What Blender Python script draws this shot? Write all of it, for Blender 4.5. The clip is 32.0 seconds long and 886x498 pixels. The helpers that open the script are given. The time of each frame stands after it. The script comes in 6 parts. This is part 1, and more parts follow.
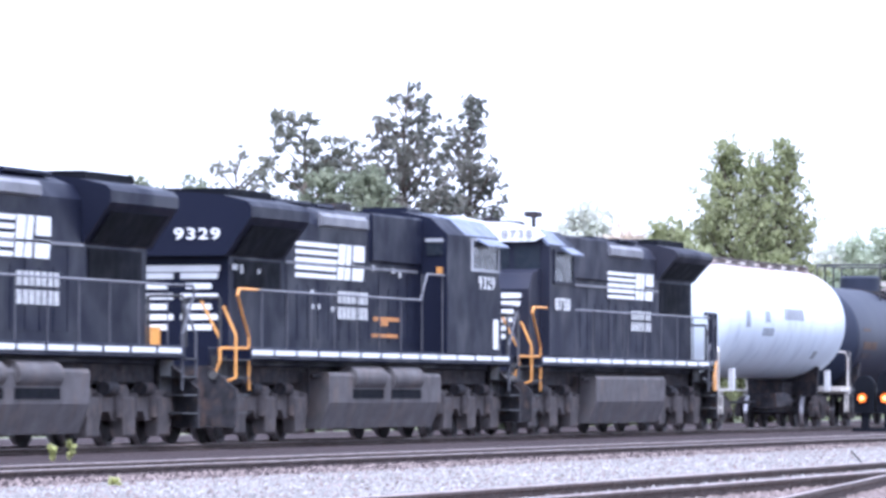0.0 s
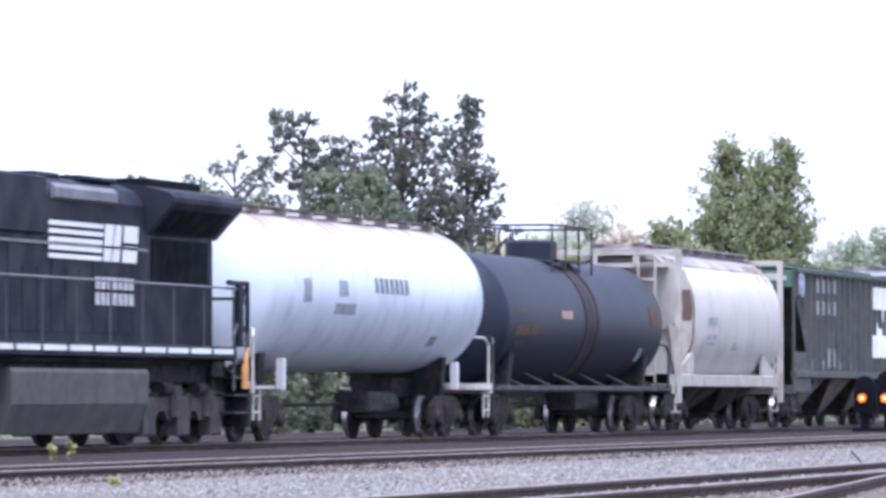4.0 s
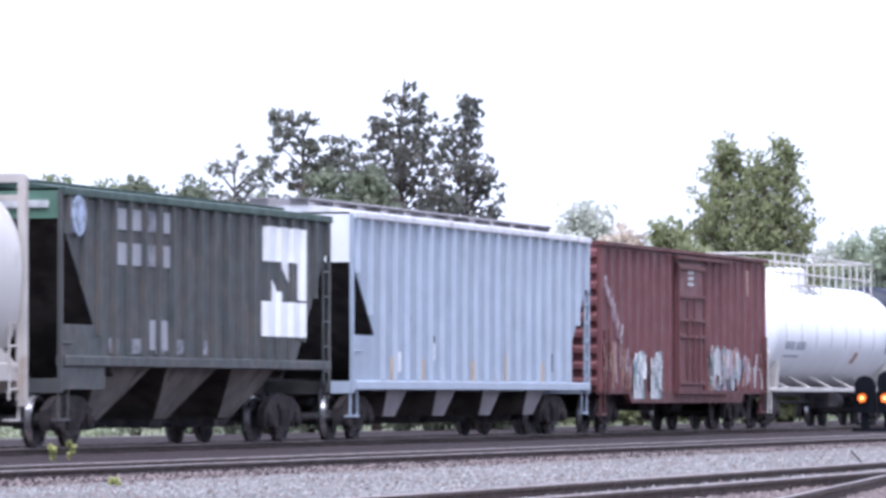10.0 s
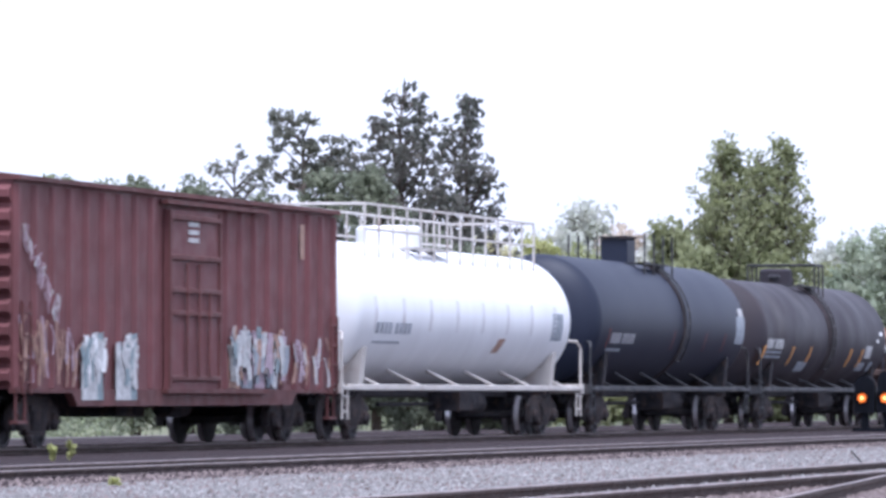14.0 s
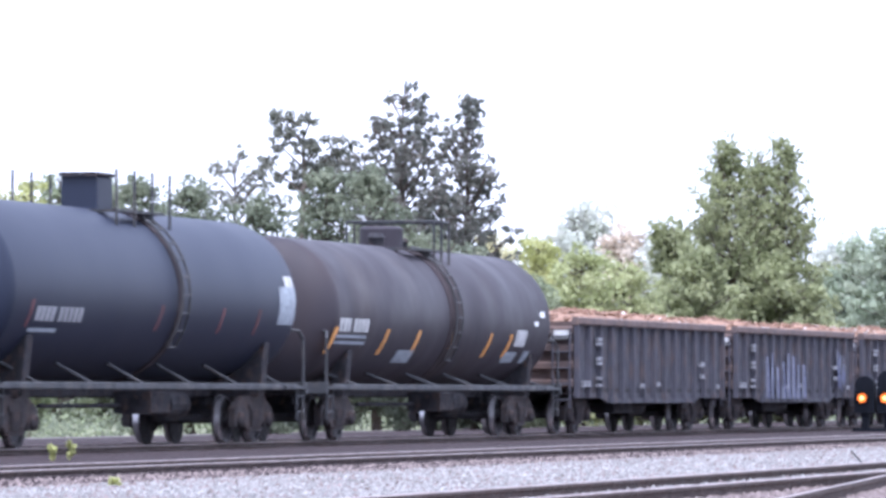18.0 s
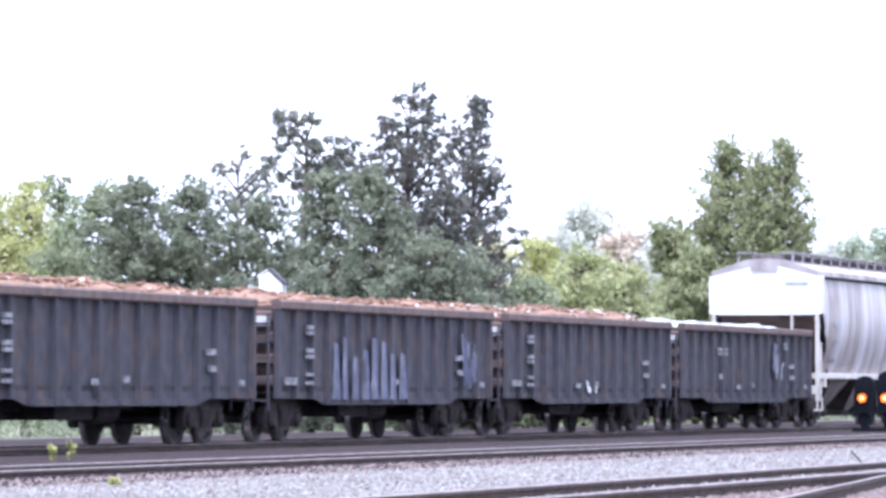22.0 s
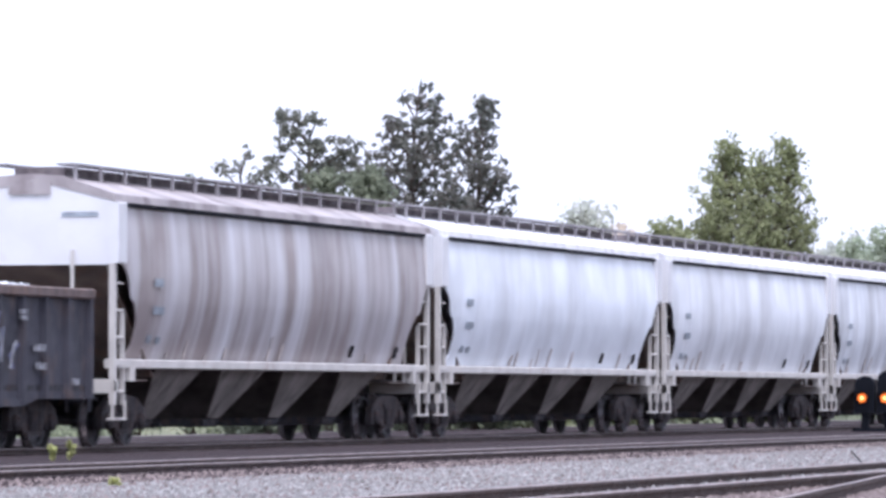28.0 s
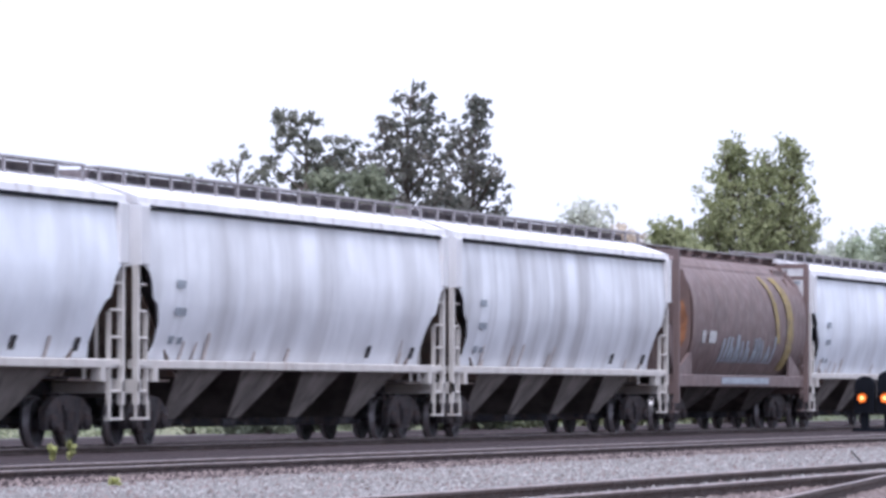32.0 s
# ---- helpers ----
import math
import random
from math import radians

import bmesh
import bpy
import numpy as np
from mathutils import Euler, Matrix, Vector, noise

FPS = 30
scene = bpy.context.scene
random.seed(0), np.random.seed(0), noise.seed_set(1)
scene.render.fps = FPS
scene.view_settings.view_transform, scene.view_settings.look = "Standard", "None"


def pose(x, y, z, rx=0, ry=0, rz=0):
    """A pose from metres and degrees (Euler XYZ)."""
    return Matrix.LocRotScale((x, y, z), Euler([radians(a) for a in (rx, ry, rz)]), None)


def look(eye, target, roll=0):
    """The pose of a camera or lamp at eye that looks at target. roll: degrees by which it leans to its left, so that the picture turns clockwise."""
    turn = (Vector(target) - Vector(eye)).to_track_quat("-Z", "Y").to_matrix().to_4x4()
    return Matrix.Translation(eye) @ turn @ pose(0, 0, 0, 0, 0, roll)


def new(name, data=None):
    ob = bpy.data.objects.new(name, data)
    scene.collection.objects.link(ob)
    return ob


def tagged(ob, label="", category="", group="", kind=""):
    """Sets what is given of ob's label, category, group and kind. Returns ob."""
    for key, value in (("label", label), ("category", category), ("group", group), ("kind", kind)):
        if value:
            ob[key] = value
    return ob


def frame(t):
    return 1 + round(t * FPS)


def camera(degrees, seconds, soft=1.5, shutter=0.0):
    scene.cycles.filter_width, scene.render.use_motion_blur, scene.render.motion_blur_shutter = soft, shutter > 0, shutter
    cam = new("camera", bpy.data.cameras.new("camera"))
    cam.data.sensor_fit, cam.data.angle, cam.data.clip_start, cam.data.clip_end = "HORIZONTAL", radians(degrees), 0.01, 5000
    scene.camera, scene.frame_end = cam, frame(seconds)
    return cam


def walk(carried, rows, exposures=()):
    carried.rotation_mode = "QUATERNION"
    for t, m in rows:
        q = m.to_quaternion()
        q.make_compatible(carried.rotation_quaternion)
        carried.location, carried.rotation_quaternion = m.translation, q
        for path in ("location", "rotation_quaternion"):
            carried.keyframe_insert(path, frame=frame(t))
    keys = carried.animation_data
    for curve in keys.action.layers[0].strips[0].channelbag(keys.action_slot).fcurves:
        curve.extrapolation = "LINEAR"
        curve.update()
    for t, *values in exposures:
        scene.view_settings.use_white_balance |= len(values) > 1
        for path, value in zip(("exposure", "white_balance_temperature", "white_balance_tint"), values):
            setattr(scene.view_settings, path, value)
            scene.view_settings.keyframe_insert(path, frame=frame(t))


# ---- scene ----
# ---- camera: a long lens on a tripod, standing still
CAM_H = 0.87
YAW, PITCH = 15.10, 1.502
cam = camera(9.04, 32.0, soft=3.2, shutter=0.4)
walk(cam, [(0.0, pose(0, 0, CAM_H, 90 + PITCH, 0, YAW)), (32.0, pose(0, 0, CAM_H, 90 + PITCH, 0, YAW))],
     exposures=[(t, 0.62 + e, k, 17) for t, e, k in ((0, 0.56, 5230), (1, 0.46, 5250), (2, 0.15, 5290), (3, 0.04, 5300), (6, -0.05, 5320), (9, -0.08, 5350), (12.7, -0.03, 5370), (14, -0.20, 5370), (16.5, 0.22, 5330), (17, 0.30, 5310), (18, 0.42, 5300), (23, 0.48, 5310), (24, 0.48, 5310), (25, 0.38, 5350), (28, -0.14, 5530), (32, -0.27, 5530))])

# ---- world and sun: bright thin overcast, the sun behind the camera
SUN_EL, SUN_AZ = radians(67), radians(155)
world = bpy.data.worlds.new("sky")
scene.world = world
world.use_nodes = True
wn, wl = world.node_tree.nodes, world.node_tree.links
wn.clear()
sky = wn.new("ShaderNodeTexSky")
sky.sky_type, sky.sun_disc, sky.sun_elevation, sky.sun_rotation = "NISHITA", False, SUN_EL, SUN_AZ
sky.dust_density, sky.air_density = 4.0, 1.0
veil = wn.new("ShaderNodeMix")
veil.data_type, veil.inputs[0].default_value = "RGBA", 0.72
veil.inputs[7].default_value = (10.6, 10.5, 11.0, 1)
bg, wout = wn.new("ShaderNodeBackground"), wn.new("ShaderNodeOutputWorld")
bg.inputs[1].default_value = 0.108
wl.new(sky.outputs[0], veil.inputs[6])
wl.new(veil.outputs[2], bg.inputs[0])
wl.new(bg.outputs[0], wout.inputs[0])
sun = new("sun", bpy.data.lights.new("sun", "SUN"))
sun.data.energy, sun.data.angle, sun.data.color = 3.0, radians(24), (1.0, 0.95, 0.88)
sun.matrix_world = look((13, -28, 74), (0, 0, 0))

# ---- the train's run along its track
TRACK_X = -31.63           # centre of the train's track
RUN, START_Y = 320.0, -8.12


def run(t):
    q = t / 32
    return RUN * (1.00198 * q + 0.00937 * q * q)


# ---- materials
def paint(name, col, rough=0.55, metal=0.0, var=0.18, scale=1.5, dirt=None, dirt_amt=0.0, streak=0.0, streak_col=None,
          bump=0.03, fine=40.0, pieces=0.0, crown=None, runs=2.6, spec=0.5, edge=(0.36, 0.66)):
    """Painted or raw surface: broad patches, fine grain, rust or dirt patches, running streaks."""
    m = bpy.data.materials.new(name)
    m.use_nodes = True
    n, l = m.node_tree.nodes, m.node_tree.links
    b = n["Principled BSDF"]
    b.inputs["Roughness"].default_value, b.inputs["Metallic"].default_value = rough, metal
    b.inputs["Specular IOR Level"].default_value = spec
    co = n.new("ShaderNodeTexCoord")

    def tex(sx, sy, sz, detail=4.0, lo=0.35, hi=0.65):
        mp, nz, rp = n.new("ShaderNodeMapping"), n.new("ShaderNodeTexNoise"), n.new("ShaderNodeMapRange")
        mp.inputs["Scale"].default_value = (sx, sy, sz)
        nz.inputs["Scale"].default_value, nz.inputs["Detail"].default_value = 1.0, detail
        rp.inputs[1].default_value, rp.inputs[2].default_value = lo, hi
        l.new(co.outputs["Object"], mp.inputs[0])
        l.new(mp.outputs[0], nz.inputs[0])
        l.new(nz.outputs[0], rp.inputs[0])
        return rp.outputs[0]

    def mix(fac, a, c, amount=1.0):
        x = n.new("ShaderNodeMix")
        x.data_type = "RGBA"
        if amount < 1.0:
            k = n.new("ShaderNodeMath")
            k.operation = "MULTIPLY"
            k.inputs[1].default_value = amount
            l.new(fac, k.inputs[0])
            fac = k.outputs[0]
        l.new(fac, x.inputs[0])
        for sock, v in ((x.inputs[6], a), (x.inputs[7], c)):
            if isinstance(v, tuple):
                sock.default_value = (*v, 1)
            else:
                l.new(v, sock)
        return x.outputs[2]

    dark, light = tuple(c * (1 - var) for c in col), tuple(min(1, c * (1 + var)) for c in col)
    out = mix(tex(scale, scale, scale), dark, light)
    if streak:
        out = mix(tex(0.4, runs, 0.10, 3.5, *edge), out, streak_col, streak)
    if dirt:
        out = mix(tex(scale * 1.7, scale * 1.7, scale * 1.1, 6.0, 0.62 - 0.25 * dirt_amt, 0.78 - 0.2 * dirt_amt), out, dirt, 0.85)
    if crown:
        z0, z1, tint = crown
        sp, rp, ad, st = n.new("ShaderNodeSeparateXYZ"), n.new("ShaderNodeMapRange"), n.new("ShaderNodeMath"), n.new("ShaderNodeMath")
        rp.inputs[1].default_value, rp.inputs[2].default_value, rp.inputs[3].default_value, rp.inputs[4].default_value = z0, z1, -0.85, 0.62
        l.new(co.outputs["Object"], sp.inputs[0])
        l.new(sp.outputs[2], rp.inputs[0])
        ad.operation, st.operation, ad.use_clamp = "ADD", "MULTIPLY", True
        l.new(tex(0.5, 1.9, 0.3, 5.0, 0.3, 0.7), st.inputs[0])
        st.inputs[1].default_value = 0.9
        l.new(st.outputs[0], ad.inputs[0])
        l.new(rp.outputs[0], ad.inputs[1])
        out = mix(ad.outputs[0], out, tint)
    if pieces:
        info = n.new("ShaderNodeObjectInfo") if pieces > 0 else n.new("ShaderNodeNewGeometry")
        rnd = info.outputs["Random"] if pieces > 0 else info.outputs["Random Per Island"]
        hs = n.new("ShaderNodeHueSaturation")
        rp = n.new("ShaderNodeMapRange")
        rp.inputs[3].default_value, rp.inputs[4].default_value = 1 - abs(pieces), 1 + abs(pieces)
        l.new(rnd, rp.inputs[0])
        l.new(rp.outputs[0], hs.inputs["Value"])
        l.new(out, hs.inputs["Color"])
        out = hs.outputs[0]
    grain = tex(fine, fine, fine, 3.0, 0.3, 0.7)
    l.new(out, b.inputs["Base Color"])
    if bump:
        bp = n.new("ShaderNodeBump")
        bp.inputs["Strength"].default_value, bp.inputs["Distance"].default_value = 0.5, bump
        l.new(grain, bp.inputs["Height"])
        l.new(bp.outputs[0], b.inputs["Normal"])
    rr = n.new("ShaderNodeMapRange")
    rr.inputs[3].default_value, rr.inputs[4].default_value = max(0.05, rough - (0.1 if var > 0.06 else 0.015)), min(1, rough + (0.12 if var > 0.06 else 0.015))
    l.new(tex(scale * 2.2, scale * 2.2, scale * 2.2), rr.inputs[0])
    l.new(rr.outputs[0], b.inputs["Roughness"])
    return m


def glow(name, col, strength):
    m = bpy.data.materials.new(name)
    m.use_nodes = True
    b = m.node_tree.nodes["Principled BSDF"]
    b.inputs["Base Color"].default_value = (*col, 1)
    b.inputs["Emission Color"].default_value, b.inputs["Emission Strength"].default_value = (*col, 1), strength
    return m


def leafy(name, col, tip, rough=0.6):
    m = paint(name, col, rough, var=0.3, scale=0.35, bump=0, pieces=-0.2, spec=0.2)
    n, l = m.node_tree.nodes, m.node_tree.links
    b = n["Principled BSDF"]
    src = b.inputs["Base Color"].links[0].from_socket
    x, nz, co, rp = n.new("ShaderNodeMix"), n.new("ShaderNodeTexNoise"), n.new("ShaderNodeTexCoord"), n.new("ShaderNodeMapRange")
    x.data_type = "RGBA"
    nz.inputs["Scale"].default_value = 0.6
    rp.inputs[1].default_value, rp.inputs[2].default_value = 0.42, 0.66
    l.new(co.outputs["Object"], nz.inputs[0])
    l.new(nz.outputs[0], rp.inputs[0])
    l.new(rp.outputs[0], x.inputs[0])
    l.new(src, x.inputs[6])
    x.inputs[7].default_value = (*tip, 1)
    l.new(x.outputs[2], b.inputs["Base Color"])
    tr, ad, out = n.new("ShaderNodeBsdfTranslucent"), n.new("ShaderNodeMixShader"), n["Material Output"]
    ad.inputs[0].default_value = 0.48
    l.new(x.outputs[2], tr.inputs[0])
    l.new(b.outputs[0], ad.inputs[1])
    l.new(tr.outputs[0], ad.inputs[2])
    l.new(ad.outputs[0], out.inputs[0])
    return m


BLACK = paint("black_loco_paint", (0.0105, 0.0125, 0.026), 0.5, var=0.12, scale=0.5, dirt=(0.016, 0.0175, 0.030), dirt_amt=0.3, streak=0.25, streak_col=(0.014, 0.0155, 0.028), bump=0, spec=0.10)
DUSTY_BLACK = paint("dusty_black_loco_paint", (0.0175, 0.0195, 0.034), 0.6, var=0.15, scale=0.5, dirt=(0.030, 0.030, 0.042), dirt_amt=0.45, streak=0.3, streak_col=(0.024, 0.025, 0.038), bump=0, spec=0.14)
BLACK_DULL = paint("dusty_black_paint", (0.032, 0.033, 0.038), 0.6, var=0.3, dirt=(0.07, 0.062, 0.058), dirt_amt=0.5, bump=0.01)
UNDER = paint("grimy_steel", (0.030, 0.029, 0.034), 0.8, var=0.35, scale=4, dirt=(0.080, 0.055, 0.048), dirt_amt=0.5, bump=0.01, spec=0.2)
BOGIE = paint("rust_dusted_bogie_steel", (0.039, 0.034, 0.036), 0.8, var=0.35, scale=4, dirt=(0.085, 0.057, 0.048), dirt_amt=0.5, bump=0.01, spec=0.25)
TANKGREY = paint("dusty_grey_underframe", (0.092, 0.083, 0.087), 0.75, var=0.2, dirt=(0.125, 0.098, 0.088), dirt_amt=0.5)
LOCOFRAME = paint("brown_dusted_truck_frame", (0.082, 0.072, 0.073), 0.8, var=0.3, scale=3, dirt=(0.135, 0.102, 0.088), dirt_amt=0.5, bump=0.01, spec=0.25)
VOID = paint("dark_grille_and_shade", (0.008, 0.009, 0.013), 0.85, var=0.3, bump=0, spec=0.1)
WHITE = paint("white_decal", (0.80, 0.80, 0.80), 0.5, var=0.06, bump=0)
DIMWHITE = paint("faded_white_decal", (0.50, 0.50, 0.50), 0.7, var=0.2, scale=5, bump=0)
ORANGE = paint("orange_safety_paint", (0.66, 0.31, 0.075), 0.5, var=0.15, bump=0)
ORANGE_DIM = paint("worn_orange_paint", (0.48, 0.20, 0.05), 0.6, var=0.2, bump=0)
RAILGREY = paint("grey_handrail_paint", (0.16, 0.16, 0.18), 0.5, var=0.15, bump=0)
STENCIL_GREY = paint("pale_grey_digits", (0.33, 0.33, 0.35), 0.6, var=0.1, bump=0)
DARKRAIL = paint("dark_grey_stanchion_paint", (0.085, 0.085, 0.10), 0.5, var=0.15, bump=0)
FRAMEGREY = paint("pale_grey_window_frame", (0.36, 0.37, 0.40), 0.5, var=0.1, bump=0)
ROOFGREY = paint("pale_blue_grey_roof_paint", (0.12, 0.14, 0.20), 0.45, var=0.12, bump=0)
GLASS = paint("dark_cab_glass", (0.022, 0.027, 0.036), 0.25, var=0.1, bump=0, spec=0.12)
STEEL = paint("worn_bright_steel", (0.45, 0.43, 0.42), 0.35, metal=0.9, var=0.15, bump=0)
WHEEL = paint("wheel_steel", (0.042, 0.040, 0.044), 0.5, metal=0.4, var=0.25, scale=5, dirt=(0.075, 0.055, 0.048), dirt_amt=0.4, spec=0.2)
TANKWHITE = paint("rust_stained_white_tank", (0.68, 0.75, 0.83), 0.45, var=0.05, scale=0.8, dirt=(0.50, 0.56, 0.65), dirt_amt=0.4, streak=0.12, streak_col=(0.5, 0.47, 0.48), bump=0, crown=(3.25, 4.55, (0.30, 0.20, 0.18)))
TANKWHITE_B = paint("clean_white_tank", (0.82, 0.83, 0.85), 0.4, var=0.04, scale=0.8, streak=0.12, streak_col=(0.55, 0.53, 0.52), bump=0)
TANKBLACK = paint("faded_black_tank", (0.014, 0.0185, 0.037), 0.52, var=0.03, scale=0.2, bump=0, spec=0.35)
TANKBROWN = paint("weathered_brown_black_tank", (0.033, 0.0275, 0.035), 0.58, var=0.08, scale=0.25, dirt=(0.048, 0.036, 0.037), dirt_amt=0.12, bump=0, spec=0.35)
RUSTBAND = paint("rust_streaked_tank_band", (0.046, 0.035, 0.037), 0.75, var=0.25, scale=2, bump=0, spec=0.2)
HOPGREY = paint("pale_grey_hopper", (0.58, 0.55, 0.52), 0.55, var=0.06, scale=0.7, dirt=(0.42, 0.38, 0.36), dirt_amt=0.25, streak=0.15, streak_col=(0.42, 0.38, 0.36), bump=0)
HOPSIDE = [paint("streaked_grey_hopper_side", b, 0.5, var=0.10, scale=0.7, streak=s, streak_col=c, bump=0, runs=n, edge=e)
           for b, s, c, n, e in (((0.285, 0.24, 0.23), 0.85, (0.66, 0.65, 0.68), 1.1, (0.42, 0.70)), ((0.76, 0.785, 0.83), 0.45, (0.30, 0.28, 0.28), 0.8, (0.50, 0.80)),
                                 ((0.75, 0.76, 0.79), 0.55, (0.26, 0.24, 0.235), 0.75, (0.46, 0.76)), ((0.72, 0.735, 0.77), 0.7, (0.22, 0.20, 0.20), 0.85, (0.45, 0.72)))]
HOPWHITE = paint("white_hopper_end", (0.66, 0.65, 0.66), 0.5, var=0.04, dirt=(0.6, 0.55, 0.5), dirt_amt=0.0, bump=0)
WALKGREY = paint("dusty_grey_roof_walk", (0.30, 0.28, 0.29), 0.6, var=0.15, bump=0)
HOPTRIM = paint("cream_grey_hopper_trim", (0.54, 0.505, 0.47), 0.55, var=0.1, dirt=(0.38, 0.30, 0.26), dirt_amt=0.25, bump=0)
HOPCREAM = paint("stained_cream_frame", (0.50, 0.465, 0.43), 0.6, var=0.12, dirt=(0.34, 0.25, 0.20), dirt_amt=0.4, streak=0.3, streak_col=(0.40, 0.34, 0.30), bump=0)
HOPROOF = paint("dusty_white_roof", (0.69, 0.68, 0.70), 0.6, var=0.10, dirt=(0.40, 0.36, 0.36), dirt_amt=0.35, bump=0)
HOPROOF_DK = paint("grimy_brown_grey_roof", (0.36, 0.32, 0.32), 0.6, var=0.2, scale=0.8, dirt=(0.15, 0.12, 0.12), dirt_amt=0.6, bump=0)
# brown, rusty cavity steel with the shade of the open ends put into its colour
INSIDE = paint("shaded_brown_end_cavity", (0.14, 0.105, 0.088), 0.8, var=0.3, dirt=(0.17, 0.10, 0.07), dirt_amt=0.4)
SLOPE = paint("dirty_slope_sheet", (0.225, 0.200, 0.182), 0.8, spec=0.2, var=0.25, dirt=(0.10, 0.085, 0.078), dirt_amt=0.45, streak=0.4, streak_col=(0.15, 0.13, 0.115))
# grimy steel darkened further to paint the shade between bays and in end openings
GRIMY_SHADE = paint("grimy_shaded_chute_steel", (0.070, 0.060, 0.056), 0.85, spec=0.1, var=0.3, dirt=(0.04, 0.035, 0.034), dirt_amt=0.5)
BNGREEN = paint("weathered_dark_green", (0.058, 0.066, 0.068), 0.65, var=0.2, dirt=(0.10, 0.085, 0.075), dirt_amt=0.5, streak=0.35, streak_col=(0.11, 0.095, 0.085), bump=0)
BNROOF_DK = paint("dark_green_roof", (0.04, 0.07, 0.055), 0.6, var=0.15, bump=0)
BNROOF = paint("bright_green_trim", (0.09, 0.17, 0.12), 0.6, var=0.15, bump=0)
# a step paler than the sides: light caught on rib edges, put into the colour
RIBPALE = paint("pale_lit_hopper_grey", (0.415, 0.465, 0.545), 0.55, var=0.06, streak=0.2, streak_col=(0.36, 0.36, 0.37), bump=0)
RIBGREY = paint("light_blue_grey_hopper", (0.345, 0.395, 0.475), 0.55, var=0.07, streak=0.3, streak_col=(0.29, 0.30, 0.33), bump=0)
OXIDE = paint("faded_oxide_red", (0.150, 0.051, 0.054), 0.65, var=0.12, scale=1.0, dirt=(0.12, 0.046, 0.046), dirt_amt=0.3, streak=0.3, streak_col=(0.12, 0.05, 0.05), bump=0)
OXIDE_DK = paint("dark_oxide_red", (0.11, 0.038, 0.036), 0.7, var=0.2, bump=0)
GONDOLA = paint("weathered_gondola_black", (0.043, 0.042, 0.053), 0.7, var=0.2, dirt=(0.088, 0.064, 0.060), dirt_amt=0.45, streak=0.5, streak_col=(0.066, 0.062, 0.078), bump=0, spec=0.3)
GONDEND = paint("rusty_gondola_end", (0.088, 0.064, 0.060), 0.8, var=0.25, dirt=(0.13, 0.085, 0.07), dirt_amt=0.5, bump=0, spec=0.2)
STENCIL = paint("worn_grey_stencil", (0.22, 0.22, 0.24), 0.7, var=0.45, scale=9, bump=0)
CHALK = paint("faint_chalky_scrawl", (0.115, 0.120, 0.155), 0.75, var=0.6, scale=2.2, bump=0)
SCRAP = paint("rusty_scrap", (0.25, 0.148, 0.103), 0.85, var=0.3, scale=6, dirt=(0.33, 0.225, 0.165), dirt_amt=0.4, bump=0.02, pieces=-0.18)
CHORD = paint("rust_dusted_top_chord", (0.13, 0.10, 0.095), 0.8, var=0.25, scale=3, dirt=(0.19, 0.13, 0.105), dirt_amt=0.5, bump=0, spec=0.2)
SCRAP_PALE = paint("pale_scrap", (0.62, 0.64, 0.66), 0.5, var=0.3, scale=6, pieces=-0.4)
BROWN = paint("brown_hopper", (0.130, 0.086, 0.080), 0.6, var=0.15, dirt=(0.17, 0.115, 0.10), dirt_amt=0.4, streak=0.4, streak_col=(0.19, 0.145, 0.14), bump=0)
PALEBLUE = paint("worn_pale_blue_mark", (0.34, 0.39, 0.50), 0.7, var=0.5, scale=6, bump=0)
SPLASH = paint("brown_splash_stain", (0.50, 0.44, 0.41), 0.7, var=0.3, scale=6, bump=0)
FAINT = paint("faint_grey_lettering", (0.36, 0.38, 0.42), 0.7, var=0.3, scale=6, bump=0)
DIMRUST = paint("dim_orange_brown_marking", (0.085, 0.048, 0.030), 0.75, var=0.35, scale=5, bump=0)
HATCH = paint("grimy_hatch_cover", (0.115, 0.098, 0.105), 0.8, var=0.3, scale=2, dirt=(0.19, 0.16, 0.16), dirt_amt=0.4, bump=0)
TANRUST = paint("tan_rust_stain", (0.50, 0.36, 0.22), 0.7, var=0.2, scale=5, bump=0)
RUSTY = paint("orange_rust", (0.26, 0.115, 0.055), 0.85, var=0.3, scale=4, dirt=(0.12, 0.06, 0.04), dirt_amt=0.4, bump=0)
YELLOW = paint("faded_yellow_stripe", (0.30, 0.225, 0.065), 0.65, var=0.3, scale=3, dirt=(0.16, 0.11, 0.075), dirt_amt=0.55, streak=0.4, streak_col=(0.18, 0.13, 0.07), bump=0)
VIOLET = paint("faded_violet_scrawl", (0.085, 0.090, 0.165), 0.7, var=0.3, scale=5, bump=0)
GRAFF = [paint("graffiti_" + a, c, 0.6, var=0.25, scale=9, bump=0) for a, c in
         (("pale", (0.50, 0.50, 0.50)), ("teal", (0.22, 0.28, 0.30)), ("tan", (0.36, 0.22, 0.165)), ("lilac", (0.38, 0.29, 0.34)), ("ghost", (0.29, 0.32, 0.36)))]
RAILTOP = paint("worn_rail_head", (0.27, 0.215, 0.20), 0.45, metal=0.5, var=0.2, bump=0)
TREAD = paint("polished_wheel_tread", (0.52, 0.50, 0.52), 0.32, metal=0.8, var=0.15, bump=0)
RAILRUST = paint("rusty_rail", (0.062, 0.042, 0.036), 0.8, var=0.3, scale=6)
TIE = paint("weathered_tie", (0.075, 0.057, 0.049), 0.85, var=0.35, scale=3, fine=25, pieces=0.35, spec=0.1)
TIE_PALE = paint("sun_bleached_tie", (0.27, 0.20, 0.165), 0.85, var=0.3, scale=3, fine=25, pieces=0.35, spec=0.1)
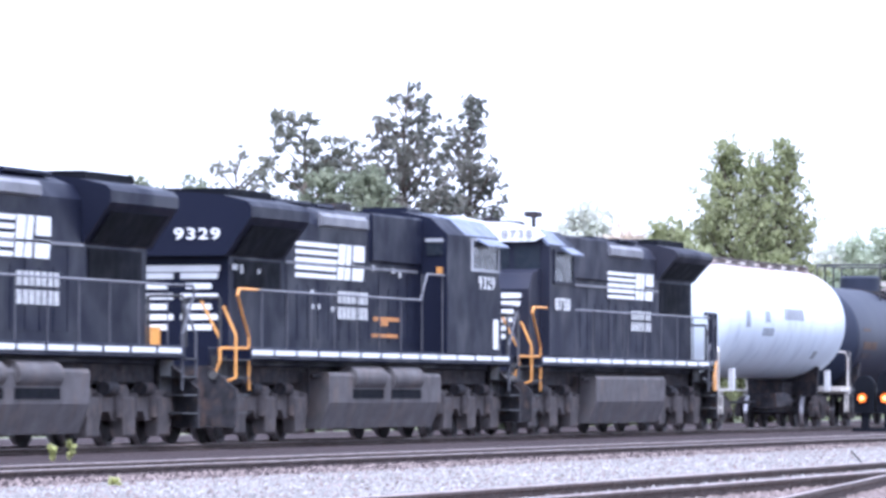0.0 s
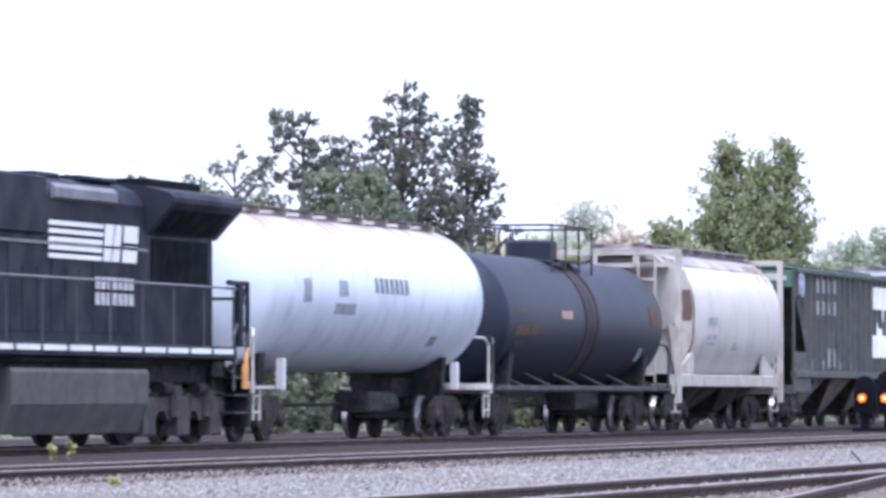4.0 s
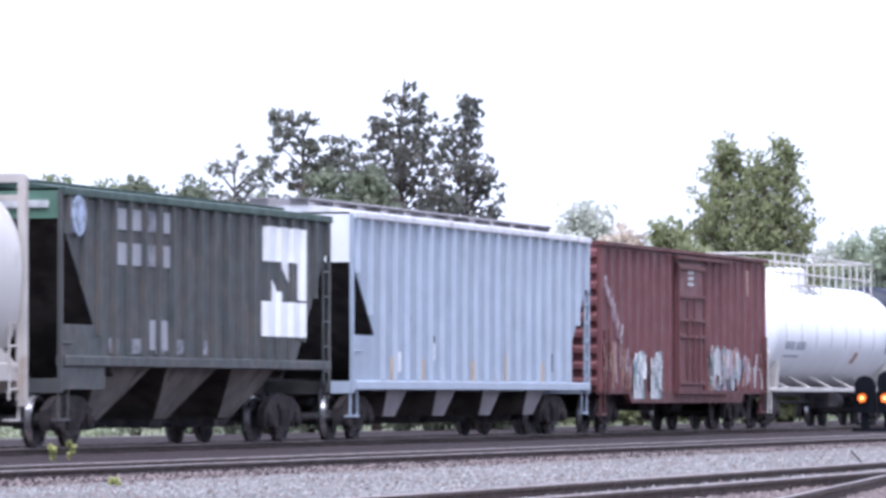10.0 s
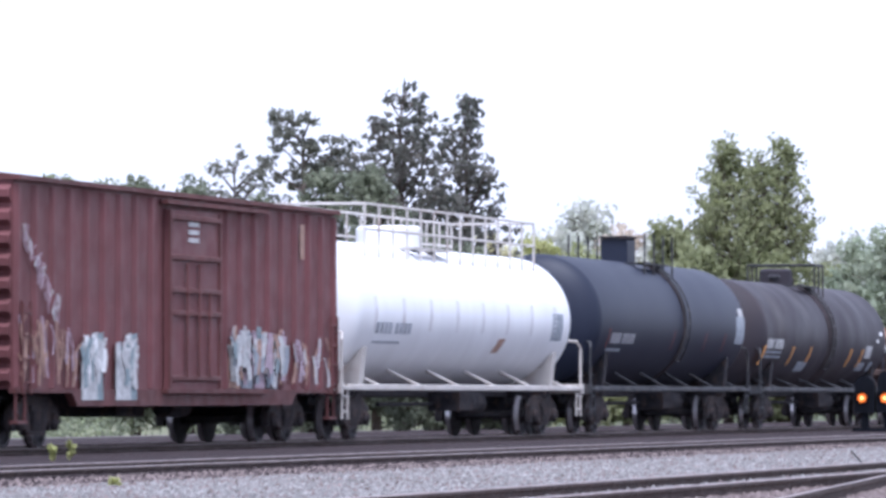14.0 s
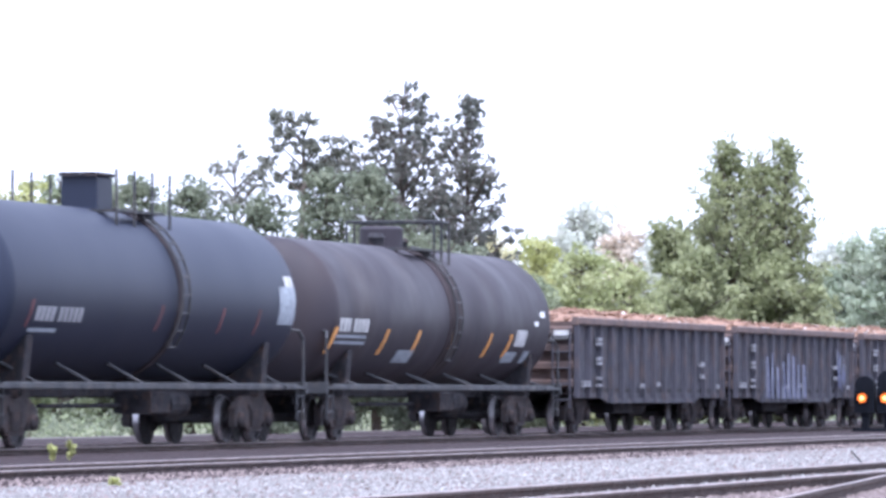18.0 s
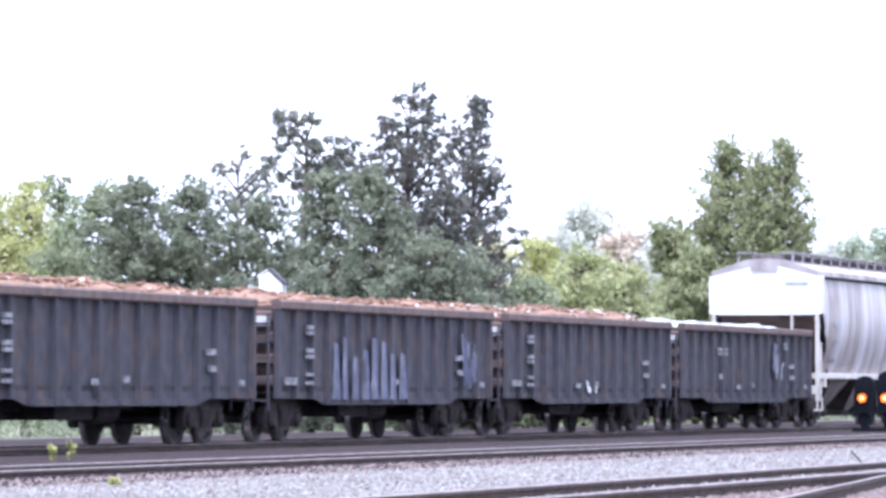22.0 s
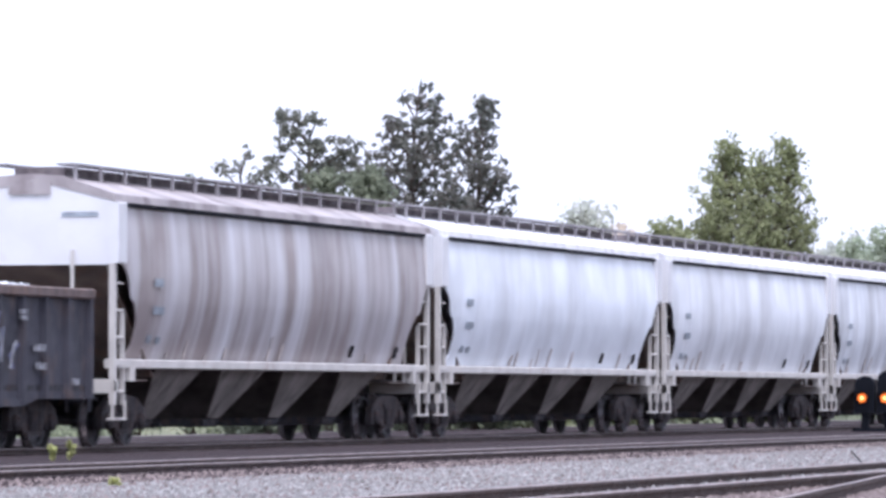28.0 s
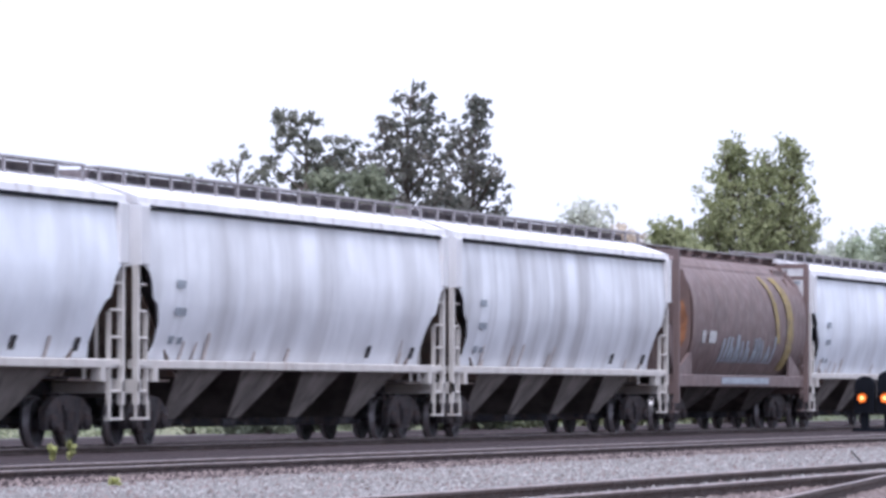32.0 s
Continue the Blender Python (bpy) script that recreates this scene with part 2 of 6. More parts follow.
STONE = paint("pale_ballast_stone", (0.250, 0.240, 0.235), 0.9, var=0.25, scale=12, bump=0, pieces=-0.3, spec=0.1, streak=0.5, streak_col=(0.185, 0.170, 0.166), runs=0.30, edge=(0.42, 0.66))
CINDER = paint("dark_cinder_ballast", (0.038, 0.031, 0.034), 0.95, var=0.3, scale=3.0, dirt=(0.070, 0.050, 0.050), dirt_amt=0.45, streak=0.4, streak_col=(0.058, 0.045, 0.045), runs=0.5, bump=0.03, fine=18, spec=0.05)
RUSTSTONE = paint("rust_dusted_stone", (0.185, 0.150, 0.144), 0.9, var=0.3, scale=12, bump=0, pieces=-0.3, spec=0.1)
RUSTBED = paint("rust_dusted_bed", (0.135, 0.098, 0.090), 0.95, var=0.3, scale=5, dirt=(0.24, 0.185, 0.165), dirt_amt=0.5, bump=0.03, fine=18, spec=0.1)
BALLAST = paint("ballast_bed", (0.150, 0.140, 0.136), 0.95, var=0.3, scale=9, dirt=(0.20, 0.175, 0.168), dirt_amt=0.4, bump=0.03, fine=18, spec=0.1)
EARTH = paint("earth_and_weeds", (0.14, 0.15, 0.075), 0.95, var=0.4, scale=0.6, dirt=(0.26, 0.23, 0.17), dirt_amt=0.5, bump=0.05, fine=12)
AMBER = glow("amber_signal_light", (1.0, 0.20, 0.015), 0.65)
AMBER_CORE = glow("pale_amber_light_core", (1.0, 0.50, 0.15), 1.6)


# ---- mesh helpers
class Shape:
    """Vertices and faces gathered piece by piece."""

    def __init__(self):
        self.v, self.f = [], []

    def add(self, vs, fs):
        k = len(self.v)
        self.v += [tuple(p) for p in vs]
        self.f += [tuple(i + k for i in q) for q in fs]
        return self

    def box(self, x0, x1, y0, y1, z0, z1, c=0.0):
        if c:
            pts = [(x0 + c, z0), (x1 - c, z0), (x1, z0 + c), (x1, z1 - c), (x1 - c, z1), (x0 + c, z1), (x0, z1 - c), (x0, z0 + c)]
            return self.bar(pts, y0, y1, "y")
        v = [(x, y, z) for x in (x0, x1) for y in (y0, y1) for z in (z0, z1)]
        return self.add(v, [(0, 1, 3, 2), (4, 6, 7, 5), (0, 4, 5, 1), (2, 3, 7, 6), (0, 2, 6, 4), (1, 5, 7, 3)])

    def bar(self, poly, a, b, axis):
        """A polygon drawn out along an axis; its points are (y, z), (x, z) or (x, y)."""
        def put(p, s):
            return {"x": (s, p[0], p[1]), "y": (p[0], s, p[1]), "z": (p[0], p[1], s)}[axis]
        n = len(poly)
        v = [put(p, a) for p in poly] + [put(p, b) for p in poly]
        return self.add(v, [tuple(range(n))[::-1], tuple(range(n, 2 * n))] + [(i, (i + 1) % n, n + (i + 1) % n, n + i) for i in range(n)])

    def lathe(self, prof, c, axis, n=32, half=None):
        """Rings (position along the axis, radius) turned about the axis through c."""
        v, f = [], []
        for s, r in prof:
            for i in range(n):
                a = 2 * math.pi * i / n
                p, q = r * math.cos(a), r * math.sin(a)
                v.append({"x": (s, c[0] + p, c[1] + q), "y": (c[0] + p, s, c[1] + q), "z": (c[0] + p, c[1] + q, s)}[axis])
        m = len(prof)
        for j in range(m - 1):
            for i in range(n):
                f.append((j * n + i, j * n + (i + 1) % n, (j + 1) * n + (i + 1) % n, (j + 1) * n + i))
        f += [tuple(range(n))[::-1], tuple(range((m - 1) * n, m * n))]
        return self.add(v, f)

    def rod(self, p, q, r, n=8, r2=None):
        p, q = Vector(p), Vector(q)
        d = (q - p).normalized()
        s = d.orthogonal().normalized()
        w = d.cross(s)
        v = []
        for o, rad in ((p, r), (q, r if r2 is None else r2)):
            v += [o + rad * (math.cos(2 * math.pi * i / n) * s + math.sin(2 * math.pi * i / n) * w) for i in range(n)]
        return self.add(v, [tuple(range(n))[::-1], tuple(range(n, 2 * n))] + [(i, (i + 1) % n, n + (i + 1) % n, n + i) for i in range(n)])

    def pipe(self, pts, r, n=8):
        for a, b in zip(pts, pts[1:]):
            self.rod(a, b, r, n)
        return self

    def sheet(self, rows):
        """A grid of points, row by row."""
        m = len(rows[0])
        return self.add([p for r in rows for p in r],
                        [(j * m + i, j * m + i + 1, (j + 1) * m + i + 1, (j + 1) * m + i) for j in range(len(rows) - 1) for i in range(m - 1)])

    def mesh(self, name, material, smooth=False, solid=0.0):
        me = bpy.data.meshes.new(name)
        me.from_pydata(self.v, [], self.f)
        bm = bmesh.new()
        bm.from_mesh(me)
        bmesh.ops.recalc_face_normals(bm, faces=bm.faces)
        if solid:
            bmesh.ops.solidify(bm, geom=bm.faces[:], thickness=solid)
        if smooth:
            for e in bm.edges:
                e.smooth = len(e.link_faces) == 2 and e.calc_face_angle(0) < 0.6
            for q in bm.faces:
                q.smooth = True
        bm.to_mesh(me)
        bm.free()
        me.materials.append(material)
        return me


def part(name, shape, material, parent, label="", smooth=False, at=(0, 0, 0), solid=0.0):
    """Links a shape, or a mesh made before, as one mesh object under a thing or a part."""
    me = shape if isinstance(shape, bpy.types.Mesh) else shape.mesh(name, material, smooth, solid)
    ob = new(name, me)
    ob.parent, ob.location = parent, at
    return tagged(ob, label) if label else ob


def thing(name, label, category, group="", at=(0, 0, 0), kind=""):
    return tagged(pose_at(new(name), at), label, category, group, kind)


def pose_at(ob, at):
    ob.location = at
    return ob


# ---- ground, ballast, tracks
def slab(name, label, poly, y0, y1, mat, cat):
    ob = new(name, Shape().bar(poly, y0, y1, "y").mesh(name, mat))
    return tagged(ob, label, cat, kind="structure")


ground = tagged(new("ground", Shape().add([(-2500, -2500, -0.62), (2500, -2500, -0.62), (2500, 2500, -0.62), (-2500, 2500, -0.62)], [(0, 1, 2, 3)]).mesh("ground", EARTH)),
                "flat earth and weeds beside the tracks", "ground", kind="structure")
Y_A, Y_B = 30.0, 900.0
slab("ballast_bed", "dark cinder ballast under the train's track", [(-46.6, -0.6), (-46.2, -0.20), (-34.6, -0.10), (-18.6, -0.10), (-18.2, -0.6)], Y_A, Y_B, CINDER, "ballast")
slab("ballast_bed", "pale crushed stone ballast between the tracks", [(-19.2, -0.6), (-19.0, -0.104), (-18.3, -0.085), (-16.0, -0.09), (-14.2, -0.112), (-13.5, -0.142), (-3.0, -0.148), (-2.0, -0.6)], Y_A, Y_B, BALLAST, "ballast")
slab("siding_bed", "rust-dusted ballast bed under the siding", [(-13.4, -0.3), (-13.3, -0.136), (-3.4, -0.140), (-3.2, -0.3)], Y_A, 150.0, RUSTBED, "ballast")
slab("cinder_path", "dark trodden cinder path between the tracks", [(-29.9, -0.3), (-29.6, -0.085), (-24.6, -0.075), (-24.2, -0.3)], Y_A, Y_B, CINDER, "path")
RAIL_POLY = [(-0.07, -0.17), (0.07, -0.17), (0.07, -0.15), (0.012, -0.13), (0.012, -0.05), (0.036, -0.04), (0.036, -0.004), (0.03, 0), (-0.03, 0), (-0.036, -0.004), (-0.036, -0.04), (-0.012, -0.05), (-0.012, -0.13), (-0.07, -0.15)]


def track(label, x, y0=Y_A, y1=Y_B, slope=0.0, ties=None, z=0.0, near=(40, 130), mat=TIE, lift=0.066):
    tk = thing("track", label, "railway track", kind="structure")
    for k in (-0.755, 0.755):
        s = Shape()
        n = len(RAIL_POLY)
        v = [(x + k + p + slope * (y - y0), y, q + z) for y in (y0, y1) for p, q in RAIL_POLY]
        s.add(v, [tuple(range(n)), tuple(range(n, 2 * n))] + [(i, (i + 1) % n, n + (i + 1) % n, n + i) for i in range(n)])
        part("rail", s, RAILRUST, tk, "rusty rail with a worn head")
        a, b = x + k, x + k + slope * (y1 - y0)
        cap = [(-0.038, -0.012), (0.030, -0.012), (0.030, 0.003), (0.024, 0.005), (-0.030, 0.005), (-0.038, -0.004)]
        cap = [(-p, q) for p, q in cap]
        part("rail_head", Shape().add([(c + p, yy, q + z) for c, yy in ((a, y0), (b, y1)) for p, q in cap],
                                      [tuple(range(6)), tuple(range(6, 12))] + [(i, (i + 1) % 6, 6 + (i + 1) % 6, 6 + i) for i in range(6)]), RAILTOP, tk, "polished rail head")
    me = Shape().box(-1.3, 1.3, -0.115, 0.115, -0.36, -0.165, 0.02).mesh("tie", mat)
    y = near[0]
    rng = random.Random(int(abs(x) * 10))
    while y < near[1]:
        o = part("tie", me, mat, tk, at=(x + slope * (y - y0) + rng.uniform(-0.05, 0.05), y, z + lift + rng.uniform(-0.012, 0.01)))
        o.rotation_euler[2] = rng.uniform(-0.03, 0.03)
        y += 0.54
    return tk


track("train's track on dark ballast", TRACK_X, near=(60, 190))
track("idle track with worn rails", -22.6, near=(50, 160))
slab("gravel_strip", "pale gravel strip behind the train's track", [(-50.0, -0.6), (-49.5, -0.25), (-46.8, -0.25), (-46.4, -0.6)], Y_A, Y_B, BALLAST, "gravel")
side_track = track("weathered siding with bleached ties on pale ballast", -12.35, 40.0, 300.0, slope=-0.018, near=(46, 110), mat=TIE_PALE, lift=0.028)
# the turnout's closure rail, its plates and a few planks beside it
turnout = thing("turnout_rail", "rusty diverging turnout rail among bleached timbers", "turnout", kind="structure")
for q0, q1 in (((-9.42, 45.0), (-11.62, 63.0)), ((-8.0, 42.0), (-9.9, 57.0))):
    s = Shape()
    n = len(RAIL_POLY)
    s.add([(c[0] + p, c[1], q) for c in (q0, q1) for p, q in RAIL_POLY], [tuple(range(n)), tuple(range(n, 2 * n))] + [(i, (i + 1) % n, n + (i + 1) % n, n + i) for i in range(n)])
    part("rail", s, RAILRUST, turnout)
    d = (q1[0] - q0[0]) / (q1[1] - q0[1])
    part("rail_head", Shape().add([(q0[0] - 0.03, q0[1], 0.004), (q0[0] + 0.03, q0[1], 0.004), (q1[0] + 0.03, q1[1], 0.004), (q1[0] - 0.03, q1[1], 0.004)], [(0, 1, 2, 3)]), RAILTOP, turnout)
LONG_TIE = Shape().box(-1.1, 1.1, -0.115, 0.115, -0.35, -0.168, 0.02).mesh("long_tie", TIE_PALE)
for i in range(44):
    part("long_tie", LONG_TIE, TIE_PALE, turnout, at=(-10.15 - 0.012 * i, 45.3 + 0.54 * i, 0.028 + random.uniform(-0.01, 0.01)))


def stones(name, label, x0, x1, y0, y1, count, size, mat, z0=-0.2, bank=None, seed=3):
    """Loose crushed stones strewn over a bed, each a small uneven lump."""
    g = np.random.default_rng(seed)
    u = g.random(count) ** 1.35
    py = y0 + (y1 - y0) * u
    px = x0 + (x1 - x0) * g.random(count)
    pz = np.full(count, z0)
    if bank:
        pz = np.interp(px, [b[0] for b in bank], [b[1] for b in bank])
    r = size * (0.55 + 0.8 * g.random(count))
    base = np.array([(1, 0, 0), (0, 1, 0), (-1, 0, 0), (0, -1, 0), (0.1, 0.1, 0.9), (-0.1, 0, -0.8)])
    v = base[None] * (0.65 + 0.6 * g.random((count, 6, 3)))
    a = g.random(count) * 6.28
    c, s = np.cos(a)[:, None], np.sin(a)[:, None]
    w = np.stack([v[..., 0] * c - v[..., 1] * s, v[..., 0] * s + v[..., 1] * c, v[..., 2]], -1) * r[:, None, None]
    w[..., 0] += px[:, None]
    w[..., 1] += py[:, None]
    w[..., 2] += pz[:, None] + 0.25 * r[:, None]
    tri = np.array([(0, 1, 4), (1, 2, 4), (2, 3, 4), (3, 0, 4), (1, 0, 5), (2, 1, 5), (3, 2, 5), (0, 3, 5)])
    f = (tri[None] + 6 * np.arange(count)[:, None, None]).reshape(-1, 3)
    me = bpy.data.meshes.new(name)
    me.from_pydata(w.reshape(-1, 3), [], f)
    me.materials.append(mat)
    return tagged(new(name, me), label, "ballast", kind="stuff")


BANK = [(-19.0, -0.104), (-18.3, -0.085), (-16.0, -0.09), (-14.2, -0.112), (-13.5, -0.142), (-3, -0.148)]
stones("ballast_stones", "pale grey crushed stones between the tracks", -18.95, -13.3, 46, 150, 95000, 0.040, STONE, bank=BANK)
stones("ballast_stones", "rust-dusted crushed stones round the siding", -13.3, -8.4, 44, 95, 24000, 0.038, RUSTSTONE, z0=-0.146, seed=4)
stones("ballast_stones", "rust-dusted stones along the edge of the pale ballast", -21.0, -18.0, 46, 150, 26000, 0.036, RUSTSTONE, bank=[(-21.0, -0.102), (-19.0, -0.104), (-18.3, -0.085), (-17.9, -0.086)], seed=6)
stones("cinder_stones", "rust-dusted darker stones fallen on the pale ballast", -19.0, -13.4, 46, 120, 5000, 0.036, RUSTSTONE, bank=[(a, b + 0.015) for a, b in BANK], seed=7)
stones("cinder_stones", "dark brown cinders beside the idle track", -24.2, -18.4, 52, 150, 20000, 0.036, CINDER, z0=-0.104, seed=5)

# ---- trackside signal with two amber lamps
sig = thing("dwarf_signal", "black ground signal with two lit amber lamps", "railway signal", at=(-28.1, 147.4, -0.085))
part("base", Shape().box(-0.32, 0.95, -0.15, 0.2, 0.0, 0.10, 0.02).box(-0.1, 0.1, -0.05, 0.1, 0.08, 0.55).box(0.52, 0.72, -0.05, 0.1, 0.08, 0.55), VOID, sig)
for k, (x, ht) in enumerate(((0.0, 1.49), (0.62, 1.63))):
    arch = [(x - 0.27, 0.5)] + [(x + 0.27 * math.cos(a), ht - 0.27 + 0.27 * math.sin(a)) for a in [math.pi - i * math.pi / 10 for i in range(11)]] + [(x + 0.27, 0.5)]
    head = part("signal_head", Shape().bar(arch, -0.12, 0.18, "y"), VOID, sig, "black signal head with rounded top")
    lx = x - 0.06
    part("lens", Shape().lathe([(-0.16, 0.118), (-0.13, 0.122)], (lx, 0.90), "y", 24), AMBER, head, "lit amber lens")
    part("lamp_core", Shape().lathe([(-0.175, 0.05), (-0.162, 0.058)], (lx, 0.90), "y", 18), AMBER_CORE, head)
    hood = Shape()
    ring = [(lx + 0.17 * math.cos(a), 0.90 + 0.17 * math.sin(a)) for a in [0.1 + i * 2.94 / 10 for i in range(11)]]
    hood.sheet([[(p, -0.12, q) for p, q in ring], [(p, -0.26, q) for p, q in ring]])
    part("visor", hood, VOID, head, solid=0.012)
rod = thing("leaning_rod", "thin dark rod leaning beside the siding", "metal rod", at=(-13.75, 72.4, -0.14))
part("shaft", Shape().rod((0, 0, 0), (-0.24, 0.0, 0.30), 0.012, 6), UNDER, rod)


# ---- running gear, shared by all cars
CARS, WHEELS = [], []


def wheel_mesh(name, r):
    s = Shape()
    for k in (1, -1):
        s.lathe([(k * 0.69, 0.06), (k * 0.69, r + 0.03), (k * 0.72, r + 0.03), (k * 0.735, r), (k * 0.84, r - 0.01), (k * 0.84, r - 0.07),
                 (k * 0.80, r - 0.09), (k * 0.79, 0.16), (k * 0.87, 0.13), (k * 0.87, 0.06)], (0, 0), "x", 28)
    s.rod((-1.12, 0, 0), (1.12, 0, 0), 0.08, 12)
    me = s.mesh(name, WHEEL, True)
    me.materials.append(TREAD)
    for k in range(2):
        for f in range(3 * 28, 4 * 28):
            me.polygons[k * (9 * 28 + 2) + f].material_index = 1
    return me


def cap_mesh():
    s = Shape()
    s.lathe([(-0.06, 0.15), (0.10, 0.15), (0.13, 0.12), (0.15, 0.05)], (0, 0), "x", 12)
    for i in range(3):
        a = 2.1 * i
        s.rod((0.13, 0.08 * math.cos(a), 0.08 * math.sin(a)), (0.16, 0.08 * math.cos(a), 0.08 * math.sin(a)), 0.02, 5)
    return s.mesh("bearing_cap", BOGIE, True)


FREIGHT_WHEEL, LOCO_WHEEL, CAPS = wheel_mesh("wheelset", 0.44), wheel_mesh("wheelset", 0.53), cap_mesh()


def frame_mesh():
    s = Shape()
    s.bar([(-1.16, 0.64), (-1.16, 0.30), (-0.70, 0.30), (-0.66, 0.50), (-0.40, 0.22), (0.40, 0.22), (0.66, 0.50), (0.70, 0.30), (1.16, 0.30),
           (1.16, 0.64), (0.72, 0.84), (0.30, 0.88), (-0.30, 0.88), (-0.72, 0.84)], -0.07, 0.07, "x")
    for y in (-0.18, 0.0, 0.18):
        s.lathe([(0.30, 0.07), (0.62, 0.07)], (0.09, y), "z", 10)
    s.box(-0.02, 0.11, -0.34, 0.34, 0.62, 0.72).box(-0.02, 0.10, -0.36, 0.36, 0.22, 0.29)
    return s.mesh("side_frame", BOGIE)


BOLSTER = Shape().box(-0.98, 0.98, -0.2, 0.2, 0.42, 0.70, 0.05).box(-0.3, 0.3, -0.45, 0.45, 0.70, 0.84).rod((-0.9, -0.5, 0.5), (0.9, -0.5, 0.5), 0.05).rod((-0.9, 0.5, 0.5), (0.9, 0.5, 0.5), 0.05).mesh("bogie", UNDER)
SIDEFRAME = frame_mesh()


def wheelset(parent, y, r, mesh):
    w = part("wheelset", mesh, None, parent, at=(0, y, r))
    for x, turn in ((1.04, 0), (-1.04, math.pi)):
        c = part("bearing_cap", CAPS, None, parent, at=(x, y, r))
        c.rotation_euler[2] = turn
    WHEELS.append((w, y, r))


def bogie(car, y):
    b = part("bogie", BOLSTER, None, car, "grimy cast steel four-wheel bogie", at=(0, y, 0))
    for x in (1.02, -1.02):
        part("side_frame", SIDEFRAME, None, b, at=(x, 0, 0))
    for dy in (-0.88, 0.88):
        wheelset(b, dy, 0.44, FREIGHT_WHEEL)


def coupler(car, y, k):
    s = Shape()
    s.box(-0.12, 0.12, min(y, y + k * 0.55), max(y, y + k * 0.55), 0.76, 0.98, 0.03)
    a, b = sorted((y + k * 0.42, y + k * 0.72))
    s.box(-0.2, 0.16, a, b, 0.70, 1.02, 0.05)
    part("coupler", s, UNDER, car)


def rolling(name, label, category, u0, u1, group=""):
    """A car that stands between two places along the train; returns it and half its length."""
    ob = thing(name, label, category, group, (TRACK_X, (u0 + u1) / 2 + START_Y, 0))
    CARS.append((ob, (u0 + u1) / 2))
    return ob, (u1 - u0) / 2


def ladder(car, x, y, z0, z1, material, width=0.42, along="y", rungs=None, name="ladder", label=""):
    s = Shape()
    n = rungs or max(2, round((z1 - z0) / 0.38))
    for k in (-0.5, 0.5):
        p = (x, y + k * width) if along == "y" else (x + k * width, y)
        s.rod((*p, z0), (*p, z1), 0.03, 6)
    for i in range(n):
        z = z0 + (z1 - z0) * (i + 0.5) / n
        a, b = ((x, y - width / 2, z), (x, y + width / 2, z)) if along == "y" else ((x - width / 2, y, z), (x + width / 2, y, z))
        s.rod(a, b, 0.02, 6)
    part(name, s, material, car, label)


def decal(car, x, y0, y1, z0, z1, material, name="marking", skew=0.0, d=0.012):
    part(name, Shape().bar([(y0, z0), (y1, z0), (y1 + skew, z1), (y0 + skew, z1)], x, x + d, "x"), material, car)


def lettering(car, words, x, y, z, size, material, turn=90.0, wide=1.0, name="digit"):
    """Digits in the built-in font on an upright face, each a part; turn 90 faces +x, 0 faces -y."""
    step = size * wide * 0.60
    for i, ch in enumerate(words):
        cu = bpy.data.curves.new(name, "FONT")
        cu.body, cu.size, cu.extrude, cu.align_x, cu.align_y, cu.offset = ch, size, 0.006, "CENTER", "CENTER", 0.005
        tmp = bpy.data.objects.new("tmp", cu)
        me = bpy.data.meshes.new_from_object(tmp)
        bpy.data.objects.remove(tmp)
        me.transform(Matrix.Diagonal((wide, 1, 1, 1)))
        me.materials.append(material)
        ob = new(name, me)
        ob.parent = car
        d = (i - (len(words) - 1) / 2) * step
        ob.matrix_basis = pose(x + (0 if turn else d), y + (d if turn else 0), z, 90, 0, turn)


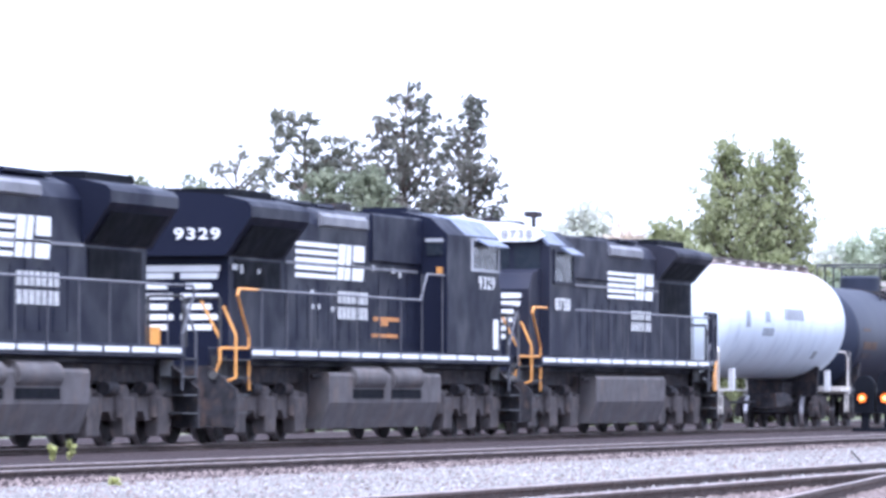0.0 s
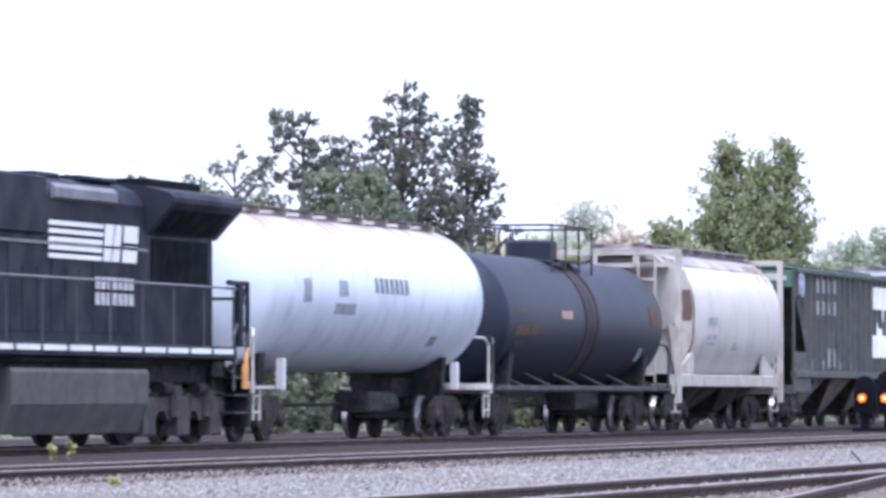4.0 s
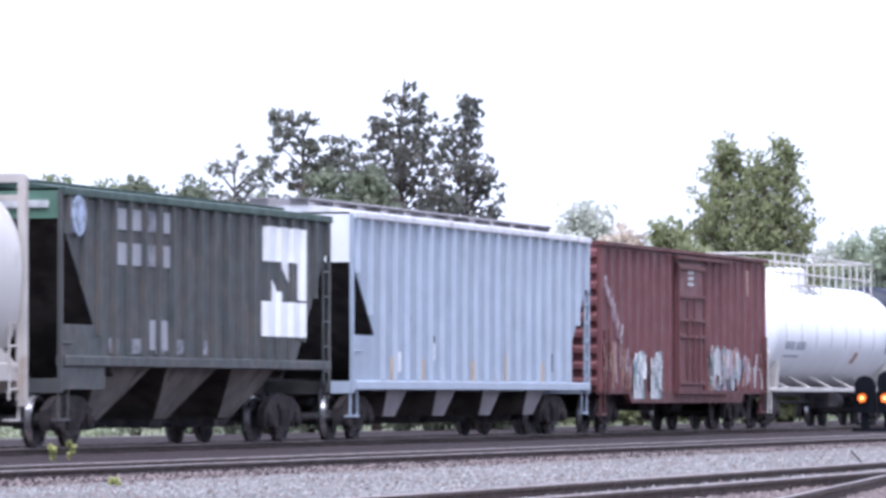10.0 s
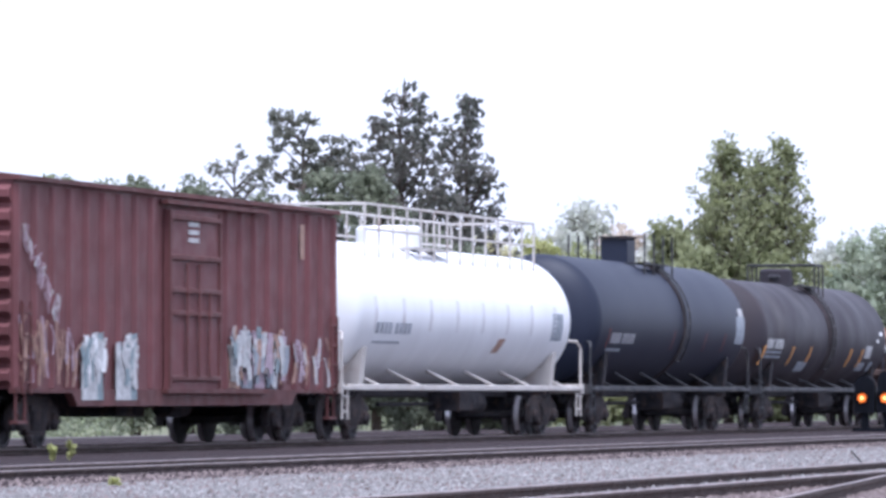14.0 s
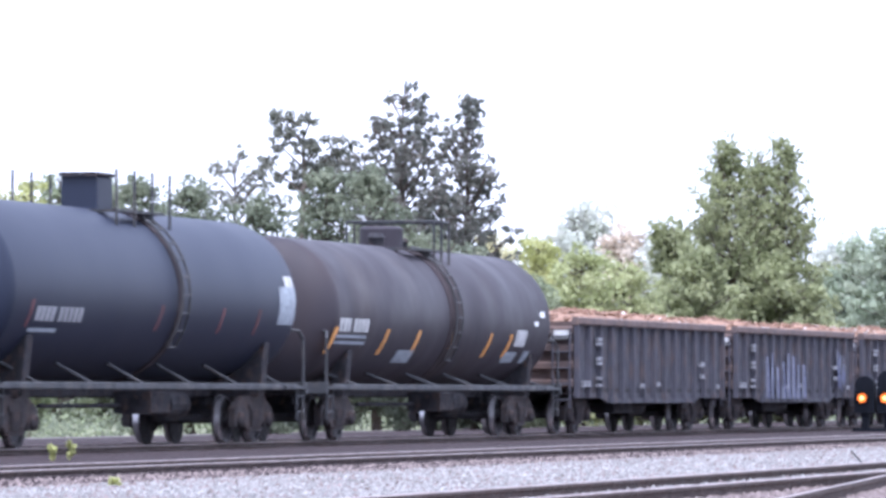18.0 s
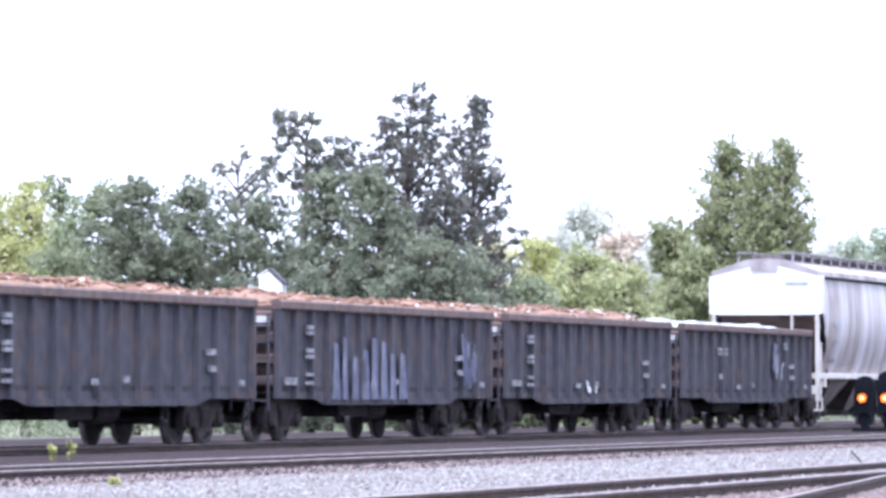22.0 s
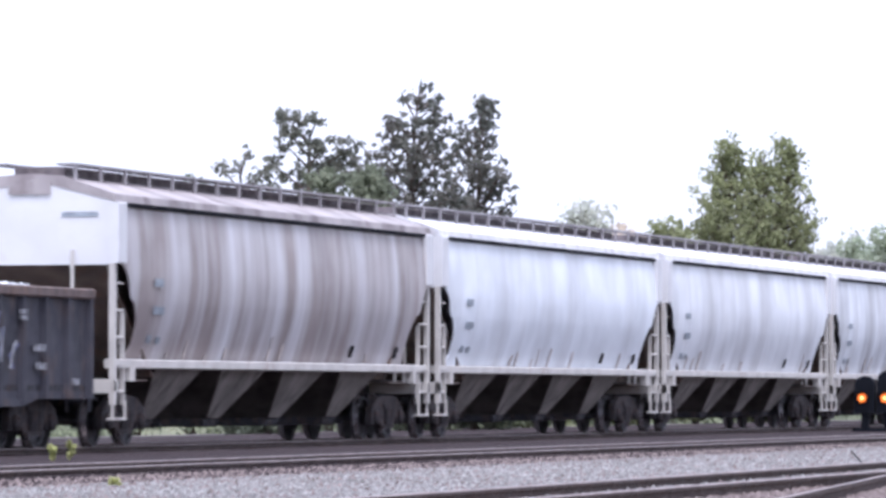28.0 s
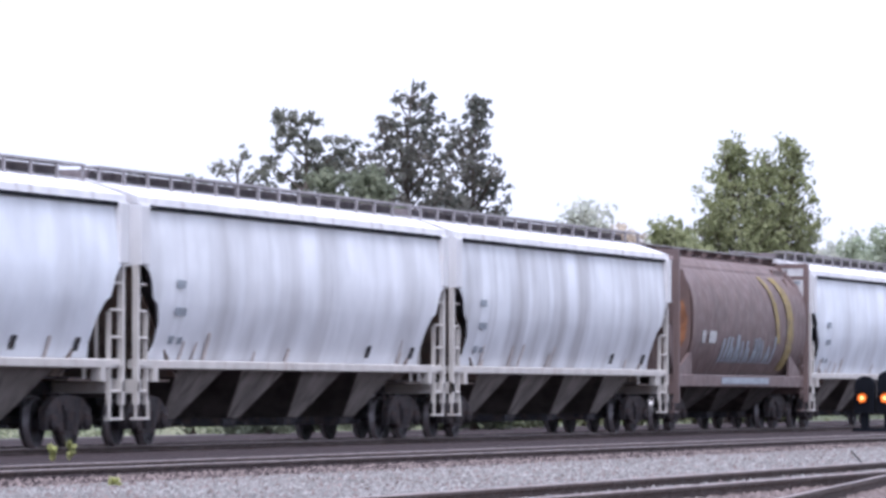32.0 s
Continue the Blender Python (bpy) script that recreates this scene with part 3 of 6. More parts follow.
# ---- tank cars
def tank_car(name, label, u0, u1, mat, r, zc, y0, y1, trim, fittings):
    """fittings: dome (y, height), rail (y0, y1), sill run, straps and so on."""
    car, h = rolling(name, label, "tank car", u0, u1)
    e = 0.62
    prof = [(y0, 0.02)] + [(y0 + e * (1 - math.cos(a)), r * math.sin(a)) for a in (0.35, 0.7, 1.0, 1.25, 1.45, 1.57)]
    prof += [(y0 + e + (y1 - y0 - 2 * e) * k / 6, r) for k in range(1, 6)]
    prof += [(y1 - e * (1 - math.cos(a)), r * math.sin(a)) for a in (1.57, 1.45, 1.25, 1.0, 0.7, 0.35)] + [(y1, 0.02)]
    part("tank_shell", Shape().lathe(prof, (0, zc), "y", 72), mat, car, smooth=True)
    for yb in (-h + 2.1, h - 2.1):
        bogie(car, yb)
        zb = zc - r
        base = 1.0 if fittings.get("pale_saddle") else 0.86
        g = 1.0 if fittings.get("sill", True) else 0.76
        if base > 0.9:
            part("body_bolster", Shape().box(-1.2, 1.2, yb - 0.16, yb + 0.16, 0.84, 0.996), UNDER, car)
        part("bolster_saddle", Shape().bar([(-1.25 * g, base), (1.25 * g, base), (1.35 * g, zb + 0.75 * g ** 3), (1.05 * g, zb + 0.42 * g), (0.5, zb + 0.14), (-0.5, zb + 0.14), (-1.05 * g, zb + 0.42 * g), (-1.35 * g, zb + 0.75 * g ** 3)], yb - 0.16, yb + 0.16, "y"), trim if fittings.get("pale_saddle") else UNDER, car)
    part("brake_gear", Shape().box(0.3, 1.0, 0.8, 1.9, 0.55, 0.95, 0.03).lathe([(2.2, 0.24), (3.3, 0.24)], (0.7, 0.72), "y", 14).rod((0.4, -3.5, 0.7), (0.4, 3.5, 0.7), 0.04), UNDER, car)
    full = fittings.get("sill", True)
    if full:
        part("center_sill", Shape().box(-0.3, 0.3, -h, h, 0.84, 1.16, 0.03), UNDER, car)
        for x in (1.42, -1.42):
            part("side_rail", Shape().box(x - 0.05, x + 0.05, -h + 0.5, h - 0.5, 0.98, 1.10, 0.015), trim, car)
            n = 6
            for i in range(n):
                y = y0 + 1.6 + (y1 - y0 - 3.2) * i / (n - 1)
                k = 1 if x > 0 else -1
                zz = zc - r * 0.80
                part("strut", Shape().rod((x, y + 0.35, 1.08), (k * r * 0.62, y - 0.15, zz), 0.035, 6), trim, car)
    else:
        for a, b in ((-h, -h + 3.6), (h - 3.6, h)):
            part("stub_sill", Shape().box(-0.3, 0.3, a, b, 0.84, 1.25, 0.03), UNDER, car)
    for k in (-1, 1):
        a, b = sorted((k * h, k * (h - 1.35)))
        part("end_platform", Shape().box(-1.5, 1.5, a, b, 1.0, 1.06).box(-1.5, 1.5, k * h - 0.06, k * h + 0.06, 0.92, 1.14), trim, car)
        coupler(car, k * h, k)
        for x in (1.45, -1.45):
            part("grab_rail", Shape().pipe([(x, k * (h - 0.08), 1.06), (x, k * (h - 0.08), 1.95), (x * 0.97, k * (h - 0.25), 2.1), (x * 0.86, k * (h - 0.62), 2.12)], 0.03, 8), trim, car)
            ladder(car, x, k * (h - 0.3), 0.42, 1.02, trim, 0.4, rungs=2, name="step")
    for y, zt in fittings.get("bands", ()):
        pts = [(y - zt, r - 0.005), (y - zt, r + 0.02), (y + zt, r + 0.02), (y + zt, r - 0.005)]
        part("band", Shape().lathe(pts, (0, zc), "y", 72), fittings.get("band_mat", mat), car, smooth=True)
    d = fittings.get("dome")
    if d:
        y, rad, ht = d
        if fittings.get("square"):
            part("manway_housing", Shape().box(-rad * 0.8, rad * 0.8, y - rad, y + rad, zc + r - 0.08, zc + r + ht, 0.03), fittings.get("dome_mat", mat), car)
            part("manway_lid", Shape().box(-rad * 0.86, rad * 0.86, y - rad - 0.06, y + rad + 0.06, zc + r + ht, zc + r + ht + 0.07, 0.02), UNDER, car)
        else:
            part("manway_housing", Shape().lathe([(zc + r - 0.08, rad), (zc + r + ht - 0.06, rad), (zc + r + ht, rad - 0.08)], (0, y), "z", 24), fittings.get("dome_mat", mat), car, smooth=True)
        if fittings.get("valves"):
            for dy, k, top in ((-0.75, 0.16, 0.26), (0.62, 0.14, 0.34), (1.0, 0.2, 0.2)):
                part("valve", Shape().lathe([(zc + r - 0.06, k), (zc + r + top * 0.6, k), (zc + r + top * 0.62, k * 1.25), (zc + r + top, k * 0.8)], (0.1, y + dy), "z", 14), UNDER, car, smooth=True)
        part("manway_platform", Shape().box(-0.95, 0.95, y - 1.1, y - 0.75, zc + r - 0.1, zc + r - 0.05).box(-0.95, 0.95, y + 0.75, y + 1.5, zc + r - 0.1, zc + r - 0.05).box(0.75, 0.95, y - 1.1, y + 1.5, zc + r - 0.1, zc + r - 0.05), trim, car)
    g = fittings.get("guard")
    if g:
        a, b, zt, mm = g
        n = max(2, round((b - a) / 1.1)) + 1
        for x in (0.95, -0.95):
            for i in range(n):
                y = a + (b - a) * i / (n - 1)
                part("guard_post", Shape().rod((x, y, zc + r * 0.75), (x, y, zt), 0.03, 6), mm, car)
            for z in (zt, zt - 0.5)[:fittings.get("guard_lines", 2)]:
                part("guard_rail", Shape().rod((x, a, z), (x, b, z), 0.028, 6), mm, car)
        for y in (a, b)[:2 * fittings.get("guard_lines", 2)]:
            part("guard_rail", Shape().rod((-0.95, y, zt), (0.95, y, zt), 0.028, 6), mm, car)
    w = fittings.get("walk")
    if w:
        a, b = w
        for x in (0.42, -0.42):
            part("roof_walk", Shape().box(x - 0.14, x + 0.14, a, b, zc + r + 0.05, zc + r + 0.08), HATCH, car)
        for i in range(9):
            y = a + (b - a) * i / 8
            part("walk_bracket", Shape().box(-0.55, 0.55, y - 0.02, y + 0.02, zc + r - 0.10, zc + r + 0.05), trim, car)
    for y in fittings.get("ladders", ()):
        lad = None
        for k in (-0.22, 0.22):
            bow = Shape().pipe([((r + 0.1) * math.cos(a), y + k, zc + (r + 0.1) * math.sin(a)) for a in [-0.6 + 0.2 * i for i in range(10)]], 0.025, 6)
            lad = part("ladder_rail", bow, trim, lad) if lad else part("side_ladder", bow, trim, car)
        lad = lad.parent
        for i in range(10):
            p, q = (r + 0.1) * math.cos(-0.6 + 0.2 * i), zc + (r + 0.1) * math.sin(-0.6 + 0.2 * i)
            part("rung", Shape().rod((p, y - 0.22, q), (p, y + 0.22, q), 0.02, 6), trim, lad)
    return car, h


def on_tank(car, r, zc, y0, y1, z0, z1, material, lean=0.0, name="marking"):
    """A thin patch that lies on the curve of a tank."""
    rows = []
    a0, a1 = math.asin((z0 - zc) / r), math.asin((z1 - zc) / r)
    for j in range(7):
        a = a0 + (a1 - a0) * j / 6
        rows.append([((r + 0.012) * math.cos(a), y + lean * j / 6, zc + (r + 0.012) * math.sin(a)) for y in (y0, (y0 + y1) / 2, y1)])
    part(name, Shape().sheet(rows), material, car, solid=0.008)


def tank_text(car, r, zc, y0, y1, z0, z1, n, material):
    """A line of writing on a tank as small upright bars with a gap in the middle."""
    w = (y1 - y0) / (n + 0.6)
    for i in range(n):
        y = y0 + w * (i + (0.6 if i >= n // 2 else 0))
        on_tank(car, r, zc, y, y + w * 0.68, z0, z1, material, name="name_bar")


# ---- covered hoppers with curved sides
def side_x(z, wide=1.55, zb=1.45, zt=4.2, low=1.22, top=1.44):
    k = (z - zb) / (zt - zb)
    if k < 0.55:
        return low + (wide - low) * math.sin(k / 0.55 * math.pi / 2)
    return top + (wide - top) * math.cos((k - 0.55) / 0.45 * math.pi / 2)


def bays(car, h, zt, count, inset, mat, share=1.0, low=0.66):
    """Hopper chutes under the body, with their outlet gates."""
    w = 2 * (h - inset) / count
    for i in range(count):
        a = -h + inset + i * w
        b = a + w
        m = (a + b) / 2
        top = (w / 2 - 0.02) * share
        bot = max(0.30, top - 0.3) if share < 0.7 else 0.36
        v = [(x, y, z) for z, x0, d in ((zt, 1.28, top), (0.46, low - 0.02, bot)) for x, y in ((x0, m - d), (x0, m + d), (-x0, m + d), (-x0, m - d))]
        # dark core against paler side plates: the shade between bays is in the colour
        part("hopper_bay", Shape().add(v, [(0, 1, 5, 4), (1, 2, 6, 5), (2, 3, 7, 6), (3, 0, 4, 7), (4, 5, 6, 7), (0, 3, 2, 1)]), GRIMY_SHADE, car)
        for k in (1, -1):
            v = [(k * x, y, z) for d in (0.0, 0.02) for x, y, z in ((1.285 + d, m - top, zt), (1.285 + d, m + top, zt), (low - 0.015 + d, m + bot, 0.46), (low - 0.015 + d, m - bot, 0.46))]
            part("bay_side", Shape().add(v, [(0, 1, 2, 3), (4, 5, 6, 7), (0, 1, 5, 4), (1, 2, 6, 5), (2, 3, 7, 6), (3, 0, 4, 7)]), mat, car)
        part("outlet_gate", Shape().box(-0.62, 0.62, m - 0.45, m + 0.45, 0.30, 0.46, 0.03).rod((-0.8, m + 0.35, 0.36), (0.8, m + 0.35, 0.36), 0.035), UNDER, car)


def round_hopper(label, u0, u1, side, roof, trim, slope, count=4, group="", zt=4.2, zb=1.45, end_mat=None, name="covered_hopper", tall=True):
    car, h = rolling(name, label, "covered hopper car", u0, u1, group)
    cut = [(1.45, 1.20), (1.75, 1.42), (2.15, 1.36), (2.45, 1.10), (2.55, 0.82), (2.85, 0.66), (3.0, 0.52), (3.15, 0.15), (3.5, 0.1), (3.9, 0.1), (4.2, 0.1)]
    for k in (1, -1):
        rows = []
        for z, c in cut:
            rows.append([(k * side_x(z), y, z) for y in np.linspace(-h + c, h - c, 13)])
        part("side_sheet", Shape().sheet(rows), side, car, smooth=True, solid=0.02)
        # side sill, roof slope; the eave strip is painted dark as its shadow
        part("side_sill", Shape().box(*sorted((k * 1.28, k * 1.46)), -h + 0.1, h - 0.1, 1.34, 1.50, 0.02), trim, car)
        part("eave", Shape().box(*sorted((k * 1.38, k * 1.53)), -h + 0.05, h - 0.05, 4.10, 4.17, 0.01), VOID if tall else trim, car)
        part("roof", Shape().bar([(k * 1.52, 4.17), (k * 1.50, 4.30), (k * 0.55, 4.62), (0, 4.66), (0, 4.55)], -h + 0.02, h - 0.02, "y"), roof, car)
        for e in (-1, 1):
            y = e * h
            part("corner_post", Shape().box(*sorted((k * 1.36, k * 1.575)), *sorted((y, y - e * 0.46)), 3.12, 4.168, 0.02), HOPWHITE, car)
            part("end_post", Shape().box(*sorted((k * 1.40, k * 1.50)), *sorted((y, y - e * 0.12)), 0.72, 3.12), trim, car)
            part("end_post", Shape().box(*sorted((k * 1.38, k * 1.46)), *sorted((y - e * 0.62, y - e * 0.67)), 0.72, 2.3), trim, car)
            for i in range(5):
                z = 0.95 + 0.46 * i
                part("rung", Shape().rod((k * 1.46, y - e * 0.06, z), (k * 1.44, y - e * 0.64, z), 0.025, 6), trim, car)
            part("step", Shape().box(*sorted((k * 1.36, k * 1.48)), *sorted((y - e * 0.02, y - e * 0.72)), 0.46, 0.50).rod((k * 1.45, y - e * 0.04, 0.46), (k * 1.45, y - e * 0.04, 0.8), 0.03, 6).rod((k * 1.45, y - e * 0.70, 0.46), (k * 1.45, y - e * 0.70, 0.8), 0.03, 6), trim, car)
            part("sill_bracket", Shape().box(*sorted((k * 1.30, k * 1.48)), *sorted((y - e * 0.95, y - e * 1.20)), 1.12, 1.36), trim, car)
    for e in (-1, 1):
        y = e * h
        part("end_sheet", Shape().bar([(-1.40, 3.1), (1.40, 3.1), (1.46, 4.17), (0.55, 4.58), (-0.55, 4.58), (-1.46, 4.17)], *sorted((y - e * 0.03, y - e * 0.09)), "y"), end_mat or trim, car)
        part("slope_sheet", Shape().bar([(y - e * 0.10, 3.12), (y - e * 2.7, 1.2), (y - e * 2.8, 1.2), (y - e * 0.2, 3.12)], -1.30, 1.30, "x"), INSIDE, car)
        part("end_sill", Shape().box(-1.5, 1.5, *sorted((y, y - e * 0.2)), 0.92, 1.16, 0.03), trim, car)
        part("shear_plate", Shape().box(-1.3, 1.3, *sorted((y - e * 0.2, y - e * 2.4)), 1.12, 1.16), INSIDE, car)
        part("brake_post", Shape().rod((0.75, y + e * 0.02, 1.16), (0.75, y + e * 0.02, 3.35), 0.035, 8), trim, car)
        coupler(car, y, e)
        bogie(car, e * (h - 1.75))
        part("brake_reservoir", Shape().lathe([(e * (h - 1.6) - 0.45, 0.2), (e * (h - 1.6) + 0.45, 0.2)], (-0.6, 1.45), "y", 14), UNDER, car, smooth=True)
    part("center_sill", Shape().box(-0.25, 0.25, -h, h, 0.9, 1.2), UNDER, car)
    bays(car, h, 1.40, count, 2.4 if count > 3 else 2.6, slope, 0.74)
    part("hatch_trough", Shape().box(-0.46, 0.46, -h + 0.5, h - 0.5, 4.60, 4.79, 0.04), HATCH, car)
    zw = 4.80
    for x in (0.62, -0.62):
        part("roof_walk", Shape().box(x - 0.17, x + 0.17, -h + 0.02, h - 0.02, zw, zw + 0.035), WALKGREY, car)
        n = max(8, round(2 * h / 1.35))
        for i in range(n + 1):
            y = -h + 0.1 + (2 * h - 0.2) * i / n
            part("walk_bracket", Shape().box(*sorted((x + math.copysign(0.12, x), x + math.copysign(0.17, x))), y - 0.035, y + 0.035, 4.50, zw), WALKGREY, car)
    return car, h


# ---- ribbed flat-sided hoppers
def ribbed_hopper(label, u0, u1, side, roof, slope, count, ribs, zb, group="", top=4.42, end_top=None, name="covered_hopper", sill=None, cut0=0.1, cut1=1.6, zc0=3.46, zc1=2.1, walk_z=0.30, rib=None, share=0.8, bay=None):
    car, h = rolling(name, label, "covered hopper car", u0, u1, group)
    x = 1.50
    for k in (1, -1):
        a, b = sorted((k * x, k * (x - 0.03)))
        part("side_sheet", Shape().bar([(-h + cut1, zb), (h - cut1, zb), (h - cut1, zc1), (h - cut0, zc0), (h - cut0, top), (-h + cut0, top), (-h + cut0, zc0), (-h + cut1, zc1)], a, b, "x"), side, car)
        for i in range(ribs):
            y = -h + 0.3 + (2 * h - 0.6) * i / (ribs - 1)
            gap = h - abs(y)
            z0 = zb + 0.04 if gap > cut1 else zc1 + (zc0 - zc1) * (cut1 - gap) / (cut1 - cut0)
            part("rib", Shape().bar([(k * x, y - 0.07), (k * (x + 0.09), y - 0.035), (k * (x + 0.09), y + 0.035), (k * x, y + 0.07)], min(z0, top - 0.3), top - 0.08, "z"), rib or side, car)
        part("top_chord", Shape().box(*sorted((k * (x - 0.05), k * (x + 0.09))), -h + 0.06, h - 0.06, top - 0.08, top + 0.06, 0.02), roof, car)
        part("side_sill", Shape().box(*sorted((k * (x - 0.1), k * (x + 0.07))), -h + 0.1, h - 0.1, zb - 0.16, zb + 0.02, 0.02), sill or side, car)
        part("roof", Shape().bar([(k * (x + 0.05), top + 0.04), (k * 0.5, top + 0.20), (0, top + 0.22), (0, top + 0.05)], -h + 0.08, h - 0.08, "y"), roof, car)
        for e in (-1, 1):
            y = e * h
            part("corner_post", Shape().box(*sorted((k * (x - 0.04), k * (x + 0.03))), *sorted((y, y - e * 0.09)), 0.92, top), side, car)
            if e < 0:
                part("corner_panel", Shape().box(*sorted((k * (x - 0.02), k * (x + 0.015))), *sorted((y - e * 0.14, y - e * (cut1 + 0.1))), 0.98, 2.06), side, car)
            if e > 0:
                ladder(car, k * (x + 0.05), y - e * 0.42, 1.1, zc0 - 0.3, side, 0.36, rungs=5)
            else:
                part("grab_rail", Shape().rod((k * (x + 0.02), y - e * 0.05, 1.75), (k * (x + 0.02), y - e * 0.55, 1.75), 0.022, 6), side, car)
            part("step", Shape().box(*sorted((k * 1.36, k * 1.5)), *sorted((y - e * 0.02, y - e * 0.55)), 0.46, 0.50).rod((k * 1.46, y - e * 0.04, 0.46), (k * 1.46, y - e * 0.04, 1.0), 0.03, 6).rod((k * 1.46, y - e * 0.52, 0.46), (k * 1.46, y - e * 0.52, 1.0), 0.03, 6), side, car)
    for e in (-1, 1):
        y = e * h
        part("end_sheet", Shape().box(-x + 0.05, x - 0.05, *sorted((y - e * 0.03, y - e * 0.10)), zc0 + 0.02, top), end_top or side, car)
        # the same dark steel paints the shade seen through the end opening
        part("slope_sheet", Shape().bar([(y - e * 0.10, zc0 + 0.04), (y - e * 2.9, 1.2), (y - e * 3.0, 1.2), (y - e * 0.2, zc0 + 0.04)], -x + 0.06, x - 0.06, "x"), GRIMY_SHADE, car)
        part("end_sill", Shape().box(-1.5, 1.5, *sorted((y, y - e * 0.2)), 0.92, 1.16, 0.03), sill or side, car)
        coupler(car, y, e)
        bogie(car, e * (h - 1.75))
    part("center_sill", Shape().box(-0.25, 0.25, -h, h, 0.9, 1.2), UNDER, car)
    bays(car, h, zb - 0.1, count, 2.2, bay or slope, share, 0.66 if share > 0.7 else 1.10)
    if share < 0.7:
        part("floor_pan", Shape().box(-1.2, 1.2, -h + 2.4, h - 2.4, zb - 0.2, zb - 0.1), UNDER, car)
    for k in (0.42, -0.42):
        part("roof_walk", Shape().box(k - 0.2, k + 0.2, -h, h, top + walk_z, top + walk_z + 0.03), WALKGREY if rib else roof, car)
    for i in range(12):
        y = -h + 0.1 + (2 * h - 0.2) * i / 11
        part("walk_bracket", Shape().box(-0.6, 0.6, y - 0.03, y + 0.03, top + 0.18, top + walk_z), WALKGREY if rib else roof, car)
    return car, h


# ---- gondolas
def gondola(label, u0, u1, heap, seed, group="gondolas"):
    car, h = rolling("gondola", label, "gondola car", u0, u1, group)
    rng = random.Random(seed)
    top, x = 2.56, 1.46
    for k in (1, -1):
        a, b = sorted((k * x, k * (x - 0.03)))
        part("side_sheet", Shape().bar([(-h, 0.82), (-h + 2.6, 0.82), (-h + 3.2, 0.72), (h - 3.2, 0.72), (h - 2.6, 0.82), (h, 0.82), (h, top), (-h, top)], a, b, "x"), GONDOLA, car)
        part("top_chord", Shape().box(*sorted((k * (x - 0.06), k * (x + 0.12))), -h - 0.02, h + 0.02, top - 0.08, top + 0.10, 0.03), CHORD, car, "rust-dusted top chord")
        part("side_sill", Shape().box(*sorted((k * x, k * (x + 0.06))), -h + 3.3, h - 3.3, 0.70, 0.82), GONDOLA, car)
        for i in range(15):
            y = -h + 0.08 + (2 * h - 0.16) * i / 14
            z0 = 0.83 if abs(y) > h - 2.8 else 0.74
            part("rib", Shape().bar([(k * x, y - 0.10), (k * (x + 0.10), y - 0.06), (k * (x + 0.10), y + 0.06), (k * x, y + 0.10)], z0, top - 0.07, "z"), GONDOLA, car)
    part("floor", Shape().box(-x, x, -h, h, 0.95, 1.05), UNDER, car)
    part("center_sill", Shape().box(-0.3, 0.3, -h, h, 0.62, 0.95), UNDER, car)
    part("brake_gear", Shape().box(-0.9, 0.9, -1.6, 0.4, 0.46, 0.70).lathe([(1.2, 0.24), (2.4, 0.24)], (0.5, 0.62), "y", 14), UNDER, car)
    for e in (-1, 1):
        y = e * h
        part("end_wall", Shape().box(-x, x, *sorted((y, y - e * 0.06)), 0.92, top), GONDEND, car)
        for z in (1.15, 1.55, 1.95, 2.35):
            part("end_rib", Shape().bar([(y, z - 0.11), (y + e * 0.14, z - 0.06), (y + e * 0.14, z + 0.06), (y, z + 0.11)], -x + 0.02, x - 0.02, "x"), GONDEND, car)
        ladder(car, 1.2, y + e * 0.2, 0.6, 2.4, GONDOLA, 0.4, "x")
        part("reflector_plate", Shape().box(0.95, 1.42, *sorted((y + e * 0.15, y + e * 0.17)), 2.16, 2.36), DIMWHITE, car)
        coupler(car, y, e)
        bogie(car, e * (h - 1.75))
    # the load: a rough heap with pieces standing out of it
    n, m = 60, 9
    rows = []
    for i in range(n + 1):
        y = -h + 0.06 + (2 * h - 0.12) * i / n
        row = []
        for j in range(m + 1):
            xx = -x + 0.04 + (2 * x - 0.08) * j / m
            edge = min(1, (1.0 - abs(2 * j / m - 1)) * 1.8) * min(1, i / 4 + 0.15, (n - i) / 4 + 0.15)
            row.append((xx, y + rng.uniform(-0.05, 0.05), top - 0.02 + heap * edge * (0.75 + 0.45 * noise.noise((y * 0.45 + seed, xx * 0.7, seed)) + rng.uniform(-0.09, 0.09))))
        rows.append(row)
    return car, h, rows


def load_of(car_u, rows, mat, pale, share, seed, label):
    ob = thing("scrap_load", label, "scrap metal", "loads in the gondolas", (TRACK_X, car_u + START_Y, 0))
    CARS.append((ob, car_u))
    rng = random.Random(seed)
    part("mound", Shape().sheet(rows), mat, ob)
    s, q = Shape(), Shape()
    for _ in range(2300):
        r = rng.choice(rows[1:-1])
        p = Vector(rng.choice(r[1:-1])) + Vector((rng.uniform(-0.1, 0.1), rng.uniform(-0.1, 0.1), 0.02))
        a, b, c = (rng.uniform(0.012, 0.045) for _ in range(3))
        rot = Euler((rng.uniform(-0.7, 0.7), rng.uniform(-0.7, 0.7), rng.uniform(0, 3))).to_matrix()
        v = [p + rot @ Vector((i * a, j * b, k * c * 0.4)) for i in (-1, 1) for j in (-1, 1) for k in (-1, 1)]
        (q if rng.random() < share else s).add(v, [(0, 1, 3, 2), (4, 6, 7, 5), (0, 4, 5, 1), (2, 3, 7, 6), (0, 2, 6, 4), (1, 5, 7, 3)])
    tagged(part("loose_scrap", s, mat, ob), kind="stuff")
    if q.v:
        tagged(part("pale_loose_scrap", q, pale, ob, "pale sheet scrap on the heap"), kind="stuff")
    return ob


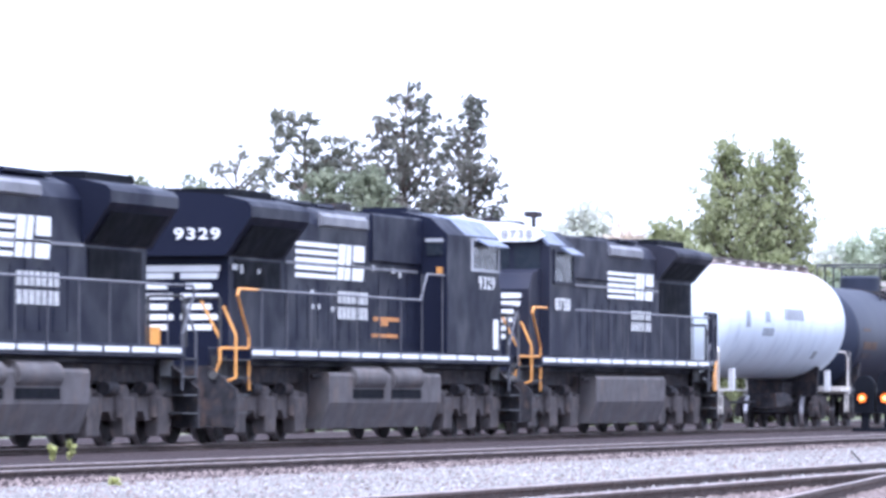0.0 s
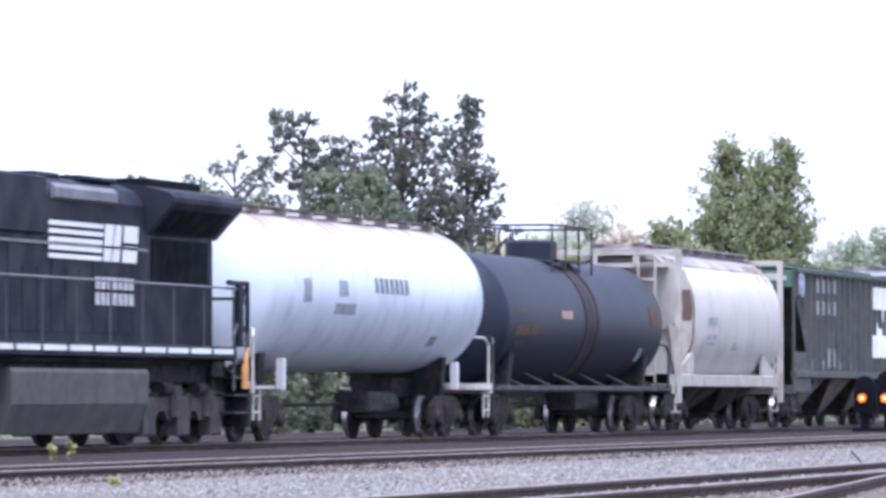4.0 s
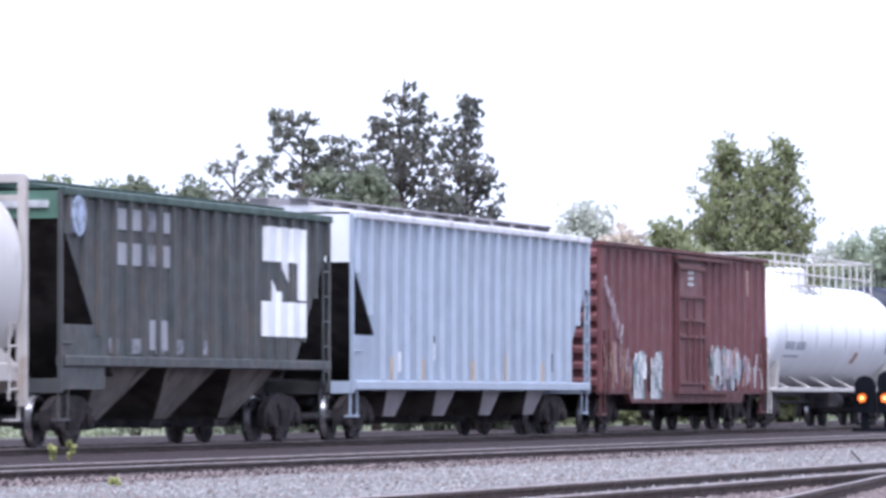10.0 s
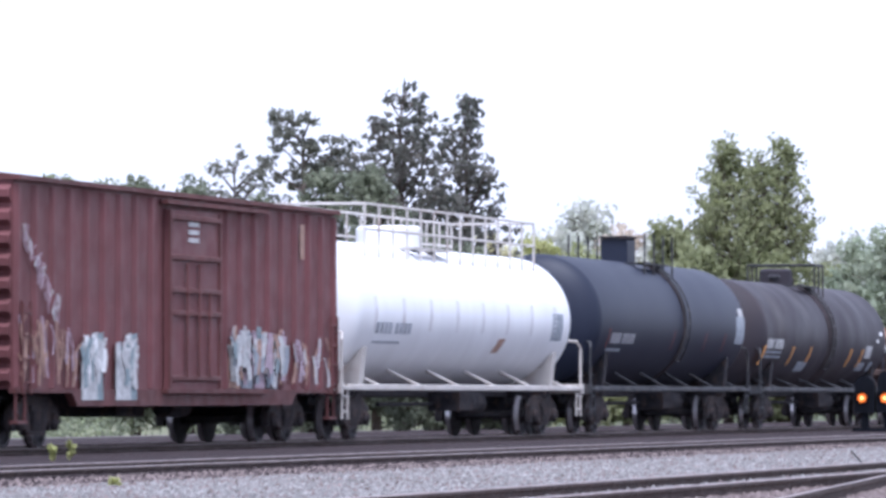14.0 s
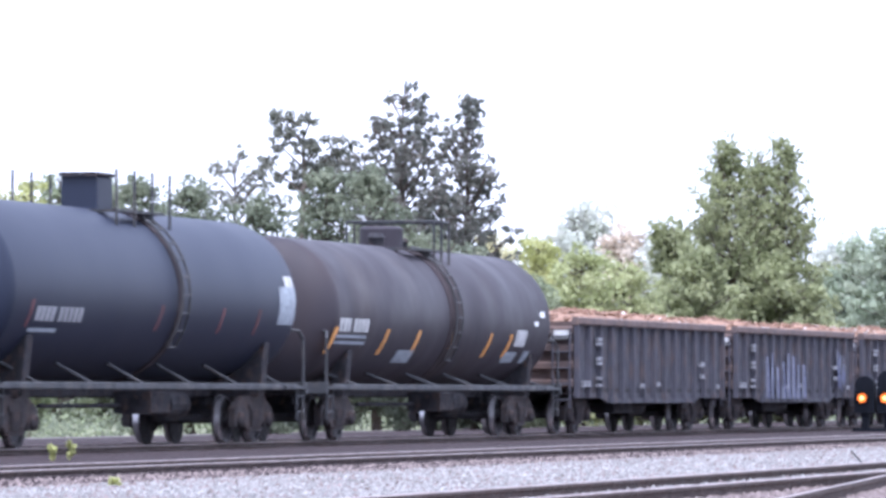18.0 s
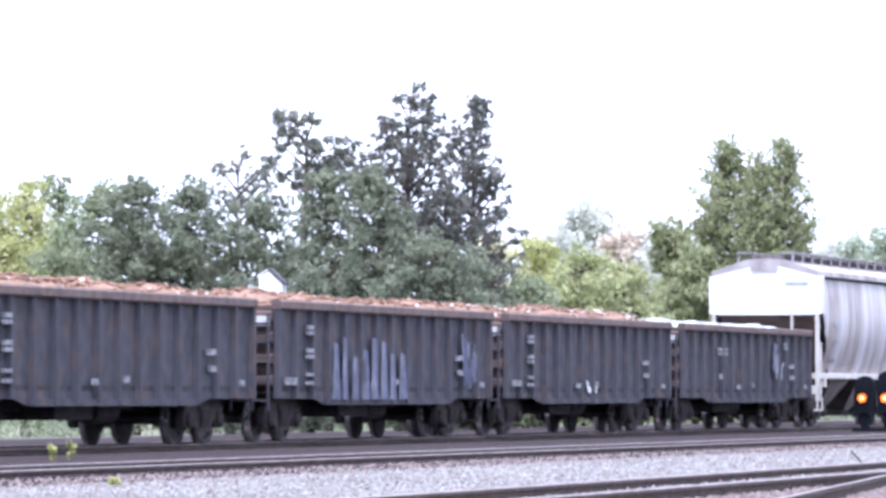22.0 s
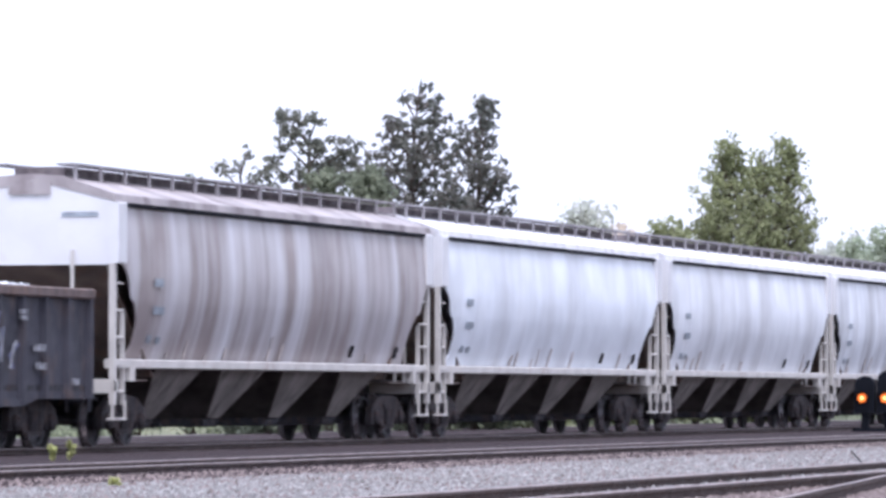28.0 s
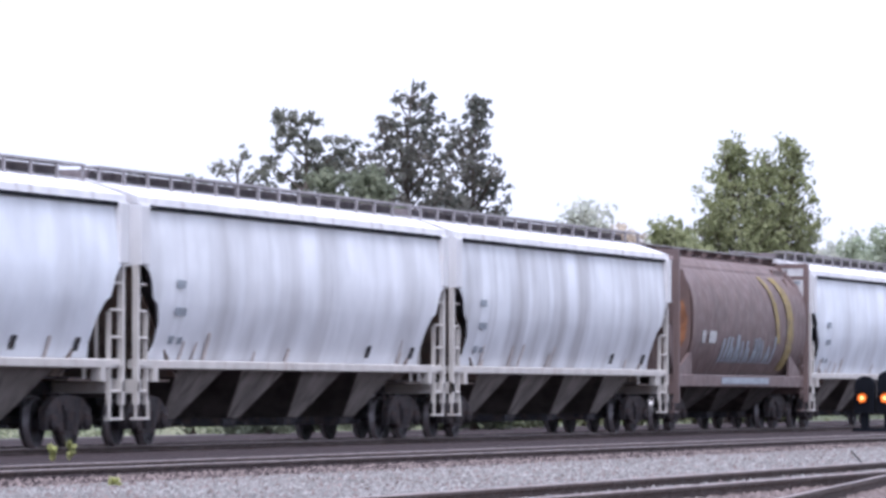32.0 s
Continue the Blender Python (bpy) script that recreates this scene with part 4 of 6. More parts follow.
# ---- covered hoppers with a barrel body between open end frames
def barrel_hopper(label, u0, u1, side, roof, trim, slope, count, patch=None, group=""):
    car, h = rolling("covered_hopper", label, "covered hopper car", u0, u1, group)
    prof = [(1.40, 1.16), (1.60, 1.28), (1.85, 1.42), (2.1, 1.50), (2.4, 1.55), (2.9, 1.57), (3.3, 1.54), (3.6, 1.46), (3.85, 1.33), (4.02, 1.18), (4.10, 1.06)]
    for k in (1, -1):
        rows = []
        for z, x in prof:
            rows.append([(k * x, y, z) for y in np.linspace(-h + 1.82, h - 0.22, 13)])
        part("side_sheet", Shape().sheet(rows), side, car, smooth=True, solid=0.02)
        part("side_sill", Shape().box(*sorted((k * 1.30, k * 1.48)), -h + 0.05, h - 0.05, 1.10, 1.40, 0.02), trim, car)
        part("roof", Shape().bar([(k * 1.12, 4.06), (k * 1.10, 4.12), (k * 0.90, 4.30), (k * 0.4, 4.46), (0, 4.49), (0, 4.38), (k * 0.9, 4.18)], -h + 0.25, h - 0.2, "y"), roof, car)
        for e in (-1, 1):
            y = e * h
            part("corner_post", Shape().box(*sorted((k * 1.46, k * 1.60)), *sorted((y, y - e * 0.13)), 0.70, 4.44, 0.015), trim, car)
            part("gusset", Shape().bar([(y - e * 0.10, 1.38), (y - e * 2.1, 1.38), (y - e * 2.1, 1.95), (y - e * 1.9, 1.95)], *sorted((k * 1.40, k * 1.46)), "x"), trim, car)
            part("slope_flank", Shape().bar([(y - e * 0.55, 2.62), (y - e * 2.2, 2.62), (y - e * 2.2, 1.40), (y - e * 1.2, 1.40)], *sorted((k * 1.12, k * 1.18)), "x"), trim, car)
            ladder(car, k * 1.47, y - e * 0.36, 0.8, 2.2, trim, 0.4)
            part("step", Shape().box(*sorted((k * 1.36, k * 1.48)), *sorted((y - e * 0.02, y - e * 0.55)), 0.46, 0.50).rod((k * 1.45, y - e * 0.04, 0.46), (k * 1.45, y - e * 0.04, 0.8), 0.03, 6), trim, car)
    for e in (-1, 1):
        y = e * h
        for z0, z1 in ((4.32, 4.46), (4.02, 4.12)):
            part("end_beam", Shape().box(-1.55, 1.55, *sorted((y - e * 0.01, y - e * 0.11)), z0, z1, 0.01), trim, car)
        for x in (-0.55, 0.45):
            part("beam_strut", Shape().box(x - 0.05, x + 0.05, *sorted((y - e * 0.02, y - e * 0.10)), 4.10, 4.34), trim, car)
        part("end_core", Shape().box(-1.10, 1.10, *sorted((y - e * 0.93, y - e * 2.4)), 1.42, 4.24), trim, car)
        part("bulkhead", Shape().bar([(-1.2, 1.5), (1.2, 1.5), (1.48, 2.2), (1.52, 2.9), (1.46, 3.5), (1.30, 4.0), (-1.30, 4.0), (-1.46, 3.5), (-1.52, 2.9), (-1.48, 2.2)], *sorted((y - e * 1.80, y - e * 1.84)), "y"), trim, car)
        part("end_sheet", Shape().bar([(-1.1, 2.5), (1.1, 2.5), (1.45, 3.0), (1.35, 3.9), (1.0, 4.3), (-1.0, 4.3), (-1.35, 3.9), (-1.45, 3.0)], *sorted((y - e * 0.85, y - e * 0.92)), "y"), trim, car)
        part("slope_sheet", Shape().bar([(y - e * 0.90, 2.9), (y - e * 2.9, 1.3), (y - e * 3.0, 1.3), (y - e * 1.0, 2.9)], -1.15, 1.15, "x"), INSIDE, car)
        part("end_sill", Shape().box(-1.5, 1.5, *sorted((y, y - e * 0.2)), 0.92, 1.16, 0.03), trim, car)
        part("roof_deck", Shape().box(-0.7, 0.7, *sorted((y, y - e * 0.6)), 4.44, 4.48), trim, car)
        ladder(car, 0.75, y + e * 0.02, 1.2, 4.3, trim, 0.42, "x")
        coupler(car, y, e)
        bogie(car, e * (h - 1.75))
    part("center_sill", Shape().box(-0.25, 0.25, -h, h, 0.9, 1.2), UNDER, car)
    part("floor_pan", Shape().box(-1.2, 1.2, -h + 2.4, h - 2.4, 1.16, 1.42), slope, car)
    bays(car, h, 1.14, count, 2.3, slope)
    for x in (0.5, -0.5):
        part("roof_walk", Shape().box(x - 0.16, x + 0.16, -h, h, 4.58, 4.61), WALKGREY, car)
    for i in range(10):
        y = -h + 0.1 + (2 * h - 0.2) * i / 9
        part("walk_bracket", Shape().box(-0.62, 0.62, y - 0.03, y + 0.03, 4.46, 4.58), roof, car)
    return car, h


def on_side(car, prof, y0, y1, z0, z1, material, lean=0.0, name="marking"):
    """A thin patch that follows a curved side sheet."""
    rows = []
    for j in range(13):
        z = z0 + (z1 - z0) * j / 12
        rows.append([(prof(z) + 0.03, y + lean * j / 12, z) for y in (y0, (y0 + y1) / 2, y1)])
    part(name, Shape().sheet(rows), material, car, solid=0.006)


def barrel_x(z):
    return float(np.interp(z, [1.40, 1.60, 1.85, 2.1, 2.4, 2.9, 3.3, 3.6, 3.85, 4.02, 4.10], [1.16, 1.28, 1.42, 1.50, 1.55, 1.57, 1.54, 1.46, 1.33, 1.18, 1.06]))


# ---- locomotives
def loco(label, u0, u1, fr, cab0, cab1, nose1, rear, rad, number, wide_cab, tank0, tank1, skin=BLACK):
    """fr is +1 where the cab end points away from the camera, -1 where it points towards it."""
    car, h = rolling("locomotive", label, "locomotive", u0, u1, "locomotives")

    def yy(a, b):
        return sorted((a * fr, b * fr))

    part("platform", Shape().box(-1.52, 1.52, -h + 0.9, h - 0.9, 1.53, 1.76, 0.02).box(-1.0, 1.0, -h, h, 1.42, 1.76, 0.02), skin, car)
    n = 13
    for k in (1.522, -1.53):
        for i in range(n):
            a = -h + 1.0 + (2 * h - 2.0) * i / n
            part("edge_stripe", Shape().box(k, k + 0.008, a, a + (2 * h - 2.0) / n - 0.16, 1.62, 1.715), WHITE, car)
    # long hood with rounded shoulders, doors along its side
    hood = [(-0.95, 1.76), (-0.95, 4.20), (-0.80, 4.45), (-0.45, 4.58), (0.45, 4.58), (0.80, 4.45), (0.95, 4.20), (0.95, 1.76)]
    part("long_hood", Shape().bar(hood, *yy(rear, cab0), "y"), skin, car)
    w = rad - 0.2
    k = 0
    w = rad + 0.1
    while w < cab0 - 0.7:
        for x in (0.95, -0.962):
            part("hood_door", Shape().box(x, x + 0.012, *yy(w + 0.03, w + 0.66), 1.95, 3.02 if k % 3 else 3.35), skin, car)
        w += 0.72
        k += 1
    for x in (0.975, -0.99):
        part("hood_latch_strip", Shape().box(x, x + 0.015, *yy(rad, cab0 - 0.4), 3.40, 3.45), RAILGREY, car)
    # radiator wings at the rear
    low, hip = (3.45, 4.08) if wide_cab else (3.70, 4.20)
    half = [(0.95, low), (1.40, hip), (1.46, hip + 0.08), (1.46, 4.36), (1.38, 4.45), (0.9, 4.57), (0.4, 4.62)]
    wing = half + [(-a, b) for a, b in half[::-1]]
    part("radiator", Shape().bar(wing, *yy(rear - 0.25, rad), "y"), skin, car)
    for x in (1.0, -1.0):
        s = 1 if x > 0 else -1
        part("intake_grille", Shape().add([(s * 1.00, yy(rear + 0.1, rad - 0.3)[0], low + 0.04), (s * 1.00, yy(rear + 0.1, rad - 0.3)[1], low + 0.04), (s * 1.37, yy(rear + 0.1, rad - 0.3)[1], hip - 0.06), (s * 1.37, yy(rear + 0.1, rad - 0.3)[0], hip - 0.06)], [(0, 1, 2, 3)]), VOID, car, solid=0.02)
        part("side_grille", Shape().box(*sorted((s * 0.95, s * 0.975)), *yy(rear + 0.35, rad - 0.3), 2.85, low - 0.06), VOID, car)
    # end of the hood: white bars and road number on the face
    y = rear * fr
    e = -fr
    for i in range(6):
        z = 2.08 + 0.19 * i
        for x0, x1 in ((-0.78, -0.12), (0.02, 0.74)):
            part("end_stripe", Shape().box(x0 if i % 2 else x0 + 0.10, x1 if i % 2 else x1 - 0.12, *sorted((y + e * 0.004, y + e * 0.016)), z, z + 0.11), WHITE, car)
    part("end_stripe", Shape().box(-0.82, 0.78, *sorted((y + e * 0.004, y + e * 0.018)), 3.16, 3.28), WHITE, car)
    part("jumper_box", Shape().box(-0.70, -0.36, *sorted((y + e * 0.02, y + e * 0.10)), 1.80, 2.14), ORANGE, car)
    if number and fr > 0:
        lettering(car, number, 0.42, (rear - 0.25) * fr - 0.012, 3.84, 0.29, WHITE, 0, 1.35)
    # roof gear
    part("exhaust_outlet", Shape().box(-0.5, 0.5, *yy(-1.8, -0.6), 4.56, 4.66, 0.04), skin, car)
    part("fan_deck", Shape().box(-0.85, 0.85, *yy(rear + 0.4, rad - 0.5), 4.56, 4.72, 0.03), VOID, car)
    part("roof_hatch", Shape().box(-0.62, 0.62, *yy(rad + 0.6, -2.6), 4.57, 4.66, 0.03), skin, car)
    for x in (0.955, -1.03):
        part("blower_duct", Shape().bar([(x, 4.16), (x + 0.08, 4.20), (x + 0.08, 4.36), (x, 4.44)], *yy(-3.3, 0.0), "y"), RAILGREY, car, "grey duct along the hood's shoulder")
        part("dynamic_brake_box", Shape().box(x - 0.02, x + 0.06, *yy(0.4, cab0 - 0.1), 3.55, 4.54, 0.04), skin, car)
    # cab
    top = 4.70
    prof = [(-1.52, 1.76), (-1.52, 4.22), (-1.16, 4.56), (-0.5, top), (0.5, top), (1.16, 4.56), (1.52, 4.22), (1.52, 1.76)]
    part("cab", Shape().bar(prof, *yy(cab0, cab1), "y"), skin, car)
    part("cab_roof", Shape().bar([(p, q + 0.02) for p, q in prof[1:-1]] + [(p * 0.98, q - 0.04) for p, q in prof[-2:0:-1]], *yy(cab0 + (cab1 - cab0) * 0.35, cab1 + 0.02), "y"), ROOFGREY, car, "pale blue-grey curved cab roof")
    for s in (1, -1):
        for a, b, z0, z1 in (((cab0 + 1.95), (cab1 - 0.12), 3.52, 4.16),) if wide_cab else (((cab0 + 0.3), (cab1 - 0.35), 3.40, 4.10),):
            win = part("cab_window", Shape().box(*sorted((s * 1.515, s * 1.535)), *yy(a, b), z0, z1), GLASS, car, "dark glazed cab side window")
            f = Shape()
            for q in (z0, z1):
                f.box(*sorted((s * 1.52, s * 1.56)), *yy(a - 0.05, b + 0.05), q - 0.03, q + 0.03)
            for q in (a, b):
                f.box(*sorted((s * 1.52, s * 1.56)), *yy(q - 0.04, q + 0.04), z0, z1)
            part("window_frame", f, FRAMEGREY if a > cab0 + 1 else skin, win)
        part("sun_visor", Shape().bar([(s * 1.50, 4.16), (s * 1.78, 4.02), (s * 1.78, 4.05), (s * 1.50, 4.22)], *(yy(cab0 + 2.3, cab1 - 0.1) if wide_cab else yy(cab0 + 0.2, cab0 + 1.4)), "y"), ROOFGREY, car)
        part("cab_lamp", Shape().box(*sorted((s * 1.30, s * 1.42)), *yy(cab0 - 0.05, cab0), 3.40, 3.54), ORANGE, car)
        pane = part("rear_window", Shape().box(*sorted((s * 1.08, s * 1.42)), *yy(cab0 - 0.02, cab0), 3.78, 4.10), GLASS, car, "small dark window in the cab's rear wall")
        part("window_frame", Shape().box(*sorted((s * 1.06, s * 1.44)), *yy(cab0 - 0.035, cab0 - 0.021), 4.06, 4.13), FRAMEGREY, pane)
    if number:
        # number under the cab window, reading from the side
        lettering(car, number, 1.55, (cab0 + cab1 + (2.0 if wide_cab else 0.2)) / 2 * fr, 3.25 if wide_cab else 2.9, 0.38, WHITE, 90, 1.55)
    # nose
    nz = 3.45 if wide_cab else 3.58
    nw = 1.38 if wide_cab else 1.32
    part("nose", Shape().bar([(cab1 * fr, 1.76), (nose1 * fr, 1.76), (nose1 * fr, nz - 0.35), ((nose1 - 0.35) * fr, nz), (cab1 * fr, nz + 0.12)], -nw, nw, "x"), skin, car)
    ny = nose1 * fr
    for i in range(7):
        z = 1.95 + 0.18 * i
        reach = 0.86 if wide_cab else 0.74 + 0.085 * i
        for x0, x1 in ((-reach, -0.1), (0.08, reach)):
            sh = 0.06 * (i % 2)
            part("nose_stripe", Shape().box(x0 + sh, x1 - 0.1 + sh, *sorted((ny + fr * 0.004, ny + fr * 0.016)), z, z + 0.11), WHITE, car)
    part("number_board", Shape().bar([(-1.3, 4.30), (1.2, 4.30), (1.42, 4.42), (1.25, 4.60), (0.6, 4.74), (-0.6, 4.74), (-1.3, 4.60)], *yy(cab1 + 0.03, cab1 + 0.12), "y"), WHITE, car, "white number board over the windshield")
    if number and fr < 0:
        lettering(car, number, 0.80, cab1 * fr - 0.135, 4.46, 0.25, STENCIL_GREY, 0, 1.25)
    for x0, x1 in ((-1.3, -0.72), (-0.6, -0.08), (0.08, 0.6), (0.72, 1.3)):
        part("windshield", Shape().box(x0, x1, *yy(cab1 + 0.01, cab1 + 0.03), 3.60, 4.22), GLASS, car)
    if not wide_cab:
        part("horn", Shape().box(0.55, 0.85, *yy(cab0 + 0.4, cab0 + 0.9), 4.90, 5.02, 0.02).rod((0.7, (cab0 + 0.6) * fr, 4.6), (0.7, (cab0 + 0.6) * fr, 4.92), 0.05), UNDER, car)
        for x in (-0.75, 0.1):
            part("antenna", Shape().rod((x, (cab1 - 0.3) * fr, 4.66), (x, (cab1 - 0.3) * fr, 4.98), 0.025, 6), UNDER, car)
        part("antenna_box", Shape().box(-0.12, 0.12, *yy(cab1 - 0.8, cab1 - 0.4), 4.7, 4.86), UNDER, car)
    else:
        part("horn", Shape().box(-0.3, 0.3, *yy(0.9, 1.3), 4.58, 4.76, 0.03), UNDER, car)
    part("air_conditioner", Shape().box(-0.5, 0.5, *yy(cab0 + 0.6, cab0 + 1.6), 4.66, 4.80, 0.04), skin, car)
    # running boards' handrails
    for s in (1, -1):
        x = s * 1.47
        pts = [(x, (rear + 0.2) * fr, 2.82), (x, (cab0 - 1.9) * fr, 2.82)]
        if wide_cab:
            pts += [(x, (cab0 - 1.4) * fr, 3.36), (x, (cab0 - 0.05) * fr, 3.36)]
        else:
            pts += [(x, (cab0 - 0.05) * fr, 2.82)]
        part("handrail", Shape().pipe(pts, 0.022, 6), RAILGREY, car)
        m = 9
        for i in range(m):
            q = rear + 0.4 + (cab0 - rear - 0.6) * i / (m - 1)
            part("stanchion", Shape().rod((x, q * fr, 1.76), (x, q * fr, 2.82 if q < cab0 - 1.8 or not wide_cab else 3.36), 0.016, 6), DARKRAIL, car)
        # step rails at both ends, bright orange at the end nearer the siding
        for k in (1, -1):
            q = k * h
            hue, lab = (ORANGE, "bright orange step rail") if k < 0 else (DARKRAIL, "")
            rails = [[(x, q - k * 1.5, 2.82), (x, q - k * 0.34, 2.82), (x, q - k * 0.24, 2.70), (x, q - k * 0.95, 1.95), (x, q - k * 0.95, 0.97)],
                     [(x - s * 0.24, q - k * 0.15, 2.5), (x, q - k * 0.15, 1.97), (x, q - k * 0.15, 1.2), (x - s * 0.15, q - k * 0.15, 1.14)],
                     [(s * 0.84, q - k * 0.05, 2.6), (s * 1.2, q - k * 0.05, 1.9), (s * 1.2, q - k * 0.05, 1.5), (s * 0.98, q - k * 0.05, 0.97)]]
            for pts in rails[:3 if k < 0 else 2]:
                part("step_rail", Shape().pipe(pts, 0.027, 8), hue, car, lab)
            if not wide_cab and k == -fr and s > 0:
                part("corner_rail", Shape().pipe([(x, q - k * 1.3, 2.92), (x, q - k * 0.12, 2.92), (x, q - k * 0.12, 1.76)], 0.05, 6), skin, car)
                part("corner_post", Shape().box(x - 0.05, x + 0.05, *sorted((q - k * 0.5, q - k * 0.75)), 1.76, 2.92), skin, car)
                part("step_guard", Shape().bar([(q - k * 0.16, 1.0), (q - k * 0.5, 1.0), (q - k * 0.5, 1.35), (q - k * 0.16, 1.75)], x + 0.01, x + 0.04, "x"), ORANGE, car, "orange step guard plate")
            part("end_rail", Shape().pipe([(s * 0.55, q - k * 0.05, 1.76), (s * 0.55, q - k * 0.05, 2.65), (s * 1.2, q - k * 0.05, 2.65), (s * 1.2, q - k * 0.05, 1.76)], 0.03, 8), BLACK_DULL, car)
            if k < 0:
                part("chain_guard", Shape().rod((s * 1.2, q - k * 0.05, 1.74), (s * 1.47, q - k * 0.95, 1.74), 0.03, 6), ORANGE, car)
            t = Shape()
            for i in range(4):
                t.box(*sorted((s * 1.05, s * 1.5)), *sorted((q - k * 0.15, q - k * 0.95)), 0.55 + 0.32 * i, 0.58 + 0.32 * i)
            t.box(*sorted((s * 1.0, s * 1.06)), *sorted((q - k * 0.15, q - k * 0.95)), 0.5, 1.6)
            part("steps", t, BLACK_DULL, car)
    for k in (1, -1):
        q = k * h
        part("pilot", Shape().bar([(-1.5, 0.30), (1.5, 0.30), (1.5, 1.0), (1.0, 1.42), (-1.0, 1.42), (-1.5, 1.0)], *sorted((q, q - k * 0.10)), "y"), UNDER, car)
        coupler(car, q, k)
        part("ditch_light", Shape().lathe([(q, 0.07), (q + k * 0.05, 0.08)], (1.1, 1.25), "y", 12), STEEL, car, smooth=True)
        for i in range(3):
            part("air_hose", Shape().pipe([(0.35 + 0.13 * i, q, 1.0), (0.35 + 0.13 * i, q + k * 0.25, 0.8), (0.30 + 0.13 * i, q + k * 0.4, 0.45)], 0.03, 6), UNDER, car)
    # fuel tank between the trucks, with air reservoirs
    a, b = yy(tank0, tank1)
    part("fuel_tank", Shape().bar([(-1.50, 0.74), (-1.30, 0.24), (1.30, 0.24), (1.50, 0.74), (1.51, 1.26), (1.46, 1.33), (-1.46, 1.33), (-1.51, 1.26)], a, b, "y"), TANKGREY, car, "dusty grey steel fuel tank")
    if wide_cab:
        for i in range(2):
            c = a + (b - a) * (0.20 + 0.34 * i)
            part("air_reservoir", Shape().lathe([(c, 0.1), (c + 0.06, 0.24), (c + 2.2, 0.24), (c + 2.26, 0.1)], (1.36, 1.22), "y", 18), TANKGREY, car, smooth=True)
            # dark plate on the tank's face paints the shaded recess below the reservoir
            part("reservoir_pocket", Shape().box(1.42, 1.518, c, c + 2.2, 0.82, 1.0), VOID, car)
    part("underframe", Shape().box(-0.95, 0.95, -h + 0.9, h - 0.9, 1.08, 1.50, 0.04), UNDER, car)
    part("air_piping", Shape().pipe([(1.3, a - 0.5, 1.25), (1.3, b + 0.5, 1.25)], 0.035, 6), UNDER, car)
    # two three-axle trucks
    for k in (1, -1):
        c = k * (h - 3.15)
        tr = part("bogie", Shape().box(-0.9, 0.9, -1.7, 1.7, 0.72, 0.98, 0.05), UNDER, car, "grimy three-axle locomotive bogie", at=(0, c, 0))
        for s in (1, -1):
            f = Shape()
            f.bar([(-2.75, 0.62), (-2.5, 0.44), (-1.25, 0.44), (-1.1, 0.60), (-0.75, 0.60), (-0.6, 0.44), (0.6, 0.44), (0.75, 0.60), (1.1, 0.60), (1.25, 0.44), (2.5, 0.44), (2.75, 0.62), (2.75, 0.92), (1.7, 1.0), (1.3, 0.86), (0.4, 0.86), (0.2, 1.06), (-0.2, 1.06), (-0.4, 0.86), (-1.3, 0.86), (-1.7, 1.0), (-2.75, 0.92)], s * 1.02 - 0.09, s * 1.02 + 0.09, "x")
            for y0 in (-1.95, 0.0, 1.95):
                f.box(*sorted((s * 0.98, s * 1.22)), y0 - 0.34, y0 + 0.34, 0.16, 0.86, 0.04)
                for d in (-0.42, 0.42):
                    f.lathe([(0.50, 0.11), (0.92, 0.11)], (s * 1.12, y0 + d), "z", 10)
            part("side_frame", f, LOCOFRAME, tr)
            for y0 in (-1.0, 1.0):
                part("brake_cylinder", Shape().lathe([(y0 - 0.28, 0.12), (y0 + 0.28, 0.12)], (s * 1.18, 1.0), "y", 12), UNDER, tr, smooth=True)
            part("sand_pipe", Shape().pipe([(s * 1.2, 2.5, 1.4), (s * 1.15, 2.7, 0.7), (s * 0.95, 2.62, 0.15)], 0.03, 6), UNDER, tr)
        for y0 in (-1.95, 0.0, 1.95):
            wheelset(tr, y0, 0.53, LOCO_WHEEL)
    return car, h


def emblem(car, x, y0, y1, z0, z1):
    """White bars that run into two slanted white blocks: plain shapes, no letters."""
    n, m = 5, (z1 - z0)
    split = y0 + (y1 - y0) * 0.60
    for i in range(n):
        z = z0 + m * i / (n - 0.35)
        decal(car, x, y0, split - 0.12 + 0.03 * i, z, z + m * 0.125, WHITE, "emblem_bar", 0.03)
    w = (y1 - split)
    for quad in (((0.0, 0), (0.20, 0), (0.32, 1.0), (0.06, 1.0)), ((0.25, 0), (0.45, 0), (0.52, 1.0), (0.37, 1.0)),
                 ((0.54, 0), (0.94, 0), (0.985, 0.44), (0.56, 0.44)), ((0.575, 0.54), (0.99, 0.54), (1.0, 1.0), (0.60, 1.0))):
        part("emblem_block", Shape().bar([(split + w * p, z0 + m * q) for p, q in quad], x + 0.002, x + 0.014, "x"), WHITE, car)


def name_bars(car, x, y0, y1, z0, z1, material=DIMWHITE):
    m = (z1 - z0)
    for a, b in ((0.56, 1.0), (0.0, 0.44)):
        n = 7
        for i in range(n):
            w = (y1 - y0) / n
            decal(car, x, y0 + i * w, y0 + i * w + w * 0.72, z0 + m * a, z0 + m * b, material, "name_bar")


